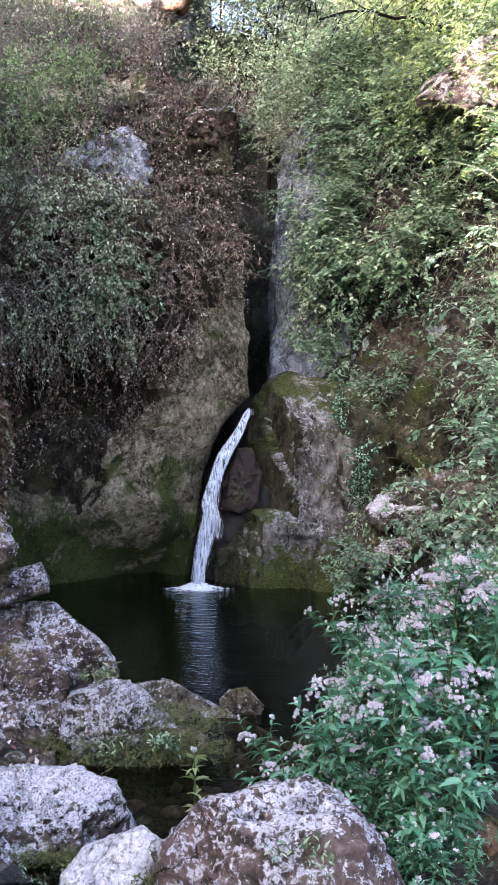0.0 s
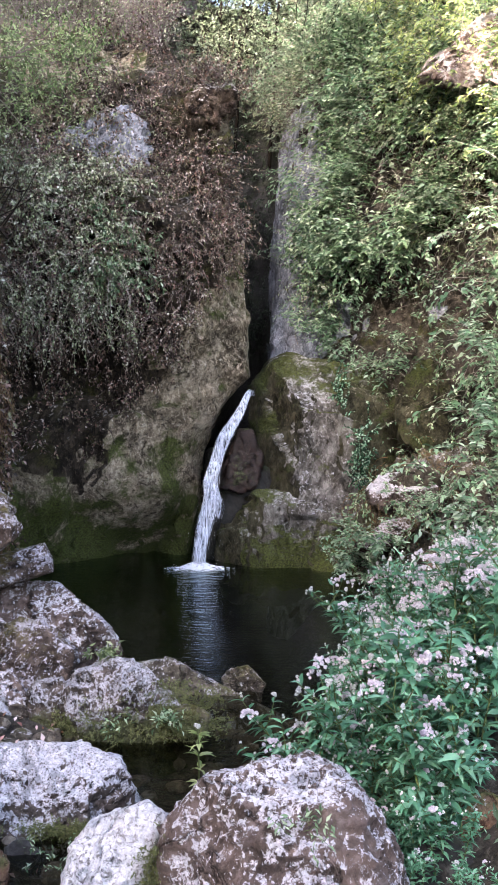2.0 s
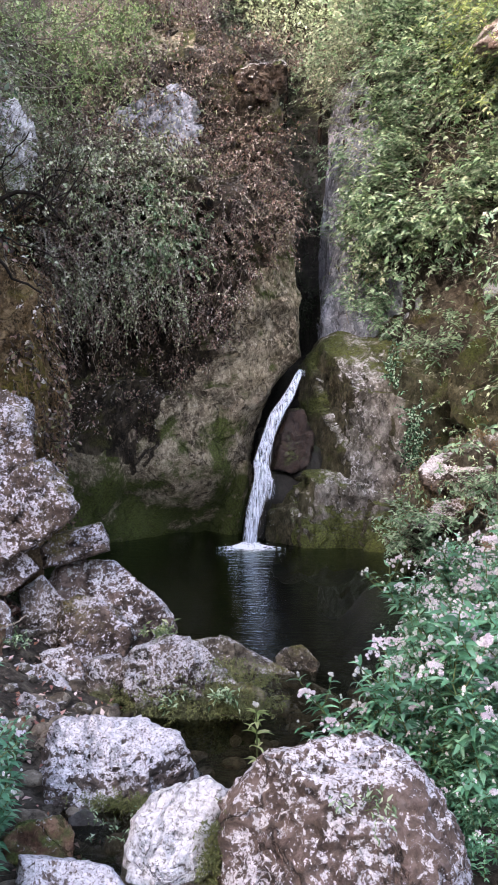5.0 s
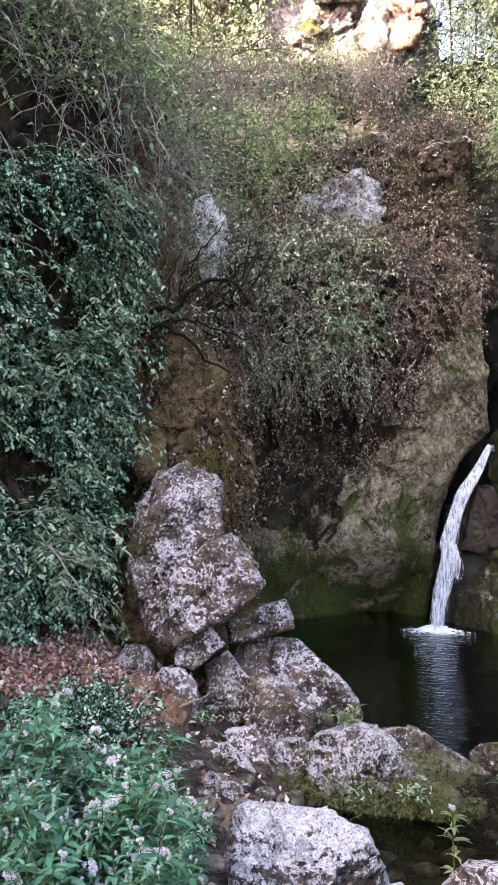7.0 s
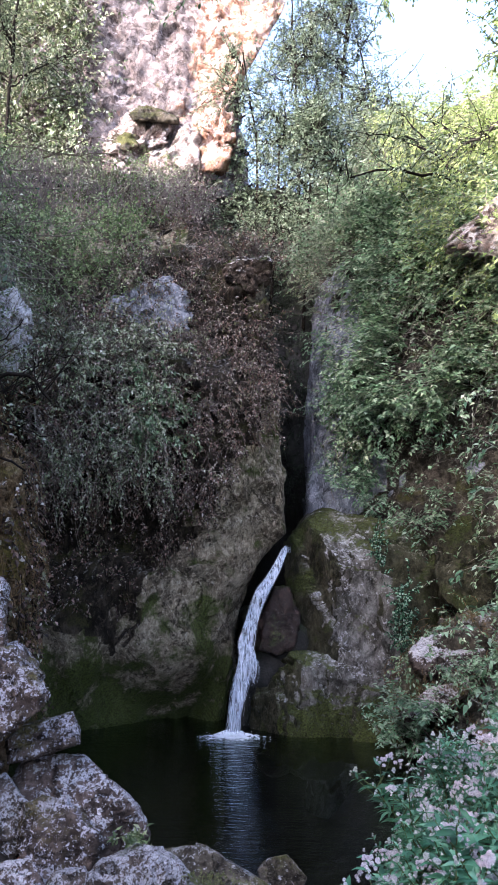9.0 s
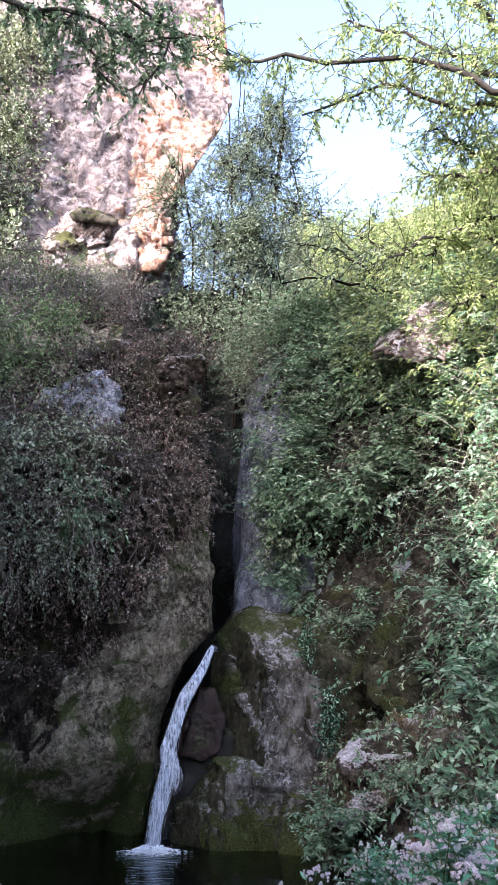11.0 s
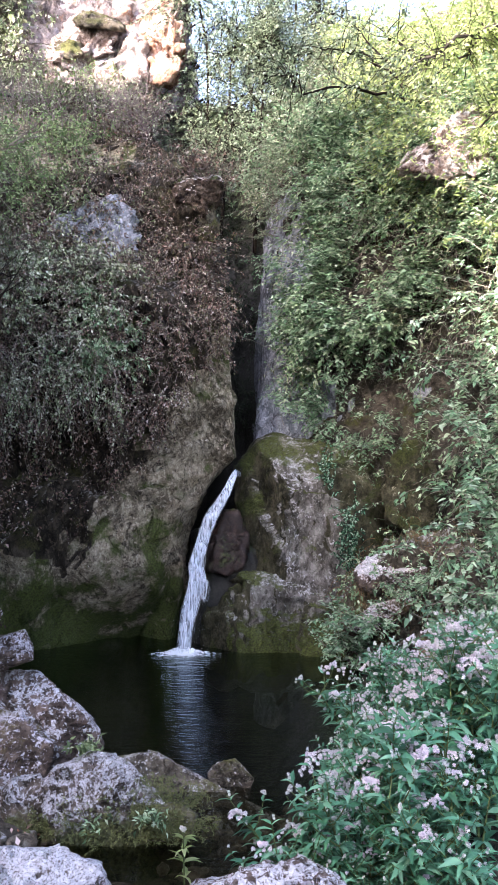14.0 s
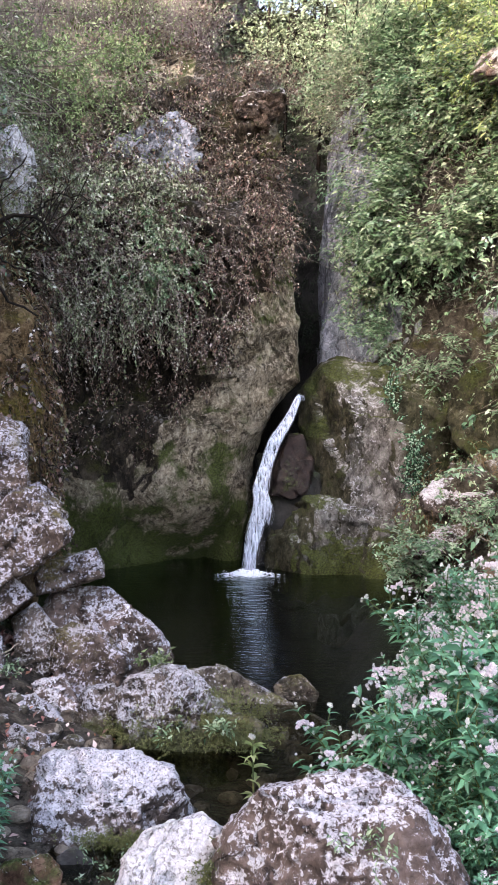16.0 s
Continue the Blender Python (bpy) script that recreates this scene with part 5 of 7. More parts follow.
rn = fbm(RIGHT_V, 0.8, 3, 21)
backwall = (ly > 7.0) & (ly < 9.6)
G_L, G_R, G_I = "shrubs on the left cliff", "shrubs on the right wall", "ivy on the left wall"

# dry russet growth over the bulge
bare = bare_left(LEFT_V)
cover(LEFT_V, LN, backwall & ~bare & (lz > 2.3 - 0.5 * (lx > -0.9)) & (lz < 4.4) & (lx > -2.6) & (lx < -0.1), 28, 0.55, 101, 85, 0.34, name="shrub", label="dry russet-leaved shrub clinging to the cliff", category="shrub", group=G_L,
      leaf_mat=LEAF_RUSSET, twig_mat=BARK, droop=0.22, per=38, size=0.028, up=-0.1, face=(0, -0.4, 0.9))
cover(LEFT_V, LN, (ly > 7.5) & (lz > 4.2) & (lz < 7.2) & (lx > -2.4) & (lx < -0.2) & ~bare & ~((lx > -0.65) & (lz > 4.6) & (lz < 5.3)), 22, 0.6, 102, 70, 0.42, name="shrub", label="brown leafy shrub on the cliff's shoulder",
      category="shrub", group=G_L, leaf_mat=LEAF_RUSSET, twig_mat=BARK, droop=0.12, per=24, size=0.034, up=0.2)
# pale green-grey bush in the middle, with hanging bare shoots
cover(LEFT_V, LN, backwall & (lz > 2.5) & (lz < 4.1) & (lx > -2.45) & (lx < -1.15), 9, 0.5, 103, 55, 0.55, name="shrub", label="grey-green small-leaved bush hanging from the cliff", category="shrub", group=G_L,
      leaf_mat=LEAF_GREY, twig_mat=PALE_TWIG, droop=0.22, per=34, size=0.031, up=0.2, face=(0, -0.4, 0.9))
cover(LEFT_V, LN, backwall & (lz > 2.9) & (lz < 3.8) & (lx > -1.65) & (lx < -1.1), 3, 0.35, 104, 45, 0.4, name="shrub", label="fresh green leafy shoots on the cliff", category="shrub", group=G_L, leaf_mat=LEAF_GREEN, twig_mat=GREEN_STEM,
      droop=0.2, per=22, size=0.048, up=0.2)
cover(LEFT_V, LN, backwall & (lz > 2.7) & (lz < 3.2) & (lx > -2.6) & (lx < -1.3), 7, 0.4, 105, 13, 0.85, name="bare_shoots", label="bare pale shoots hanging in arcs from a bush", category="shoots", group=G_L, leaf_mat=LEAF_GREY, twig_mat=PALE_TWIG,
      droop=0.36, wander=0.3, per=7, size=0.03, up=0.7, seg=10, twig_r=0.005)
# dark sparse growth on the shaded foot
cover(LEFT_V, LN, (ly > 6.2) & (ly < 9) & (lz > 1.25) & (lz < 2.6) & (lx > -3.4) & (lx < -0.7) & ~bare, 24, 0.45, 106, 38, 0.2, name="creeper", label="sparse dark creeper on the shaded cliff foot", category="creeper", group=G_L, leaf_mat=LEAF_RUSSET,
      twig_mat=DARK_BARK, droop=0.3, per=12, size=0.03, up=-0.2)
# green trees and shrubs on the upper left slope
cover(LEFT_V, LN, (lx < -1.7) & (lx > -5.5) & (ly > 5.6) & (lz > 4.6) & (lz < 9.5) & ~bare, 34, 0.9, 107, 70, 0.6, merged=True, name="thicket", label="green shrub on the upper slope", category="shrub", group=G_L, leaf_mat=LEAF_FRESH, twig_mat=BARK, droop=0.03, per=20, size=0.042, up=0.5, face=(0, -0.4, 0.9), flat=0.5)
cover(LEFT_V, LN, (lx < -1.9) & (lx > -4.5) & (ly > 6.0) & (lz > 4.2) & (lz < 6.2), 9, 0.6, 108, 60, 0.6, name="shrub", label="yellow-green leafy shrub on the slope", category="shrub", group=G_L, leaf_mat=LEAF_FRESH, twig_mat=BARK, droop=0.05, per=20, size=0.042, up=0.5)
cover(LEFT_V, LN, (lx > -3.8) & (ly > 8.5) & (lz > 6.2) & (lz < 7.3), 24, 0.8, 109, 110, 0.5, merged=True, name="thicket", label="grey-brown twiggy shrub below the high cliff", category="shrub", group=G_L, leaf_mat=LEAF_GREY, twig_mat=MAUVE_TWIG, droop=0.0, per=6, size=0.04, up=0.7, twig_r=0.006)

cover(HIGH_V, HN, (HIGH_V[:, 0] < -3.6) & (HIGH_V[:, 0] > -7.5) & (HIGH_V[:, 2] > 8) & (HIGH_V[:, 2] < 15), 40, 1.0, 110, 90, 0.8, merged=True, name="thicket", label="grey-green shrub rooted in the high cliff", category="shrub", group=G_L, leaf_mat=LEAF_GREY, twig_mat=BARK, droop=0.05, per=16, size=0.075, up=0.4)
cover(HIGH_V, HN, (HIGH_V[:, 0] < -0.9) & (HIGH_V[:, 0] > -2.1) & (HIGH_V[:, 1] < 15) & (HIGH_V[:, 2] > 7.2) & (HIGH_V[:, 2] < 9.3), 14, 0.6, 113, 90, 0.6, merged=True, name="thicket", label="mauve twiggy growth at the foot of the high cliff", category="shrub", group=G_L, leaf_mat=LEAF_RIM, twig_mat=MAUVE_TWIG, droop=0.0, per=8, size=0.045, up=0.6, twig_r=0.007)
cover(LEFT_V, LN, (lx < -2.3) & (lx > -3.6) & (ly > 5.2) & (ly < 8.2) & (ly > 6.2) & (lz > 2.6) & (lz < 5.0), 9, 0.5, 111, 45, 0.45, merged=True, name="thicket", label="thin ochre-twigged shrub in the corner of the cliff", category="shrub", group=G_L, leaf_mat=LEAF_GREY, twig_mat=OCHRE_TWIG, droop=0.08, per=14, size=0.036, up=0.3)

for patch in [o for o in bpy.data.objects if o.get("label", "").startswith(("blue-grey bare", "pale lilac", "bare pinkish"))]:
    patch_v = np.array([(patch.matrix_basis @ w.co)[:] for w in patch.data.vertices])
    patch_n = np.array([w.normal[:] for w in patch.data.vertices])
    cover(patch_v, patch_n, (patch_n[:, 1] < 0.0), 9, 0.3, 112, 12, 0.35, name="shrub", label="thin twigs with small leaves crossing the bare rock", category="shrub", group=G_L, leaf_mat=LEAF_GREY, twig_mat=MAUVE_TWIG, droop=0.1, per=11, size=0.032, up=0.2)

# ivy wall
ivy = (ln > -0.55) & (lx < -2.1) & (ly > 2.6) & (ly < 4.75) & (lz > 0.35 + 0.4 * (ly > 4.1))
cover(LEFT_V, LN, ivy & (lz < 3.3), 34, 0.5, 120, 170, 0.22, name="ivy", label="dense dark green ivy on the rock wall", category="ivy", group=G_I, leaf_mat=LEAF_IVY, twig_mat=DARK_BARK, droop=0.2, wander=0.2, per=30, size=0.027, slim=0.66, up=-0.05, fine=True, face=(0.35, -0.4, 0.9), flat=0.5)
cover(LEFT_V, LN, (ly < 5.6) & (ly > 2.6) & (lx < -2.1) & (lz > 3.4) & (lz < 4.7), 15, 0.6, 121, 45, 0.8, name="bare_shoots", label="tangle of bare grey shoots over the ivy", category="shoots", group=G_I, leaf_mat=LEAF_IVY, twig_mat=PALE_TWIG, droop=0.3, wander=0.3, per=2, size=0.04, up=0.4, seg=9, twig_r=0.005)
cover(LEFT_V, LN, (lx < -2.0) & (lx > -4.6) & (ly > 2.8) & (ly < 6.5) & (lz > 3.7) & (lz < 7.0), 30, 0.75, 122, 90, 0.6, merged=True, name="thicket", label="fresh green leafy shrub above the ivy", category="shrub", group=G_I, leaf_mat=LEAF_FRESH, twig_mat=PALE_TWIG, droop=0.05, per=24, size=0.034, up=0.6, face=(0, -0.4, 0.9), flat=0.5)

cover(LEFT_V, LN, ivy & (ly < 4.6) & (lz > 0.8) & (lz < 3.4), 16, 0.5, 123, 36, 0.5, name="shrub", label="pale green broad-leaved shrub growing through the ivy", category="shrub", group=G_I, leaf_mat=LEAF_GREEN, twig_mat=PALE_TWIG, droop=0.15, per=26, size=0.043, slim=0.42, up=0.3, fine=True, face=(0.3, -0.3, 0.9), flat=0.8, wander=0.14)

cover(LEFT_V, LN, (lx < -2.2) & (ly > 4.7) & (ly < 6.4) & (lz > 2.3) & (lz < 3.9), 9, 0.4, 127, 50, 0.6, name="shrub", label="dry ochre twigs growing up the corner of the cliff", category="shrub", group=G_I, leaf_mat=LEAF_RUSSET, twig_mat=OCHRE_TWIG, droop=-0.12, wander=0.14, per=3, size=0.03, up=1.2)
# creepers, roots and dry grass over the ochre rib
rib = next(o for o in bpy.data.objects if o.get("label", "").startswith("mossy ochre rock rib"))
rib_v = np.array([(rib.matrix_basis @ w.co)[:] for w in rib.data.vertices])
rib_n = np.array([w.normal[:] for w in rib.data.vertices])
cover(rib_v, rib_n, (rib_n[:, 1] < 0.3) & (rib_v[:, 2] > 0.6), 26, 0.28, 128, 60, 0.2, name="hanging_grass", label="ochre roots and dry grass hanging on the rock rib", category="grass", group=G_I, leaf_mat=LEAF_DRY, twig_mat=OCHRE_TWIG, droop=0.7, wander=0.25, per=7, size=0.028, slim=0.3, up=-0.2, twig_r=0.003)
cover(rib_v, rib_n, (rib_n[:, 1] < 0.2) & (rib_v[:, 2] > 0.7), 22, 0.3, 125, 26, 0.2, name="creeper", label="dry and green creeper on the ochre rock rib", category="creeper", group=G_I, leaf_mat=LEAF_RUSSET, twig_mat=DARK_BARK, droop=0.35, per=12, size=0.04, up=-0.2)
cover(rib_v, rib_n, (rib_n[:, 1] < 0.2) & (rib_v[:, 0] < -2.25), 9, 0.3, 126, 36, 0.22, name="creeper", label="ivy strand on the ochre rock rib", category="creeper", group=G_I, leaf_mat=LEAF_IVY, twig_mat=DARK_BARK, droop=0.35, per=12, size=0.04, up=-0.2)

# right wall: layered green sprays with brown earth and bare shoots between
rock_face = (rx_ < 0.80) & (rz_ < 5.6)
open_face = ~rock_face & (rx_ > 0.4) & (rx_ < 4.4)
UPWARD = (0, -0.35, 0.9)
cover(RIGHT_V, RN, open_face & (rx_ > 1.0 - 0.3 * (rz_ < 4.0)) & (rz_ > 3.3) & (rz_ < 6.4) & ((rn > -0.25) | (rz_ > 4.6)), 70, 0.45, 130, 42, 0.58, name="shrub", label="fresh green shrub hanging over the rock", category="shrub", group=G_R, leaf_mat=LEAF_GREEN, twig_mat=PALE_TWIG,
      droop=0.10, wander=0.16, per=24, size=0.068, slim=0.5, up=0.2, out=1.1, face=UPWARD, flat=0.75, hang=0.25)
cover(RIGHT_V, RN, open_face & (rz_ > 2.9) & (rz_ < 6.2) & (rn < 0.1), 26, 0.5, 136, 34, 0.5, name="shrub", label="thin grey-green shrub with brown twigs on the rock", category="shrub", group=G_R, leaf_mat=LEAF_GREY, twig_mat=BARK,
      droop=0.12, wander=0.2, per=12, size=0.05, slim=0.5, up=0.2, face=UPWARD, flat=0.6)
# slope leaves split: brightened where sunlit, duller out of the sun
cover(RIGHT_V, RN, (rx_ > 1.6) & (rx_ < 6) & (rz_ > 6.0) & (rz_ < 9.2), 30, 0.7, 131, 62, 0.7, merged=True, name="thicket", label="light green shrub on the upper slope, brightened for the sun", category="shrub", group=G_R, leaf_mat=LEAF_BRIGHT, twig_mat=BARK, droop=0.03, per=20, size=0.06, up=0.5, face=UPWARD, flat=0.6)
cover(RIGHT_V, RN, (rx_ > 0.35) & (rx_ < 1.8) & (rz_ > 6.0) & (rz_ < 9.2), 16, 0.7, 231, 62, 0.7, merged=True, name="thicket", label="dull green shrub on the upper slope", category="shrub", group=G_R, leaf_mat=LEAF_RIM, twig_mat=BARK, droop=0.03, per=20, size=0.06, up=0.5, face=UPWARD, flat=0.6)
cover(RIGHT_V, RN, (rx_ > 0.55) & (rx_ < 1.1) & (rz_ > 2.4) & (rz_ < 4.6), 14, 0.22, 132, 15, 0.46, name="shrub", label="feathery green shrub overhanging the dark cleft", category="shrub", group=G_R, leaf_mat=LEAF_PALE, twig_mat=PALE_TWIG, droop=0.08, wander=0.14, per=18, size=0.055, slim=0.42, up=0.1, face=UPWARD, flat=0.8)
cover(RIGHT_V, RN, (rx_ > 0.8) & (rx_ < 1.25) & (rz_ > 2.2) & (rz_ < 3.3), 8, 0.25, 149, 12, 0.36, name="creeper", label="thin leafy spray trailing over the grey rock", category="creeper", group=G_R, leaf_mat=LEAF_PALE, twig_mat=BARK, droop=0.2, wander=0.2, per=14, size=0.05, slim=0.45, up=0.0, face=UPWARD, flat=0.7)
cover(RIGHT_V, RN, (rx_ > 1.3) & (rx_ < 3.0) & (rz_ > 1.9) & (rz_ < 3.2), 13, 0.4, 133, 14, 0.5, name="creeper", label="thin leafy spray on brown rock", category="creeper", group=G_R, leaf_mat=LEAF_PALE, twig_mat=BARK, droop=0.12, wander=0.16, per=14, size=0.055, slim=0.45, up=0.2, face=UPWARD, flat=0.8)
cover(RIGHT_V, RN, (rx_ > 1.5) & (rx_ < 3.5) & (rz_ > 3.4) & (rz_ < 5.0), 10, 0.6, 134, 17, 1.0, name="bare_shoots", label="bare hanging shoots below the green curtain", category="shoots", group=G_R, leaf_mat=LEAF_GREEN, twig_mat=PALE_TWIG, droop=0.4, wander=0.34, per=4, size=0.04, up=0.1, seg=10, twig_r=0.0045, out=1.3)
cover(CHASM_V, facing(CHASM_V, CHASM_N), CHASM_V[:, 2] > 6.4, 16, 0.7, 135, 60, 0.6, merged=True, name="thicket", label="light green shrub above the cleft", category="shrub", group=G_R, leaf_mat=LEAF_RIM, twig_mat=BARK, droop=0.03, per=16, size=0.055, up=0.5, face=UPWARD, flat=0.5)


cover(CHASM_V, facing(CHASM_V, CHASM_N), (CHASM_V[:, 2] > 2.6) & (CHASM_V[:, 2] < 6.2) & (CHASM_V[:, 0] < 0.7) & (CHASM_V[:, 0] > -1.5), 22, 0.5, 137, 45, 0.35, name="creeper", label="ivy in the depth of the cleft, leaves darkened for shade", category="ivy", group=G_R, leaf_mat=LEAF_SHADED, twig_mat=DARK_BARK, droop=0.3, per=16, size=0.045, up=-0.1)
cover(RIGHT_V, RN, (rx_ > 0.25) & (rx_ < 0.95) & (rz_ > 4.9) & (rz_ < 5.9) & (ry_ < 10.2), 6, 0.3, 138, 16, 0.42, name="shrub", label="thin green sprays over the grey face", category="shrub", group=G_R, leaf_mat=LEAF_RIM, twig_mat=BARK, droop=0.06, wander=0.16, per=16, size=0.05, slim=0.45, up=0.2, face=UPWARD, flat=0.7)


roof = bpy.data.objects["rock_overhang"]
roof_v = np.array([(roof.matrix_basis @ w.co)[:] for w in roof.data.vertices])
roof_n = np.array([w.normal[:] for w in roof.data.vertices])
sunny = next(o for o in bpy.data.objects if o.get("label", "").startswith("sunlit pinkish"))
sunny_v = np.array([(sunny.matrix_basis @ w.co)[:] for w in sunny.data.vertices])
sunny_n = np.array([w.normal[:] for w in sunny.data.vertices])
cover(sunny_v, sunny_n, (sunny_n[:, 1] < 0.3) & (np.abs(sunny_v[:, 0] - 2.45) > 0.1), 7, 0.3, 148, 16, 0.4, name="shrub", label="light green sprays over the sunlit rock", category="shrub", group=G_R, leaf_mat=LEAF_BRIGHT, twig_mat=BARK, droop=0.1, wander=0.16, per=16, size=0.055, slim=0.48, up=0.2, face=UPWARD, flat=0.7)
cover(roof_v, roof_n, roof_n[:, 2] > 0.45, 4, 0.3, 139, 40, 0.35, name="shrub", label="dry brown shrub on the jutting roof", category="shrub", group=G_L, leaf_mat=LEAF_RUSSET, twig_mat=BARK, droop=0.1, per=20, size=0.035, up=0.5)
cover(RIGHT_V, RN, (rx_ > 1.2) & (rx_ < 2.4) & (rz_ > 1.2) & (rz_ < 2.3), 9, 0.3, 144, 12, 0.4, name="creeper", label="thin leafy creeper on the bank rock", category="creeper", group=G_R, leaf_mat=LEAF_GREEN, twig_mat=PALE_TWIG, droop=0.2, wander=0.16, per=12, size=0.05, slim=0.45, up=0.2, face=UPWARD, flat=0.7)


for bank in [o for o in bpy.data.objects if o.name.startswith("rock_bank")]:
    bank_v = np.array([(bank.matrix_basis @ w.co)[:] for w in bank.data.vertices])
    bank_n = np.array([w.normal[:] for w in bank.data.vertices])
    cover(bank_v, bank_n, (bank_n[:, 1] < 0.1) & (bank_v[:, 2] > 0.3), 9, 0.25, 145, 18, 0.24, name="creeper", label="green creeper and dry stalks on the brown bank", category="creeper", group=G_R, leaf_mat=LEAF_GREEN, twig_mat=OCHRE_TWIG, droop=0.3, per=10, size=0.04, slim=0.5, up=0.1, face=UPWARD, flat=0.4)
    cover(bank_v, bank_n, (bank_n[:, 1] < 0.1) & (bank_v[:, 2] > 0.3), 6, 0.25, 146, 40, 0.25, name="hanging_grass", label="dry grass and roots hanging on the brown bank", category="grass", group=G_R, leaf_mat=LEAF_DRY, twig_mat=OCHRE_TWIG, droop=0.6, per=5, size=0.03, slim=0.3, up=0.0, twig_r=0.003)


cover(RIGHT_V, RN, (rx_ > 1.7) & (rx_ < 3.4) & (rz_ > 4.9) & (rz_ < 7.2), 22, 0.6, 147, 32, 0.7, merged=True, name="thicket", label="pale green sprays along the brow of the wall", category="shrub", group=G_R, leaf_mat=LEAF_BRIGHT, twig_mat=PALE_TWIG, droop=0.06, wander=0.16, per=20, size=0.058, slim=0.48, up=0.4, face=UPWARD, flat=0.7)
cover(RIGHT_V, RN, (rx_ > 0.5 + 0.4 * (rz_ < 5.8)) & (rx_ < 1.9) & (rz_ > 4.9) & (rz_ < 7.2), 16, 0.6, 247, 32, 0.7, merged=True, name="thicket", label="pale green sprays along the brow of the wall", category="shrub", group=G_R, leaf_mat=LEAF_PALE, twig_mat=PALE_TWIG, droop=0.06, wander=0.16, per=20, size=0.058, slim=0.48, up=0.4, face=UPWARD, flat=0.7)


# bush leaning in from the right bank
def bank_bush(seed, centre, spread, n, length, label, mat=LEAF_PALE, size=0.058, per=21, droop=0.2, dirs=(-0.5, -0.6, 0.3)):
    rng = np.random.RandomState(seed)
    base = np.array(centre) + rng.normal(0, 1, (n, 3)) * np.array(spread)
    d = np.array(dirs) + rng.normal(0, 0.5, (n, 3))
    shrub("bush", label, "bush", "bushes on the right bank", rng, base, d, length * rng.uniform(0.5, 1.3, n), mat, PALE_TWIG, droop=0.5 * droop, wander=0.16, per=per, size=size * 1.1, slim=0.48, fine=True, face=(0, -0.35, 0.9), flat=0.75)


bank_bush(140, (2.35, 6.2, 2.3), (0.3, 0.3, 0.45), 130, 0.55, "big pale green bush leaning over the bank")
bank_bush(141, (2.15, 5.9, 1.35), (0.25, 0.3, 0.3), 130, 0.5, "pale green leafy bush on the bank")
bank_bush(142, (2.6, 6.0, 3.3), (0.3, 0.4, 0.4), 120, 0.6, "tall pale green bush on the bank")
bank_bush(143, (1.9, 5.6, 0.75), (0.25, 0.3, 0.12), 80, 0.4, "low leafy growth at the foot of the bank", per=16)
bank_bush(144, (1.08, 7.2, 0.2), (0.13, 0.15, 0.05), 70, 0.26, "low green plants at the far water's edge", size=0.04, dirs=(-0.3, -0.5, 0.6))
bank_bush(146, (1.55, 6.85, 0.80), (0.14, 0.12, 0.06), 36, 0.28, "leafy growth round the white rock", size=0.04, dirs=(-0.3, -0.5, 0.3))
bank_bush(147, (1.12, 6.8, 0.48), (0.16, 0.1, 0.05), 46, 0.24, "low green plants below the white rock", size=0.038, dirs=(-0.3, -0.5, 0.6))
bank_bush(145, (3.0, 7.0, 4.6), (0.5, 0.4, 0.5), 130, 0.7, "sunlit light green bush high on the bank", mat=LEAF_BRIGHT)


# ---------------------------------------------------------------- trees
def tree(seed, name, label, trunk, limbs, twigs, length, leaf_mat, per=18, size=0.06, radius=0.12, droop=0.05, group="trees", bark=BARK, limb_r=0.05, out=0.35):
    """A trunk line, limb lines off it, and twigs with leaves along the limbs."""
    rng = np.random.RandomState(seed)
    at = np.array(trunk[0], float)
    ob = thing(name, label, "tree", group, at)
    line = spline(trunk, 14)
    line[1:-1] += rng.normal(0, 0.02, line[1:-1].shape)
    v, f = tubes([line - at], radius, radius * 0.35, 9)
    trunk_ob = part("trunk", make_mesh("trunk", v, f, bark, True), ob)
    bases, dirs = [], []
    for limb in limbs:
        l = spline(limb, 16)
        l[1:-1] += rng.normal(0, 0.03, l[1:-1].shape)
        v, f = tubes([l - at], limb_r, limb_r * 0.25, 7)
        part("limb", make_mesh("limb", v, f, bark, True), trunk_ob)
        w = rng.uniform(0.15, 1, twigs) * 15
        i = np.minimum(w.astype(int), 14)
        fr = (w - i)[:, None]
        bases.append(l[i] * (1 - fr) + l[i + 1] * fr)
        dirs.append(rng.normal(0, 1, (twigs, 3)) + out * unit(l[i + 1] - l[i]))
    b, d = np.concatenate(bases), np.concatenate(dirs)
    lines = sprays(rng, b, d, length * rng.uniform(0.4, 1.3, len(b)), droop, 0.25, 6)
    v, f = tubes(lines - at, 0.006, 0.002, 3)
    tagged(part("twigwork", make_mesh("twigwork", v, f, bark), ob), kind="stuff")
    v, f = leaves(rng, lines - at, per, size, 0.5, 0.25, (0, -0.2, 0.9), flat=0.6)
    tagged(part("crown", make_mesh("crown", v, f, leaf_mat), ob), kind="stuff")
    return ob


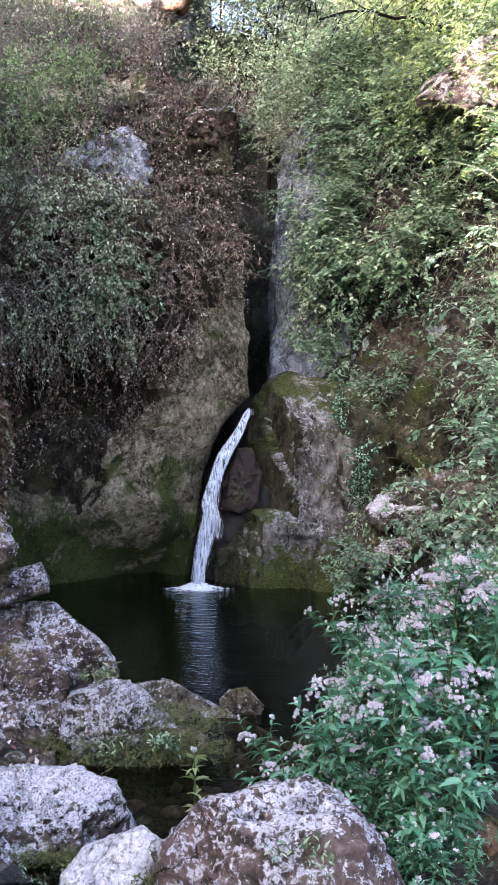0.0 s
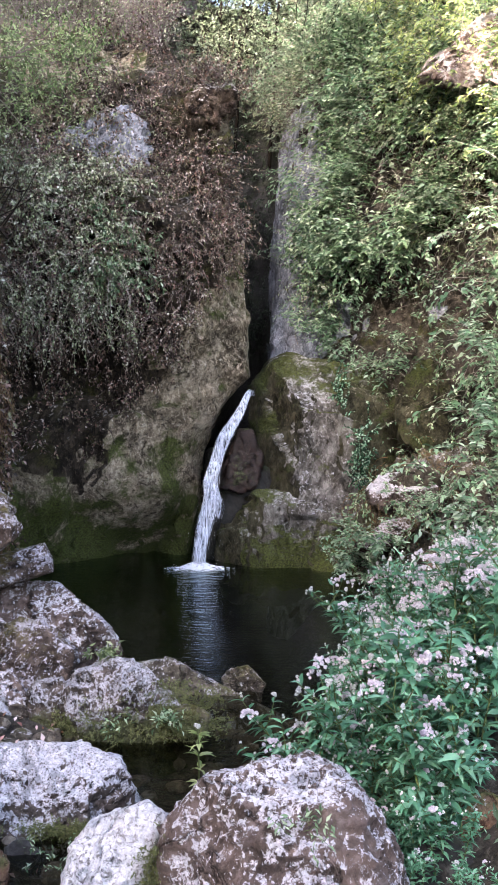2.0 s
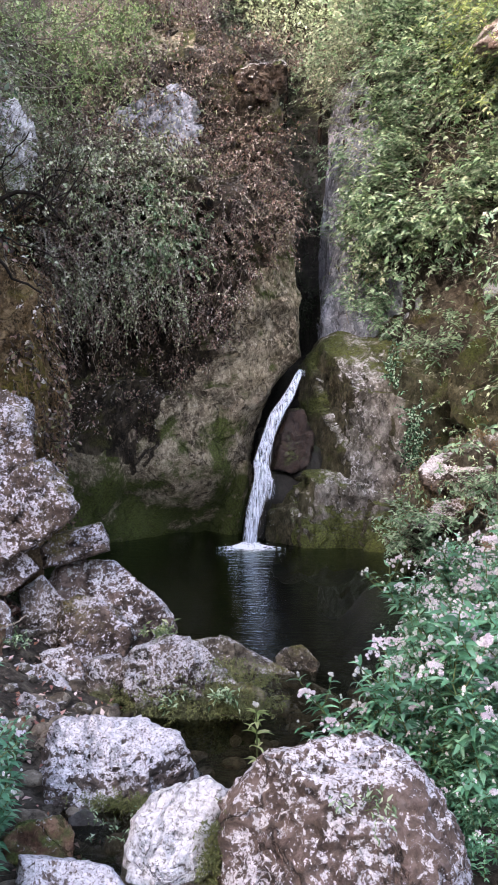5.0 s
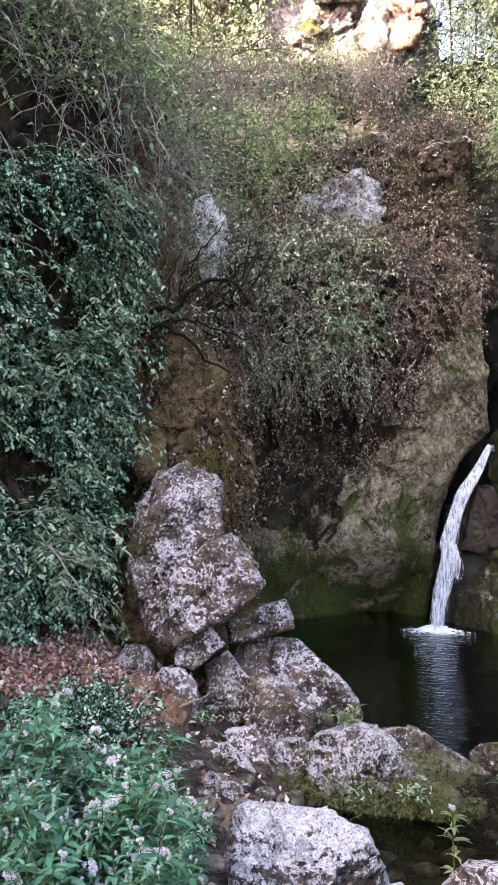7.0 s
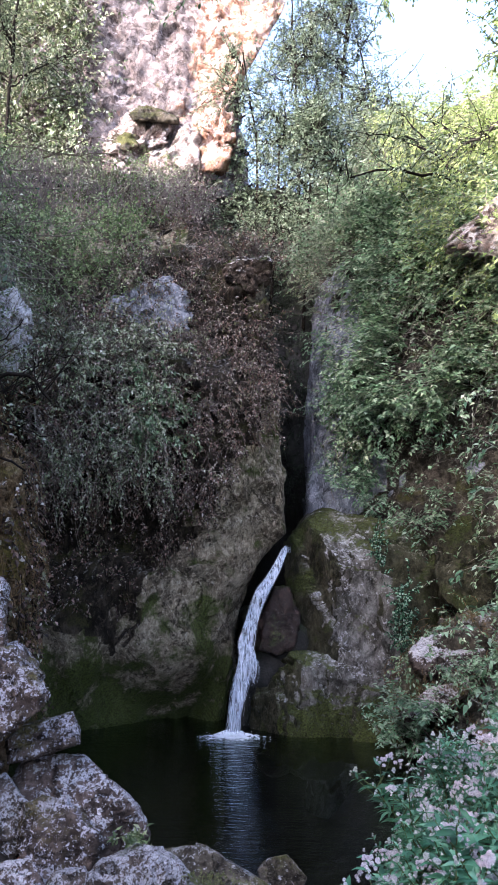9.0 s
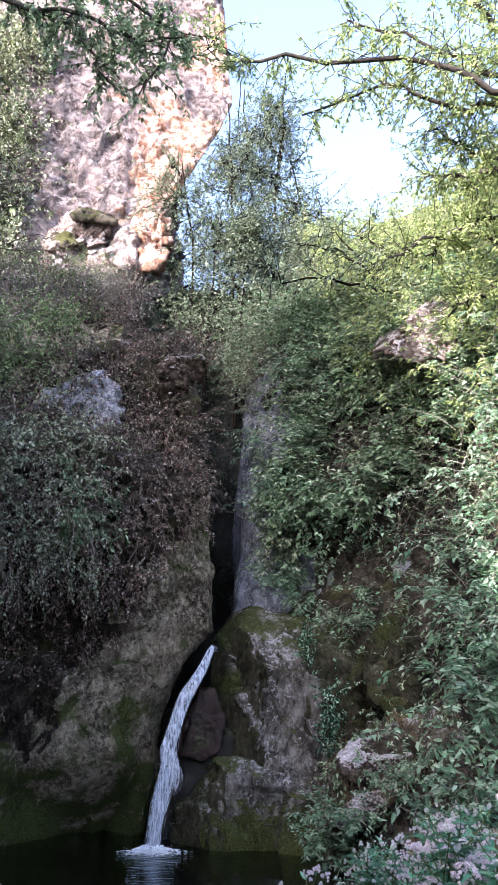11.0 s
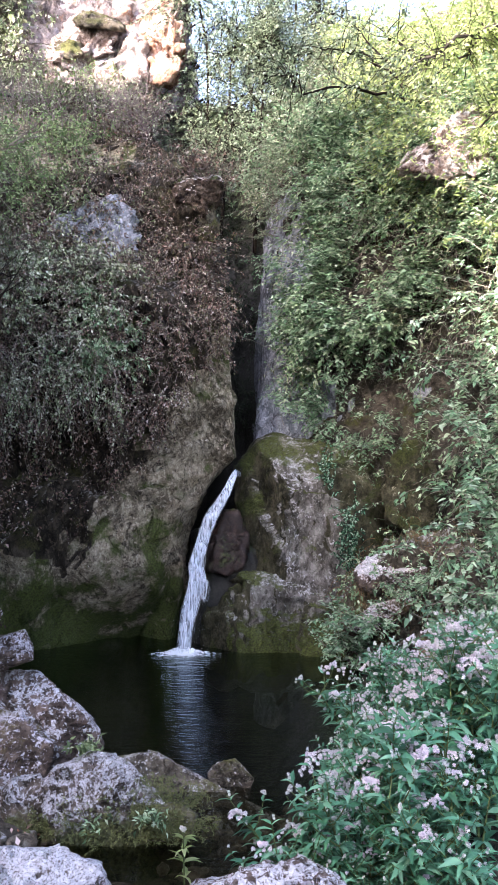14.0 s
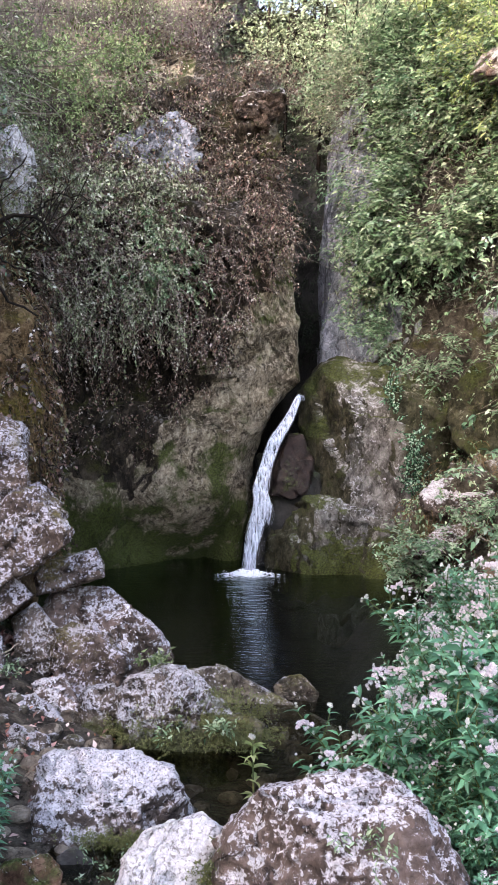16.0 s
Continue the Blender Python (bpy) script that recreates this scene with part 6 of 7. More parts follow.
tree(150, "tree", "leafy tree whose limbs reach over the gorge from the bank", [(4.3, 4.9, 1.8), (4.1, 5.0, 3.5), (3.5, 5.2, 5.2), (2.9, 5.4, 6.1)],
     [[(2.9, 5.4, 6.1), (2.3, 5.52, 6.36), (1.83, 5.69, 6.75), (0.92, 5.9, 6.94), (0.16, 6.18, 7.23), (-0.15, 6.0, 7.1)], [(2.9, 5.4, 6.1), (2.4, 5.9, 6.5), (1.96, 6.17, 6.76), (1.52, 6.3, 7.03), (0.77, 6.43, 6.76)],
      [(3.6, 5.2, 5.0), (2.7, 6.43, 5.77), (1.9, 6.7, 5.4)], [(2.9, 5.4, 6.1), (2.4, 5.6, 7.2), (1.9, 5.8, 8.0)], [(3.4, 5.3, 5.4), (3.2, 6.6, 6.4), (2.9, 7.5, 7.0)], [(2.9, 5.4, 6.1), (2.45, 6.0, 5.9), (1.95, 6.4, 6.15)], [(3.4, 5.3, 5.4), (2.7, 6.2, 5.1), (2.15, 6.7, 4.8)], [(3.0, 5.4, 6.0), (2.5, 5.7, 6.6), (2.0, 6.0, 7.2), (1.2, 6.2, 7.7)], [(3.4, 5.3, 5.4), (2.9, 6.1, 5.9), (2.35, 6.3, 6.4), (1.95, 6.4, 6.6)], [(3.4, 5.3, 5.4), (2.8, 6.2, 5.3), (2.1, 6.4, 5.5), (1.6, 6.5, 5.3)]], 95, 0.5, LEAF_BRIGHT, per=30, size=0.044, radius=0.13, limb_r=0.036, bark=BACKLIT_BARK)
tree(151, "tree", "dark-leaved branch hanging before the high cliff", [(-4.6, 5.6, 4.2), (-3.8, 5.8, 6.4), (-2.5, 5.9, 7.6)], [[(-2.5, 5.9, 7.6), (-1.2, 6.0, 7.7), (-0.5, 5.95, 7.2), (-0.75, 5.93, 6.5)], [(-2.5, 5.9, 7.6), (-1.6, 6.0, 7.4), (-1.2, 5.95, 6.95), (-1.0, 5.9, 6.6)], [(-2.5, 5.9, 7.6), (-1.3, 5.95, 7.35), (-0.7, 5.9, 7.1), (-0.25, 5.9, 7.15)]], 60, 0.42, LEAF_GREEN, per=32, size=0.05, radius=0.09, limb_r=0.026, bark=BACKLIT_BARK)
tree(152, "tree", "slender tree leaning out over the cleft", [(3.0, 9.4, 5.4), (2.5, 9.2, 6.0), (2.0, 9.05, 6.3)], [[(2.0, 9.05, 6.3), (1.55, 9.0, 6.37), (1.1, 9.0, 6.40), (0.75, 9.0, 6.38), (0.66, 9.0, 6.52), (0.60, 9.0, 6.62)], [(2.5, 9.2, 6.0), (1.9, 9.3, 6.9), (1.3, 9.3, 7.5)], [(2.3, 9.1, 6.1), (1.6, 9.2, 6.9), (1.0, 9.2, 7.0)], [(2.5, 9.2, 6.0), (2.2, 8.8, 6.6), (1.7, 8.6, 6.8)]], 42, 0.6, LEAF_RIM, per=18, size=0.06, radius=0.045, limb_r=0.02, bark=DARK_BARK)
RIM = [(-0.55, 12.6, 6.3, 4.3), (0.2, 13.4, 6.4, 6.2), (0.95, 13.2, 6.4, 6.6), (0.6, 14.5, 6.5, 7.4), (1.6, 13.4, 6.4, 6.0), (1.3, 12.6, 6.2, 3.6), (-0.2, 12.2, 6.0, 3.4), (0.9, 12.0, 6.0, 3.2), (1.9, 12.4, 6.2, 3.0), (0.3, 11.9, 5.8, 3.0), (0.5, 19.0, 8.0, 10.5), (3.4, 13.2, 6.4, 2.6), (4.8, 11.2, 7.4, 4.0), (5.6, 9.2, 6.0, 6.0), (-4.8, 12.4, 8.6, 5.5), (-6.4, 11.5, 8.4, 6.0), (-5.6, 9.2, 7.5, 5.0)]
for k, (x, y, z, h) in enumerate(RIM):
    rng = np.random.RandomState(160 + k)
    top = np.array([x + rng.normal(0, 0.3), y, z + h])
    limbs = []
    for q in range(10):
        f = rng.uniform(0.2, 0.97)
        s = np.array([x, y, z]) * (1 - f) + top * f
        o = unit(rng.normal(0, 1, 3) * (1, 1, 0.2) + np.array([0, 0, 0.6]))
        ln_ = (1.25 - f) * h * 0.24
        limbs.append([s, s + o * ln_ * 0.5 + np.array([0, 0, 0.08]), s + o * ln_])
    tree(170 + k, "tree", "slim light-leaved tree on the gorge rim", [(x, y, z - 0.5), (x + 0.1, y, z + h * 0.5), tuple(top)], limbs, 25, 0.8, LEAF_RIM, per=24, size=0.055, radius=0.032, limb_r=0.014, bark=DARK_BARK)

# arched dead branch
rng = np.random.RandomState(190)
arch = thing("dead_branch", "dark arched leafless branch leaning out from the cliff", "branch", at=(-2.45, 5.1, 2.5))
base = np.array(arch.location)
for line, r in (([(-2.45, 5.1, 2.5), (-2.24, 4.9, 2.60), (-2.13, 4.85, 2.65), (-2.01, 4.85, 2.645), (-1.89, 4.85, 2.77), (-1.76, 4.85, 2.82), (-1.61, 4.85, 2.785), (-1.50, 4.9, 2.64)], 0.027), ([(-2.45, 5.1, 2.5), (-2.26, 4.87, 2.50), (-2.10, 4.85, 2.535), (-1.95, 4.85, 2.445), (-1.78, 4.88, 2.29), (-1.68, 4.95, 2.22)], 0.02),
                ([(-2.01, 4.85, 2.645), (-1.97, 4.86, 2.85), (-1.86, 4.88, 3.02), (-1.70, 4.9, 3.2)], 0.011), ([(-2.08, 4.85, 2.65), (-2.04, 4.86, 2.9), (-1.95, 4.88, 3.12)], 0.008), ([(-1.66, 4.85, 2.80), (-1.5, 4.88, 2.95), (-1.3, 4.9, 2.93)], 0.008), ([(-2.2, 4.88, 2.55), (-1.95, 4.85, 2.58), (-1.75, 4.85, 2.50), (-1.5, 4.86, 2.42)], 0.010)):
    v, f = tubes([spline(line, 18) + np.vstack([np.zeros((1, 3)), rng.normal(0, 0.009, (17, 3))]) - base], r, r * 0.3, 7)
    part("branch", make_mesh("branch", v, f, DARK_BARK, True), arch)
for k in range(16):
    p = np.array([-2.1 + 0.6 * rng.rand(), 4.85, 2.66 + 0.14 * rng.rand()])
    q = p + np.array([rng.normal(0.12, 0.14), rng.normal(0, 0.1), rng.uniform(0.12, 0.4)])
    v, f = tubes([spline([p, (p + q) / 2 + rng.normal(0, 0.03, 3), q], 8) - base], 0.005, 0.0015, 5)
    part("twig", make_mesh("twig", v, f, DARK_BARK, True), arch)
# reaching bare branches on the upper left
for k, (p0, p1) in enumerate([((-3.6, 6.8, 5.0), (-1.9, 7.4, 5.9)), ((-3.4, 6.9, 4.6), (-1.8, 7.5, 5.0)), ((-3.2, 5.2, 4.3), (-2.0, 5.8, 4.0)), ((-3.6, 6.6, 5.6), (-2.2, 7.6, 6.6))]):
    rng = np.random.RandomState(195 + k)
    a, b = np.array(p0), np.array(p1)
    n = 12
    base = a + (b - a) * rng.uniform(0, 0.8, (n, 1))
    shrub("bare_branch", "leafless grey branch with fine twigs reaching from the slope", "branch", "bare branches", rng, np.vstack([a[None], base]), np.vstack([(b - a)[None], (b - a) + rng.normal(0, 0.8, (n, 3))]), np.concatenate([[2.0], rng.uniform(0.4, 0.9, n)]), LEAF_GREY, BARK if k != 2 else PALE_TWIG,
          droop=0.02, wander=0.16, per=6, size=0.035, twig_r=0.009, seg=9)

# ---------------------------------------------------------------- flowering plants
def petal_ball(rng, centre, radius, n):
    """A fluffy floret: thin petals all round."""
    d = unit(rng.normal(0, 1, (n, 3)) + np.array([0, 0, 0.5]))
    s = unit(np.cross(d, rng.normal(0, 1, (n, 3)))) * radius * 0.075
    r = radius * rng.uniform(0.88, 1.06, (n, 1))
    v = np.stack([centre + d * r * 0.15 - s, centre + d * r * 0.15 + s, centre + d * r + s * 0.6, centre + d * r - s * 0.6], 1).reshape(-1, 3)
    return v, np.arange(n)[:, None] * 4 + np.array([0, 1, 2, 3])


def head_mesh(seed, lumps, spread, radius, petals, mat, name):
    rng = np.random.RandomState(seed)
    bits = []
    for _ in range(lumps):
        xy = rng.normal(0, spread, 2)
        bits.append(petal_ball(rng, np.array([xy[0], xy[1], -0.6 * np.hypot(*xy) + rng.uniform(-0.006, 0.01)]), radius * rng.uniform(0.7, 1.2), petals))
    v, f = joined(bits)
    return make_mesh(name, v, f, mat)


HEADS = [head_mesh(200 + k, 15 + 2 * k, 0.021 + 0.003 * k, 0.0098, 110, PETAL, "flower_head") for k in range(4)]
BUDS = [head_mesh(210 + k, 1 + k, 0.011, 0.0102, 120, BUD, "bud") for k in range(3)]


def lance_leaves(rng, base, d, up, L, slim=0.3):
    """Pointed, arched leaves with a fold: eight points, six triangles."""
    side = unit(np.cross(d, up))
    nor = np.cross(side, d)
    rows = []
    for t, w, sag in ((0.0, 0.03, 0.0), (0.3, 0.5, 0.03), (0.65, 0.38, -0.06), (1.0, 0.0, -0.28)):
        c = base + d * L * t + nor * L * sag
        if w:
            rows += [c - side * L * slim * w + nor * L * 0.05, c, c + side * L * slim * w + nor * L * 0.05]
        else:
            rows += [c]
    v = np.stack(rows, 1)
    n = v.shape[1]
    q = np.arange(len(base))[:, None] * n
    f = [q + np.array(x) for x in ((0, 1, 4), (0, 4, 3), (1, 2, 5), (1, 5, 4), (3, 4, 7), (3, 7, 6), (4, 5, 8), (4, 8, 7), (6, 7, 9), (7, 8, 9))]
    return v.reshape(-1, 3), np.concatenate(f)


def flower_plant(seed, height, label, heads, buds, leaf=0.1, group="flowering plants", name="flowering_plant", lean=0.12, branching=0.75, leaf_mat=LEAF_FLOWER):
    rng = np.random.RandomState(seed)
    ob = thing(name, label, "flower", group)
    bend = rng.normal(0, lean, 2) * height
    main = np.array([(0, 0, 0), (bend[0] * 0.2, bend[1] * 0.2, height * 0.4), (bend[0] * 0.6, bend[1] * 0.6, height * 0.75), (bend[0], bend[1], height)])
    line = spline(main, 14)
    v, f = tubes([line], 0.005, 0.0025, 5)
    stem = part("stem", make_mesh("stem", v, f, GREEN_STEM, True), ob)
    ends, base, dirs = [line[-1]], [], []
    spin = rng.uniform(0, 6.28)
    side_lines = []
    for h in np.arange(0.12, 0.99, 0.052 / max(height, 0.3)):
        p = line[min(int(h * 13), 12)] * (1 - (h * 13) % 1) + line[min(int(h * 13) + 1, 13)] * ((h * 13) % 1)
        spin += 1.57 + rng.normal(0, 0.2)
        for o in (0, 3.14):
            a = spin + o
            out = np.array([math.cos(a), math.sin(a), rng.uniform(0.05, 0.6)])
            for dd in (0, 0.6, -0.6):          # leaves in threes
                c, s = math.cos(dd), math.sin(dd)
                base.append(p)
                dirs.append(np.array([out[0] * c - out[1] * s, out[0] * s + out[1] * c, out[2] - 0.1 * abs(dd)]) * (1 if dd == 0 else 0.8))
            if h > 0.5 and rng.rand() < branching:
                ln_ = rng.uniform(0.08, 0.2)
                q = p + np.array([math.cos(a + 0.5), math.sin(a + 0.5), 1.2]) * ln_ * 0.7
                side_lines.append(spline([p, (p + q) / 2 + np.array([0, 0, -0.01]), q], 6))
                ends.append(q)
                for u in (0.5, 0.8):
                    for w in (-1, 1):
                        base.append(p + (q - p) * u)
                        dirs.append(np.array([math.cos(a + w), math.sin(a + w), 0.35]) * 0.6)
    if side_lines:
        v, f = tubes(side_lines, 0.003, 0.0016, 4)
        part("branching", make_mesh("branching", v, f, GREEN_STEM, True), ob)
    base, dirs = np.array(base), np.array(dirs)
    L = leaf * np.linalg.norm(dirs, axis=1, keepdims=True) * rng.uniform(0.75, 1.15, (len(dirs), 1))
    d = unit(dirs + rng.normal(0, 0.16, dirs.shape))
    v, f = lance_leaves(rng, base, d, np.tile([0, 0, 1.0], (len(d), 1)) + rng.normal(0, 0.2, d.shape), L)
    tagged(part("foliage", make_mesh("foliage", v, f, leaf_mat, True), ob), kind="stuff")
    rng.shuffle(ends)
    for k, p in enumerate(ends):
        if k < heads:
            h = part("flower_head", HEADS[rng.randint(4)], stem)
        elif k < heads + buds:
            h = part("bud", BUDS[rng.randint(3)], stem)
        else:
            continue
        h.location = p + np.array([0, 0, 0.008])
        h.rotation_euler = (rng.normal(0, 0.3), rng.normal(0, 0.3), rng.uniform(0, 6.28))
    return ob


MASTERS = [flower_plant(220 + k, h, "leafy plant with lilac fluffy flower heads on the bank", a, b) for k, (h, a, b) in enumerate([(0.62, 2, 7), (0.72, 3, 8), (0.55, 1, 7), (0.8, 2, 10), (0.66, 1, 9), (0.5, 1, 6), (0.6, 0, 4)])]
for m in MASTERS:
    m.location = (0, -6, 0)


def shore(y):
    return float(np.interp(y, [2.70, 2.78, 2.98, 3.08, 4.0, 5.8], [0.46, 0.12, 0.15, 0.30, 0.47, 0.85]))


def plant_patch(seed, spots, low, high, kinds):
    rng = np.random.RandomState(seed)
    for k, (x, y) in enumerate(spots):
        s = rng.uniform(low, high)
        if x > 0:
            s *= min(1.0, 0.6 + 2.0 * (x - shore(y))) * float(np.interp(y, [3.0, 3.6, 5.0], [1.0, 0.84, 0.54]))          # shorter at the water's edge
        copy_thing(MASTERS[kinds[rng.randint(len(kinds))]], Matrix.Translation((x, y, ground_z(x, y) - 0.02)) @ Euler((rng.normal(0, 0.12), rng.normal(0, 0.12), rng.uniform(0, 6.28))).to_matrix().to_4x4() @ Matrix.Scale(s, 4))


def patch_spots(seed, n, inside, x0, x1, y0, y1, gap):
    rng = np.random.RandomState(seed)
    out = []
    for _ in range(6000):
        x, y = rng.uniform(x0, x1), rng.uniform(y0, y1)
        if inside(x, y) and all((x - a) ** 2 + (y - b) ** 2 > gap * gap for a, b in out):
            out.append((x, y))
            if len(out) == n:
                break
    return out


plant_patch(300, patch_spots(301, 150, lambda x, y: shore(y) < x < np.interp(y, [2.5, 2.8, 3.4, 4.4, 5.8], [0.62, 0.8, 1.2, 1.36, 1.36]), 0.1, 1.6, 2.5, 5.8, 0.095), 0.8, 1.12, (0, 1, 2, 3, 4, 5))
plant_patch(302, patch_spots(303, 95, lambda x, y: x < -0.88 - 0.3 * (y - 2.0), -1.8, -0.85, 1.75, 2.75, 0.08), 0.6, 0.85, (6, 6, 2, 6, 5))
plant_patch(304, patch_spots(305, 26, lambda x, y: x > 0.46, 0.46, 0.72, 2.55, 2.8, 0.06), 0.6, 0.8, (2, 4, 5, 6, 6))
plant_patch(306, patch_spots(307, 20, lambda x, y: True, 0.12, 0.42, 2.78, 3.02, 0.055), 0.72, 0.92, (0, 2, 5, 6, 6))
plant_patch(308, patch_spots(309, 26, lambda x, y: True, 0.44, 0.66, 2.40, 2.56, 0.045), 0.34, 0.5, (5, 6, 6, 2))
plant_patch(316, patch_spots(317, 9, lambda x, y: True, 0.62, 0.85, 2.16, 2.3, 0.05), 0.22, 0.3, (2, 5))
for m in MASTERS:
    for o in (*m.children_recursive, m):
        bpy.data.objects.remove(o)

sprig = flower_plant(240, 0.40, "single flowering sprig standing in the stream", 0, 1, leaf=0.06, group="sprigs", name="sprig", lean=0.02, branching=0.0, leaf_mat=LEAF_BRIGHT)
sprig.location = (-0.19, 2.9, -0.02)


# ---------------------------------------------------------------- small growth, stones and litter
def low_plants(seed, x, y, z, n, spread, label, mat=LEAF_GREEN, size=0.03, length=0.08, name="low_plant"):
    rng = np.random.RandomState(seed)
    b = np.array([x, y, z]) + rng.normal(0, 1, (n, 3)) * np.array([spread, spread, spread * 0.25])
    shrub(name, label, "plant", "small plants", rng, b, rng.normal(0, 0.6, (n, 3)) + np.array([0, -0.2, 1]), length * rng.uniform(0.6, 1.3, n), mat, GREEN_STEM, per=7, size=size, slim=0.35, twig_r=0.0015, seg=4)


low_plants(310, -0.42, 3.62, 0.12, 9, 0.035, "small green herbs growing on a mossy boulder")
low_plants(311, -0.60, 3.66, 0.08, 7, 0.025, "tuft of green herbs on a boulder's flank")
low_plants(312, -0.78, 4.3, 0.12, 18, 0.05, "green sprout between two boulders")
low_plants(313, -0.62, 2.66, 0.02, 26, 0.07, "bright moss-like weed at a boulder's foot", size=0.018, length=0.035)
low_plants(314, -1.5, 4.0, 0.25, 12, 0.04, "small leafy herb between the stones")
low_plants(315, 0.16, 2.2, 0.35, 10, 0.03, "small herb rooted on the brown boulder")
low_plants(316, 0.92, 2.56, 0.06, 60, 0.07, "grassy tuft under the flowers", size=0.07, length=0.12)


def dense_mound(seed, centre, spread, n, mat, label, size=0.024):
    rng = np.random.RandomState(seed)
    b = np.array(centre) + rng.normal(0, 1, (n, 3)) * np.array(spread)
    b[:, 2] = np.maximum(b[:, 2], ground_height(b[:, 0], b[:, 1]))
    shrub("ground_ivy", label, "ivy", "ground ivy", rng, b, rng.normal(0, 0.7, (n, 3)) + np.array([0, -0.3, 0.6]), 0.12 * rng.uniform(0.6, 1.3, n), mat, DARK_BARK, per=16, size=size, slim=0.7, seg=4, fine=True, face=(0, -0.4, 0.9))


dense_mound(320, (-1.89, 3.5, 0.36), (0.10, 0.09, 0.06), 330, LEAF_IVY, "mound of small ivy leaves above the stream")
dense_mound(321, (-1.94, 3.3, 0.38), (0.13, 0.1, 0.05), 200, LEAF_IVY, "ivy spreading over the bank")
dense_mound(322, (0.95, 8.1, 1.85), (0.05, 0.03, 0.10), 45, LEAF_IVY, "ivy strand trailing down the limestone block")
dense_mound(323, (1.14, 7.98, 1.05), (0.05, 0.04, 0.26), 130, LEAF_IVY, "ivy hanging in a strip down the rock")


def scatter_leaves(seed, n, x0, x1, y0, y1, label, mat=LITTER, size=0.05, keep=None):
    rng = np.random.RandomState(seed)
    x, y = rng.uniform(x0, x1, n), rng.uniform(y0, y1, n)
    if keep is not None:
        k = keep(x, y)
        x, y = x[k], y[k]
    p = np.stack([x, y, ground_height(x, y) + rng.uniform(0.004, 0.02, len(x))], -1)
    line = np.stack([p, p + rng.normal(0, 0.01, p.shape)], 1)
    v, f = leaves(rng, line, 1, size, 0.6, 0.0, (0, 0, 2.0))
    tagged(new("leaf_litter", make_mesh("leaf_litter", v, f, mat)), label, "leaves", kind="stuff")


scatter_leaves(330, 26000, -3.0, -1.7, 3.4, 5.4, "reddish fallen leaves covering the bank", size=0.034, keep=lambda x, y: ground_height(x, y) > 0.15)
scatter_leaves(331, 900, -1.8, -0.7, 2.2, 4.6, "brown fallen leaves among the stones", size=0.035, keep=lambda x, y: ground_height(x, y) > -0.1)


def pebbles(seed, n, x0, x1, y0, y1, lo, hi, mat, label):
    rng = np.random.RandomState(seed)
    d, f = SPHERES[2]
    bits = []
    for _ in range(n):
        x, y, r = rng.uniform(x0, x1), rng.uniform(y0, y1), rng.uniform(lo, hi)
        w = d * (1 + 0.18 * fbm(d, 0.8, 2, rng.randint(90)))[:, None] * r * np.array([1, rng.uniform(0.6, 1), rng.uniform(0.35, 0.7)])
        bits.append((turned(w, 0, 0, rng.uniform(0, 360)) + np.array([x, y, ground_z(x, y) + r * 0.15]), f))
    v, f = joined(bits)
    tagged(new("pebbles", make_mesh("pebbles", v, f, mat, True)), label, "stones", kind="stuff")


pebbles(340, 520, -1.3, 0.5, 1.6, 4.9, 0.02, 0.07, PEBBLE, "brown pebbles on the shallow stream bed")
pebbles(341, 70, -1.7, -0.8, 3.0, 4.6, 0.02, 0.06, STREAM_STONE, "loose brown stones between the boulders")


def moss_cushion(seed, x, y, z, n, spread, label):
    """Short bright shoots packed into a cushion."""
    rng = np.random.RandomState(seed)
    b = np.array([x, y, z]) + rng.normal(0, 1, (n, 3)) * np.array(spread)
    shrub("moss", label, "moss", "moss cushions", rng, b, rng.normal(0, 0.6, (n, 3)) + np.array([0, -0.6, 0.6]), 0.022 * rng.uniform(0.6, 1.3, n), LEAF_MOSS, GREEN_STEM, per=8, size=0.012, slim=0.35, twig_r=0.001, seg=3)


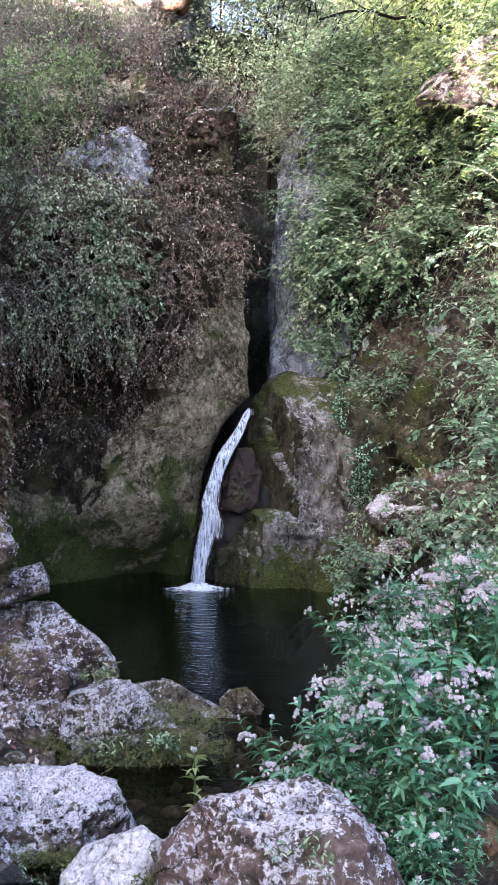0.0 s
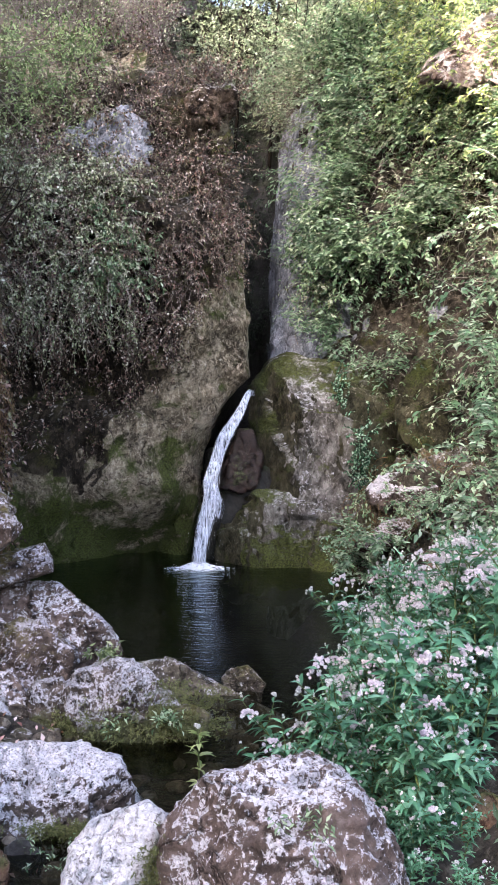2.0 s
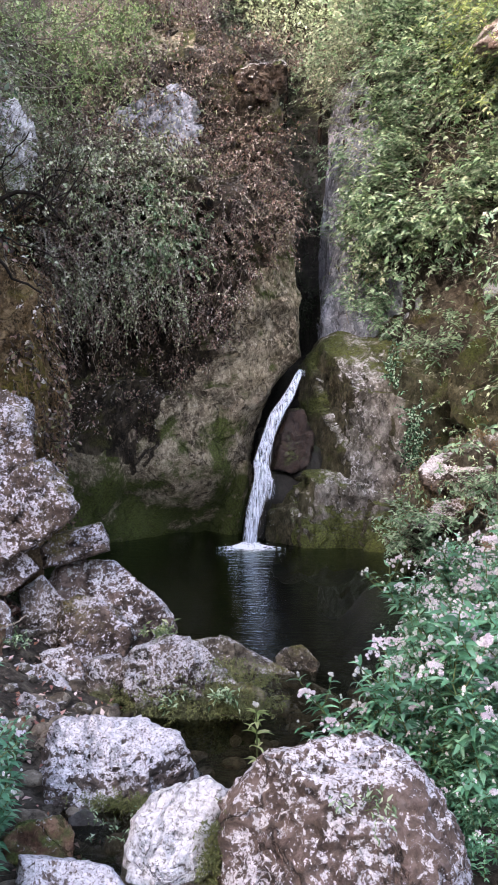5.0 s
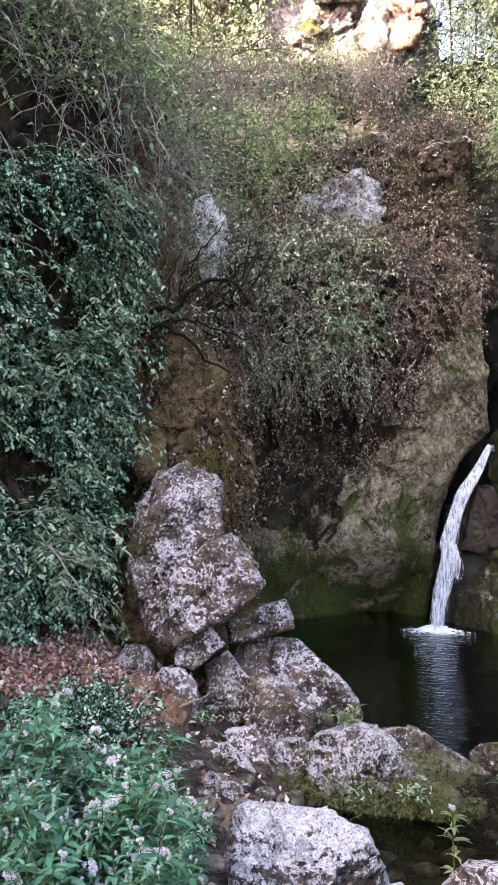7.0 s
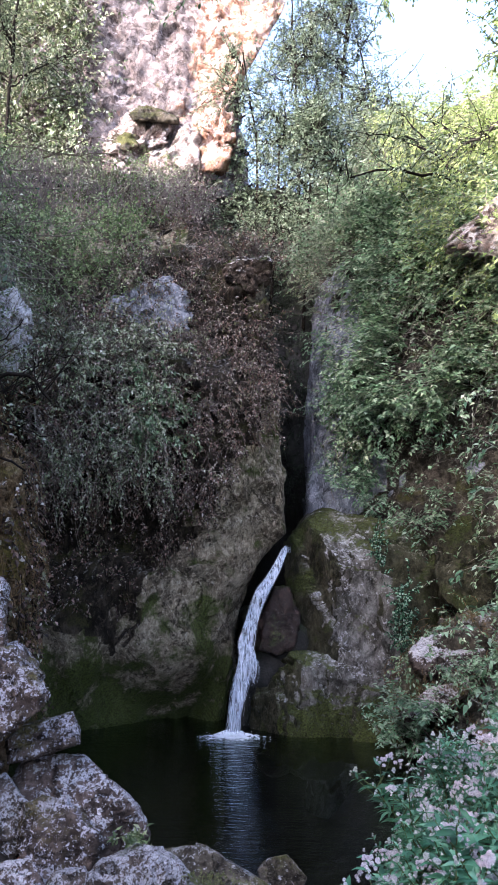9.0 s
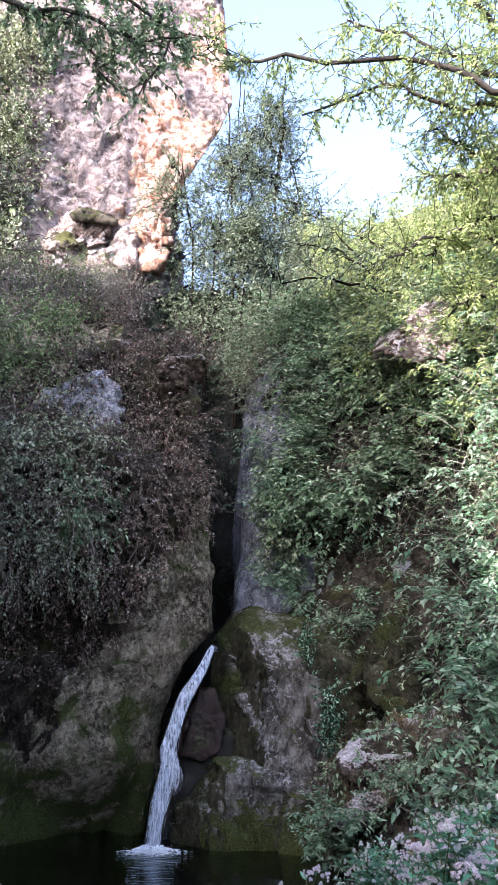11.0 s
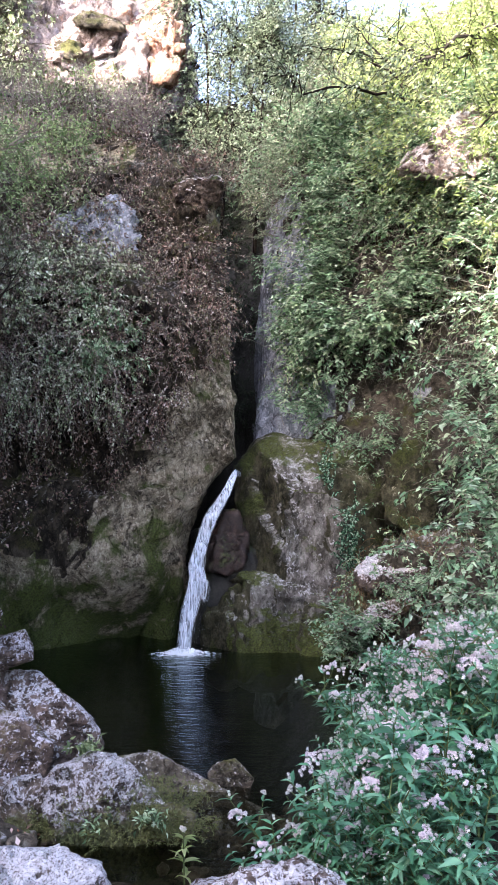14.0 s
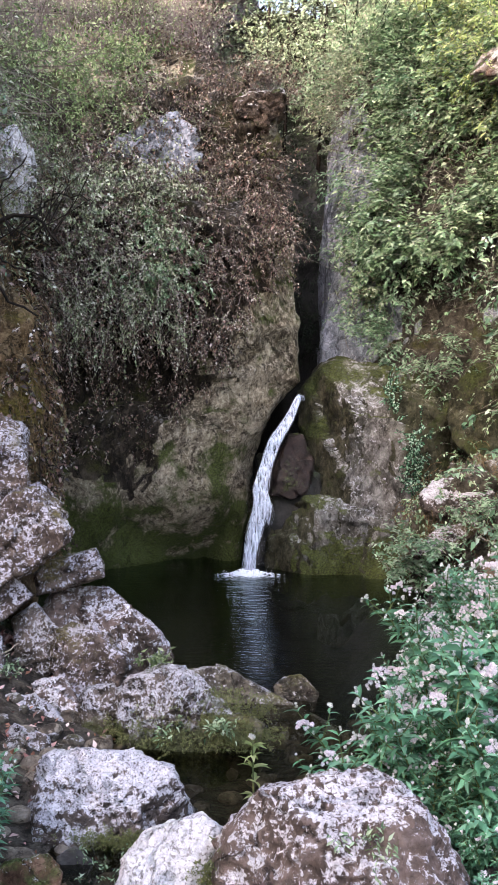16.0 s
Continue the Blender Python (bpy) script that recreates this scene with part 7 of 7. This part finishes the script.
moss_cushion(350, -0.285, 2.40, 0.07, 420, (0.03, 0.02, 0.06), "dark green moss on the pale boulder's shaded flank")
moss_cushion(351, -0.66, 2.83, 0.02, 420, (0.12, 0.015, 0.02), "green moss along the foot of the white boulder")
moss_cushion(352, -0.30, 3.68, 0.05, 260, (0.07, 0.02, 0.025), "moss on the low stone at the boulder's foot")
skirt = next(o for o in bpy.data.objects if o.get("label", "").startswith("mossy stone shelf"))
skirt_v = np.array([(skirt.matrix_basis @ w.co)[:] for w in skirt.data.vertices])
skirt_n = np.array([w.normal[:] for w in skirt.data.vertices])
cover(skirt_v, skirt_n, (skirt_v[:, 2] > 0.015) & (skirt_n[:, 1] < 0.5), 26, 0.07, 353, 110, 0.016, name="moss", label="olive moss cushion on the stone shelf", category="moss", group="moss cushions", leaf_mat=LEAF_MOSS, twig_mat=GREEN_STEM, per=7, size=0.011, slim=0.35, twig_r=0.001, seg=3)
low_plants(317, -0.36, 3.66, 0.10, 8, 0.03, "pale green herbs rooted in the moss")
low_plants(318, -0.78, 4.42, 0.16, 22, 0.045, "yellow-green ferny leaves under the large boulder", mat=LEAF_LIGHT, size=0.04, length=0.1)

# loose sticks and a bare root over the bank
for name, label, lines in (
        ("stick", "dry pale stick lying across the stones", [([(-1.61, 3.9, 0.335), (-1.53, 3.89, 0.375), (-1.43, 3.9, 0.425)], 0.007)]),
        ("bare_root", "bare pale root bending down the bank beside the ivy", [([(-2.45, 3.95, 1.18), (-2.30, 3.88, 1.09), (-2.22, 3.86, 0.98), (-2.12, 3.84, 0.90), (-2.09, 3.84, 0.80), (-2.16, 3.88, 0.68), (-2.2, 3.95, 0.52)], 0.006),
                                                                          ([(-2.30, 3.88, 1.09), (-2.12, 3.86, 1.06), (-1.94, 3.9, 1.02)], 0.004), ([(-2.09, 3.84, 0.80), (-2.01, 3.86, 0.74), (-1.92, 3.9, 0.72)], 0.004), ([(-2.22, 3.86, 0.98), (-2.24, 3.85, 0.86), (-2.20, 3.87, 0.76)], 0.0035), ([(-2.42, 3.9, 1.12), (-2.2, 3.86, 1.10), (-2.0, 3.88, 1.09)], 0.0035), ([(-2.12, 3.84, 0.90), (-2.0, 3.86, 0.88), (-1.93, 3.9, 0.83)], 0.003)])):
    rng = np.random.RandomState(360 + len(lines))
    twig = thing(name, label, "branch", at=lines[0][0][0])
    for line, r in lines:
        v, f = tubes([spline(line, 16) + np.vstack([np.zeros((1, 3)), rng.normal(0, 0.005, (15, 3))]) - np.array(lines[0][0][0])], r, r * 0.4, 7)
        part("shoot", make_mesh("shoot", v, f, PALE_TWIG, True), twig)
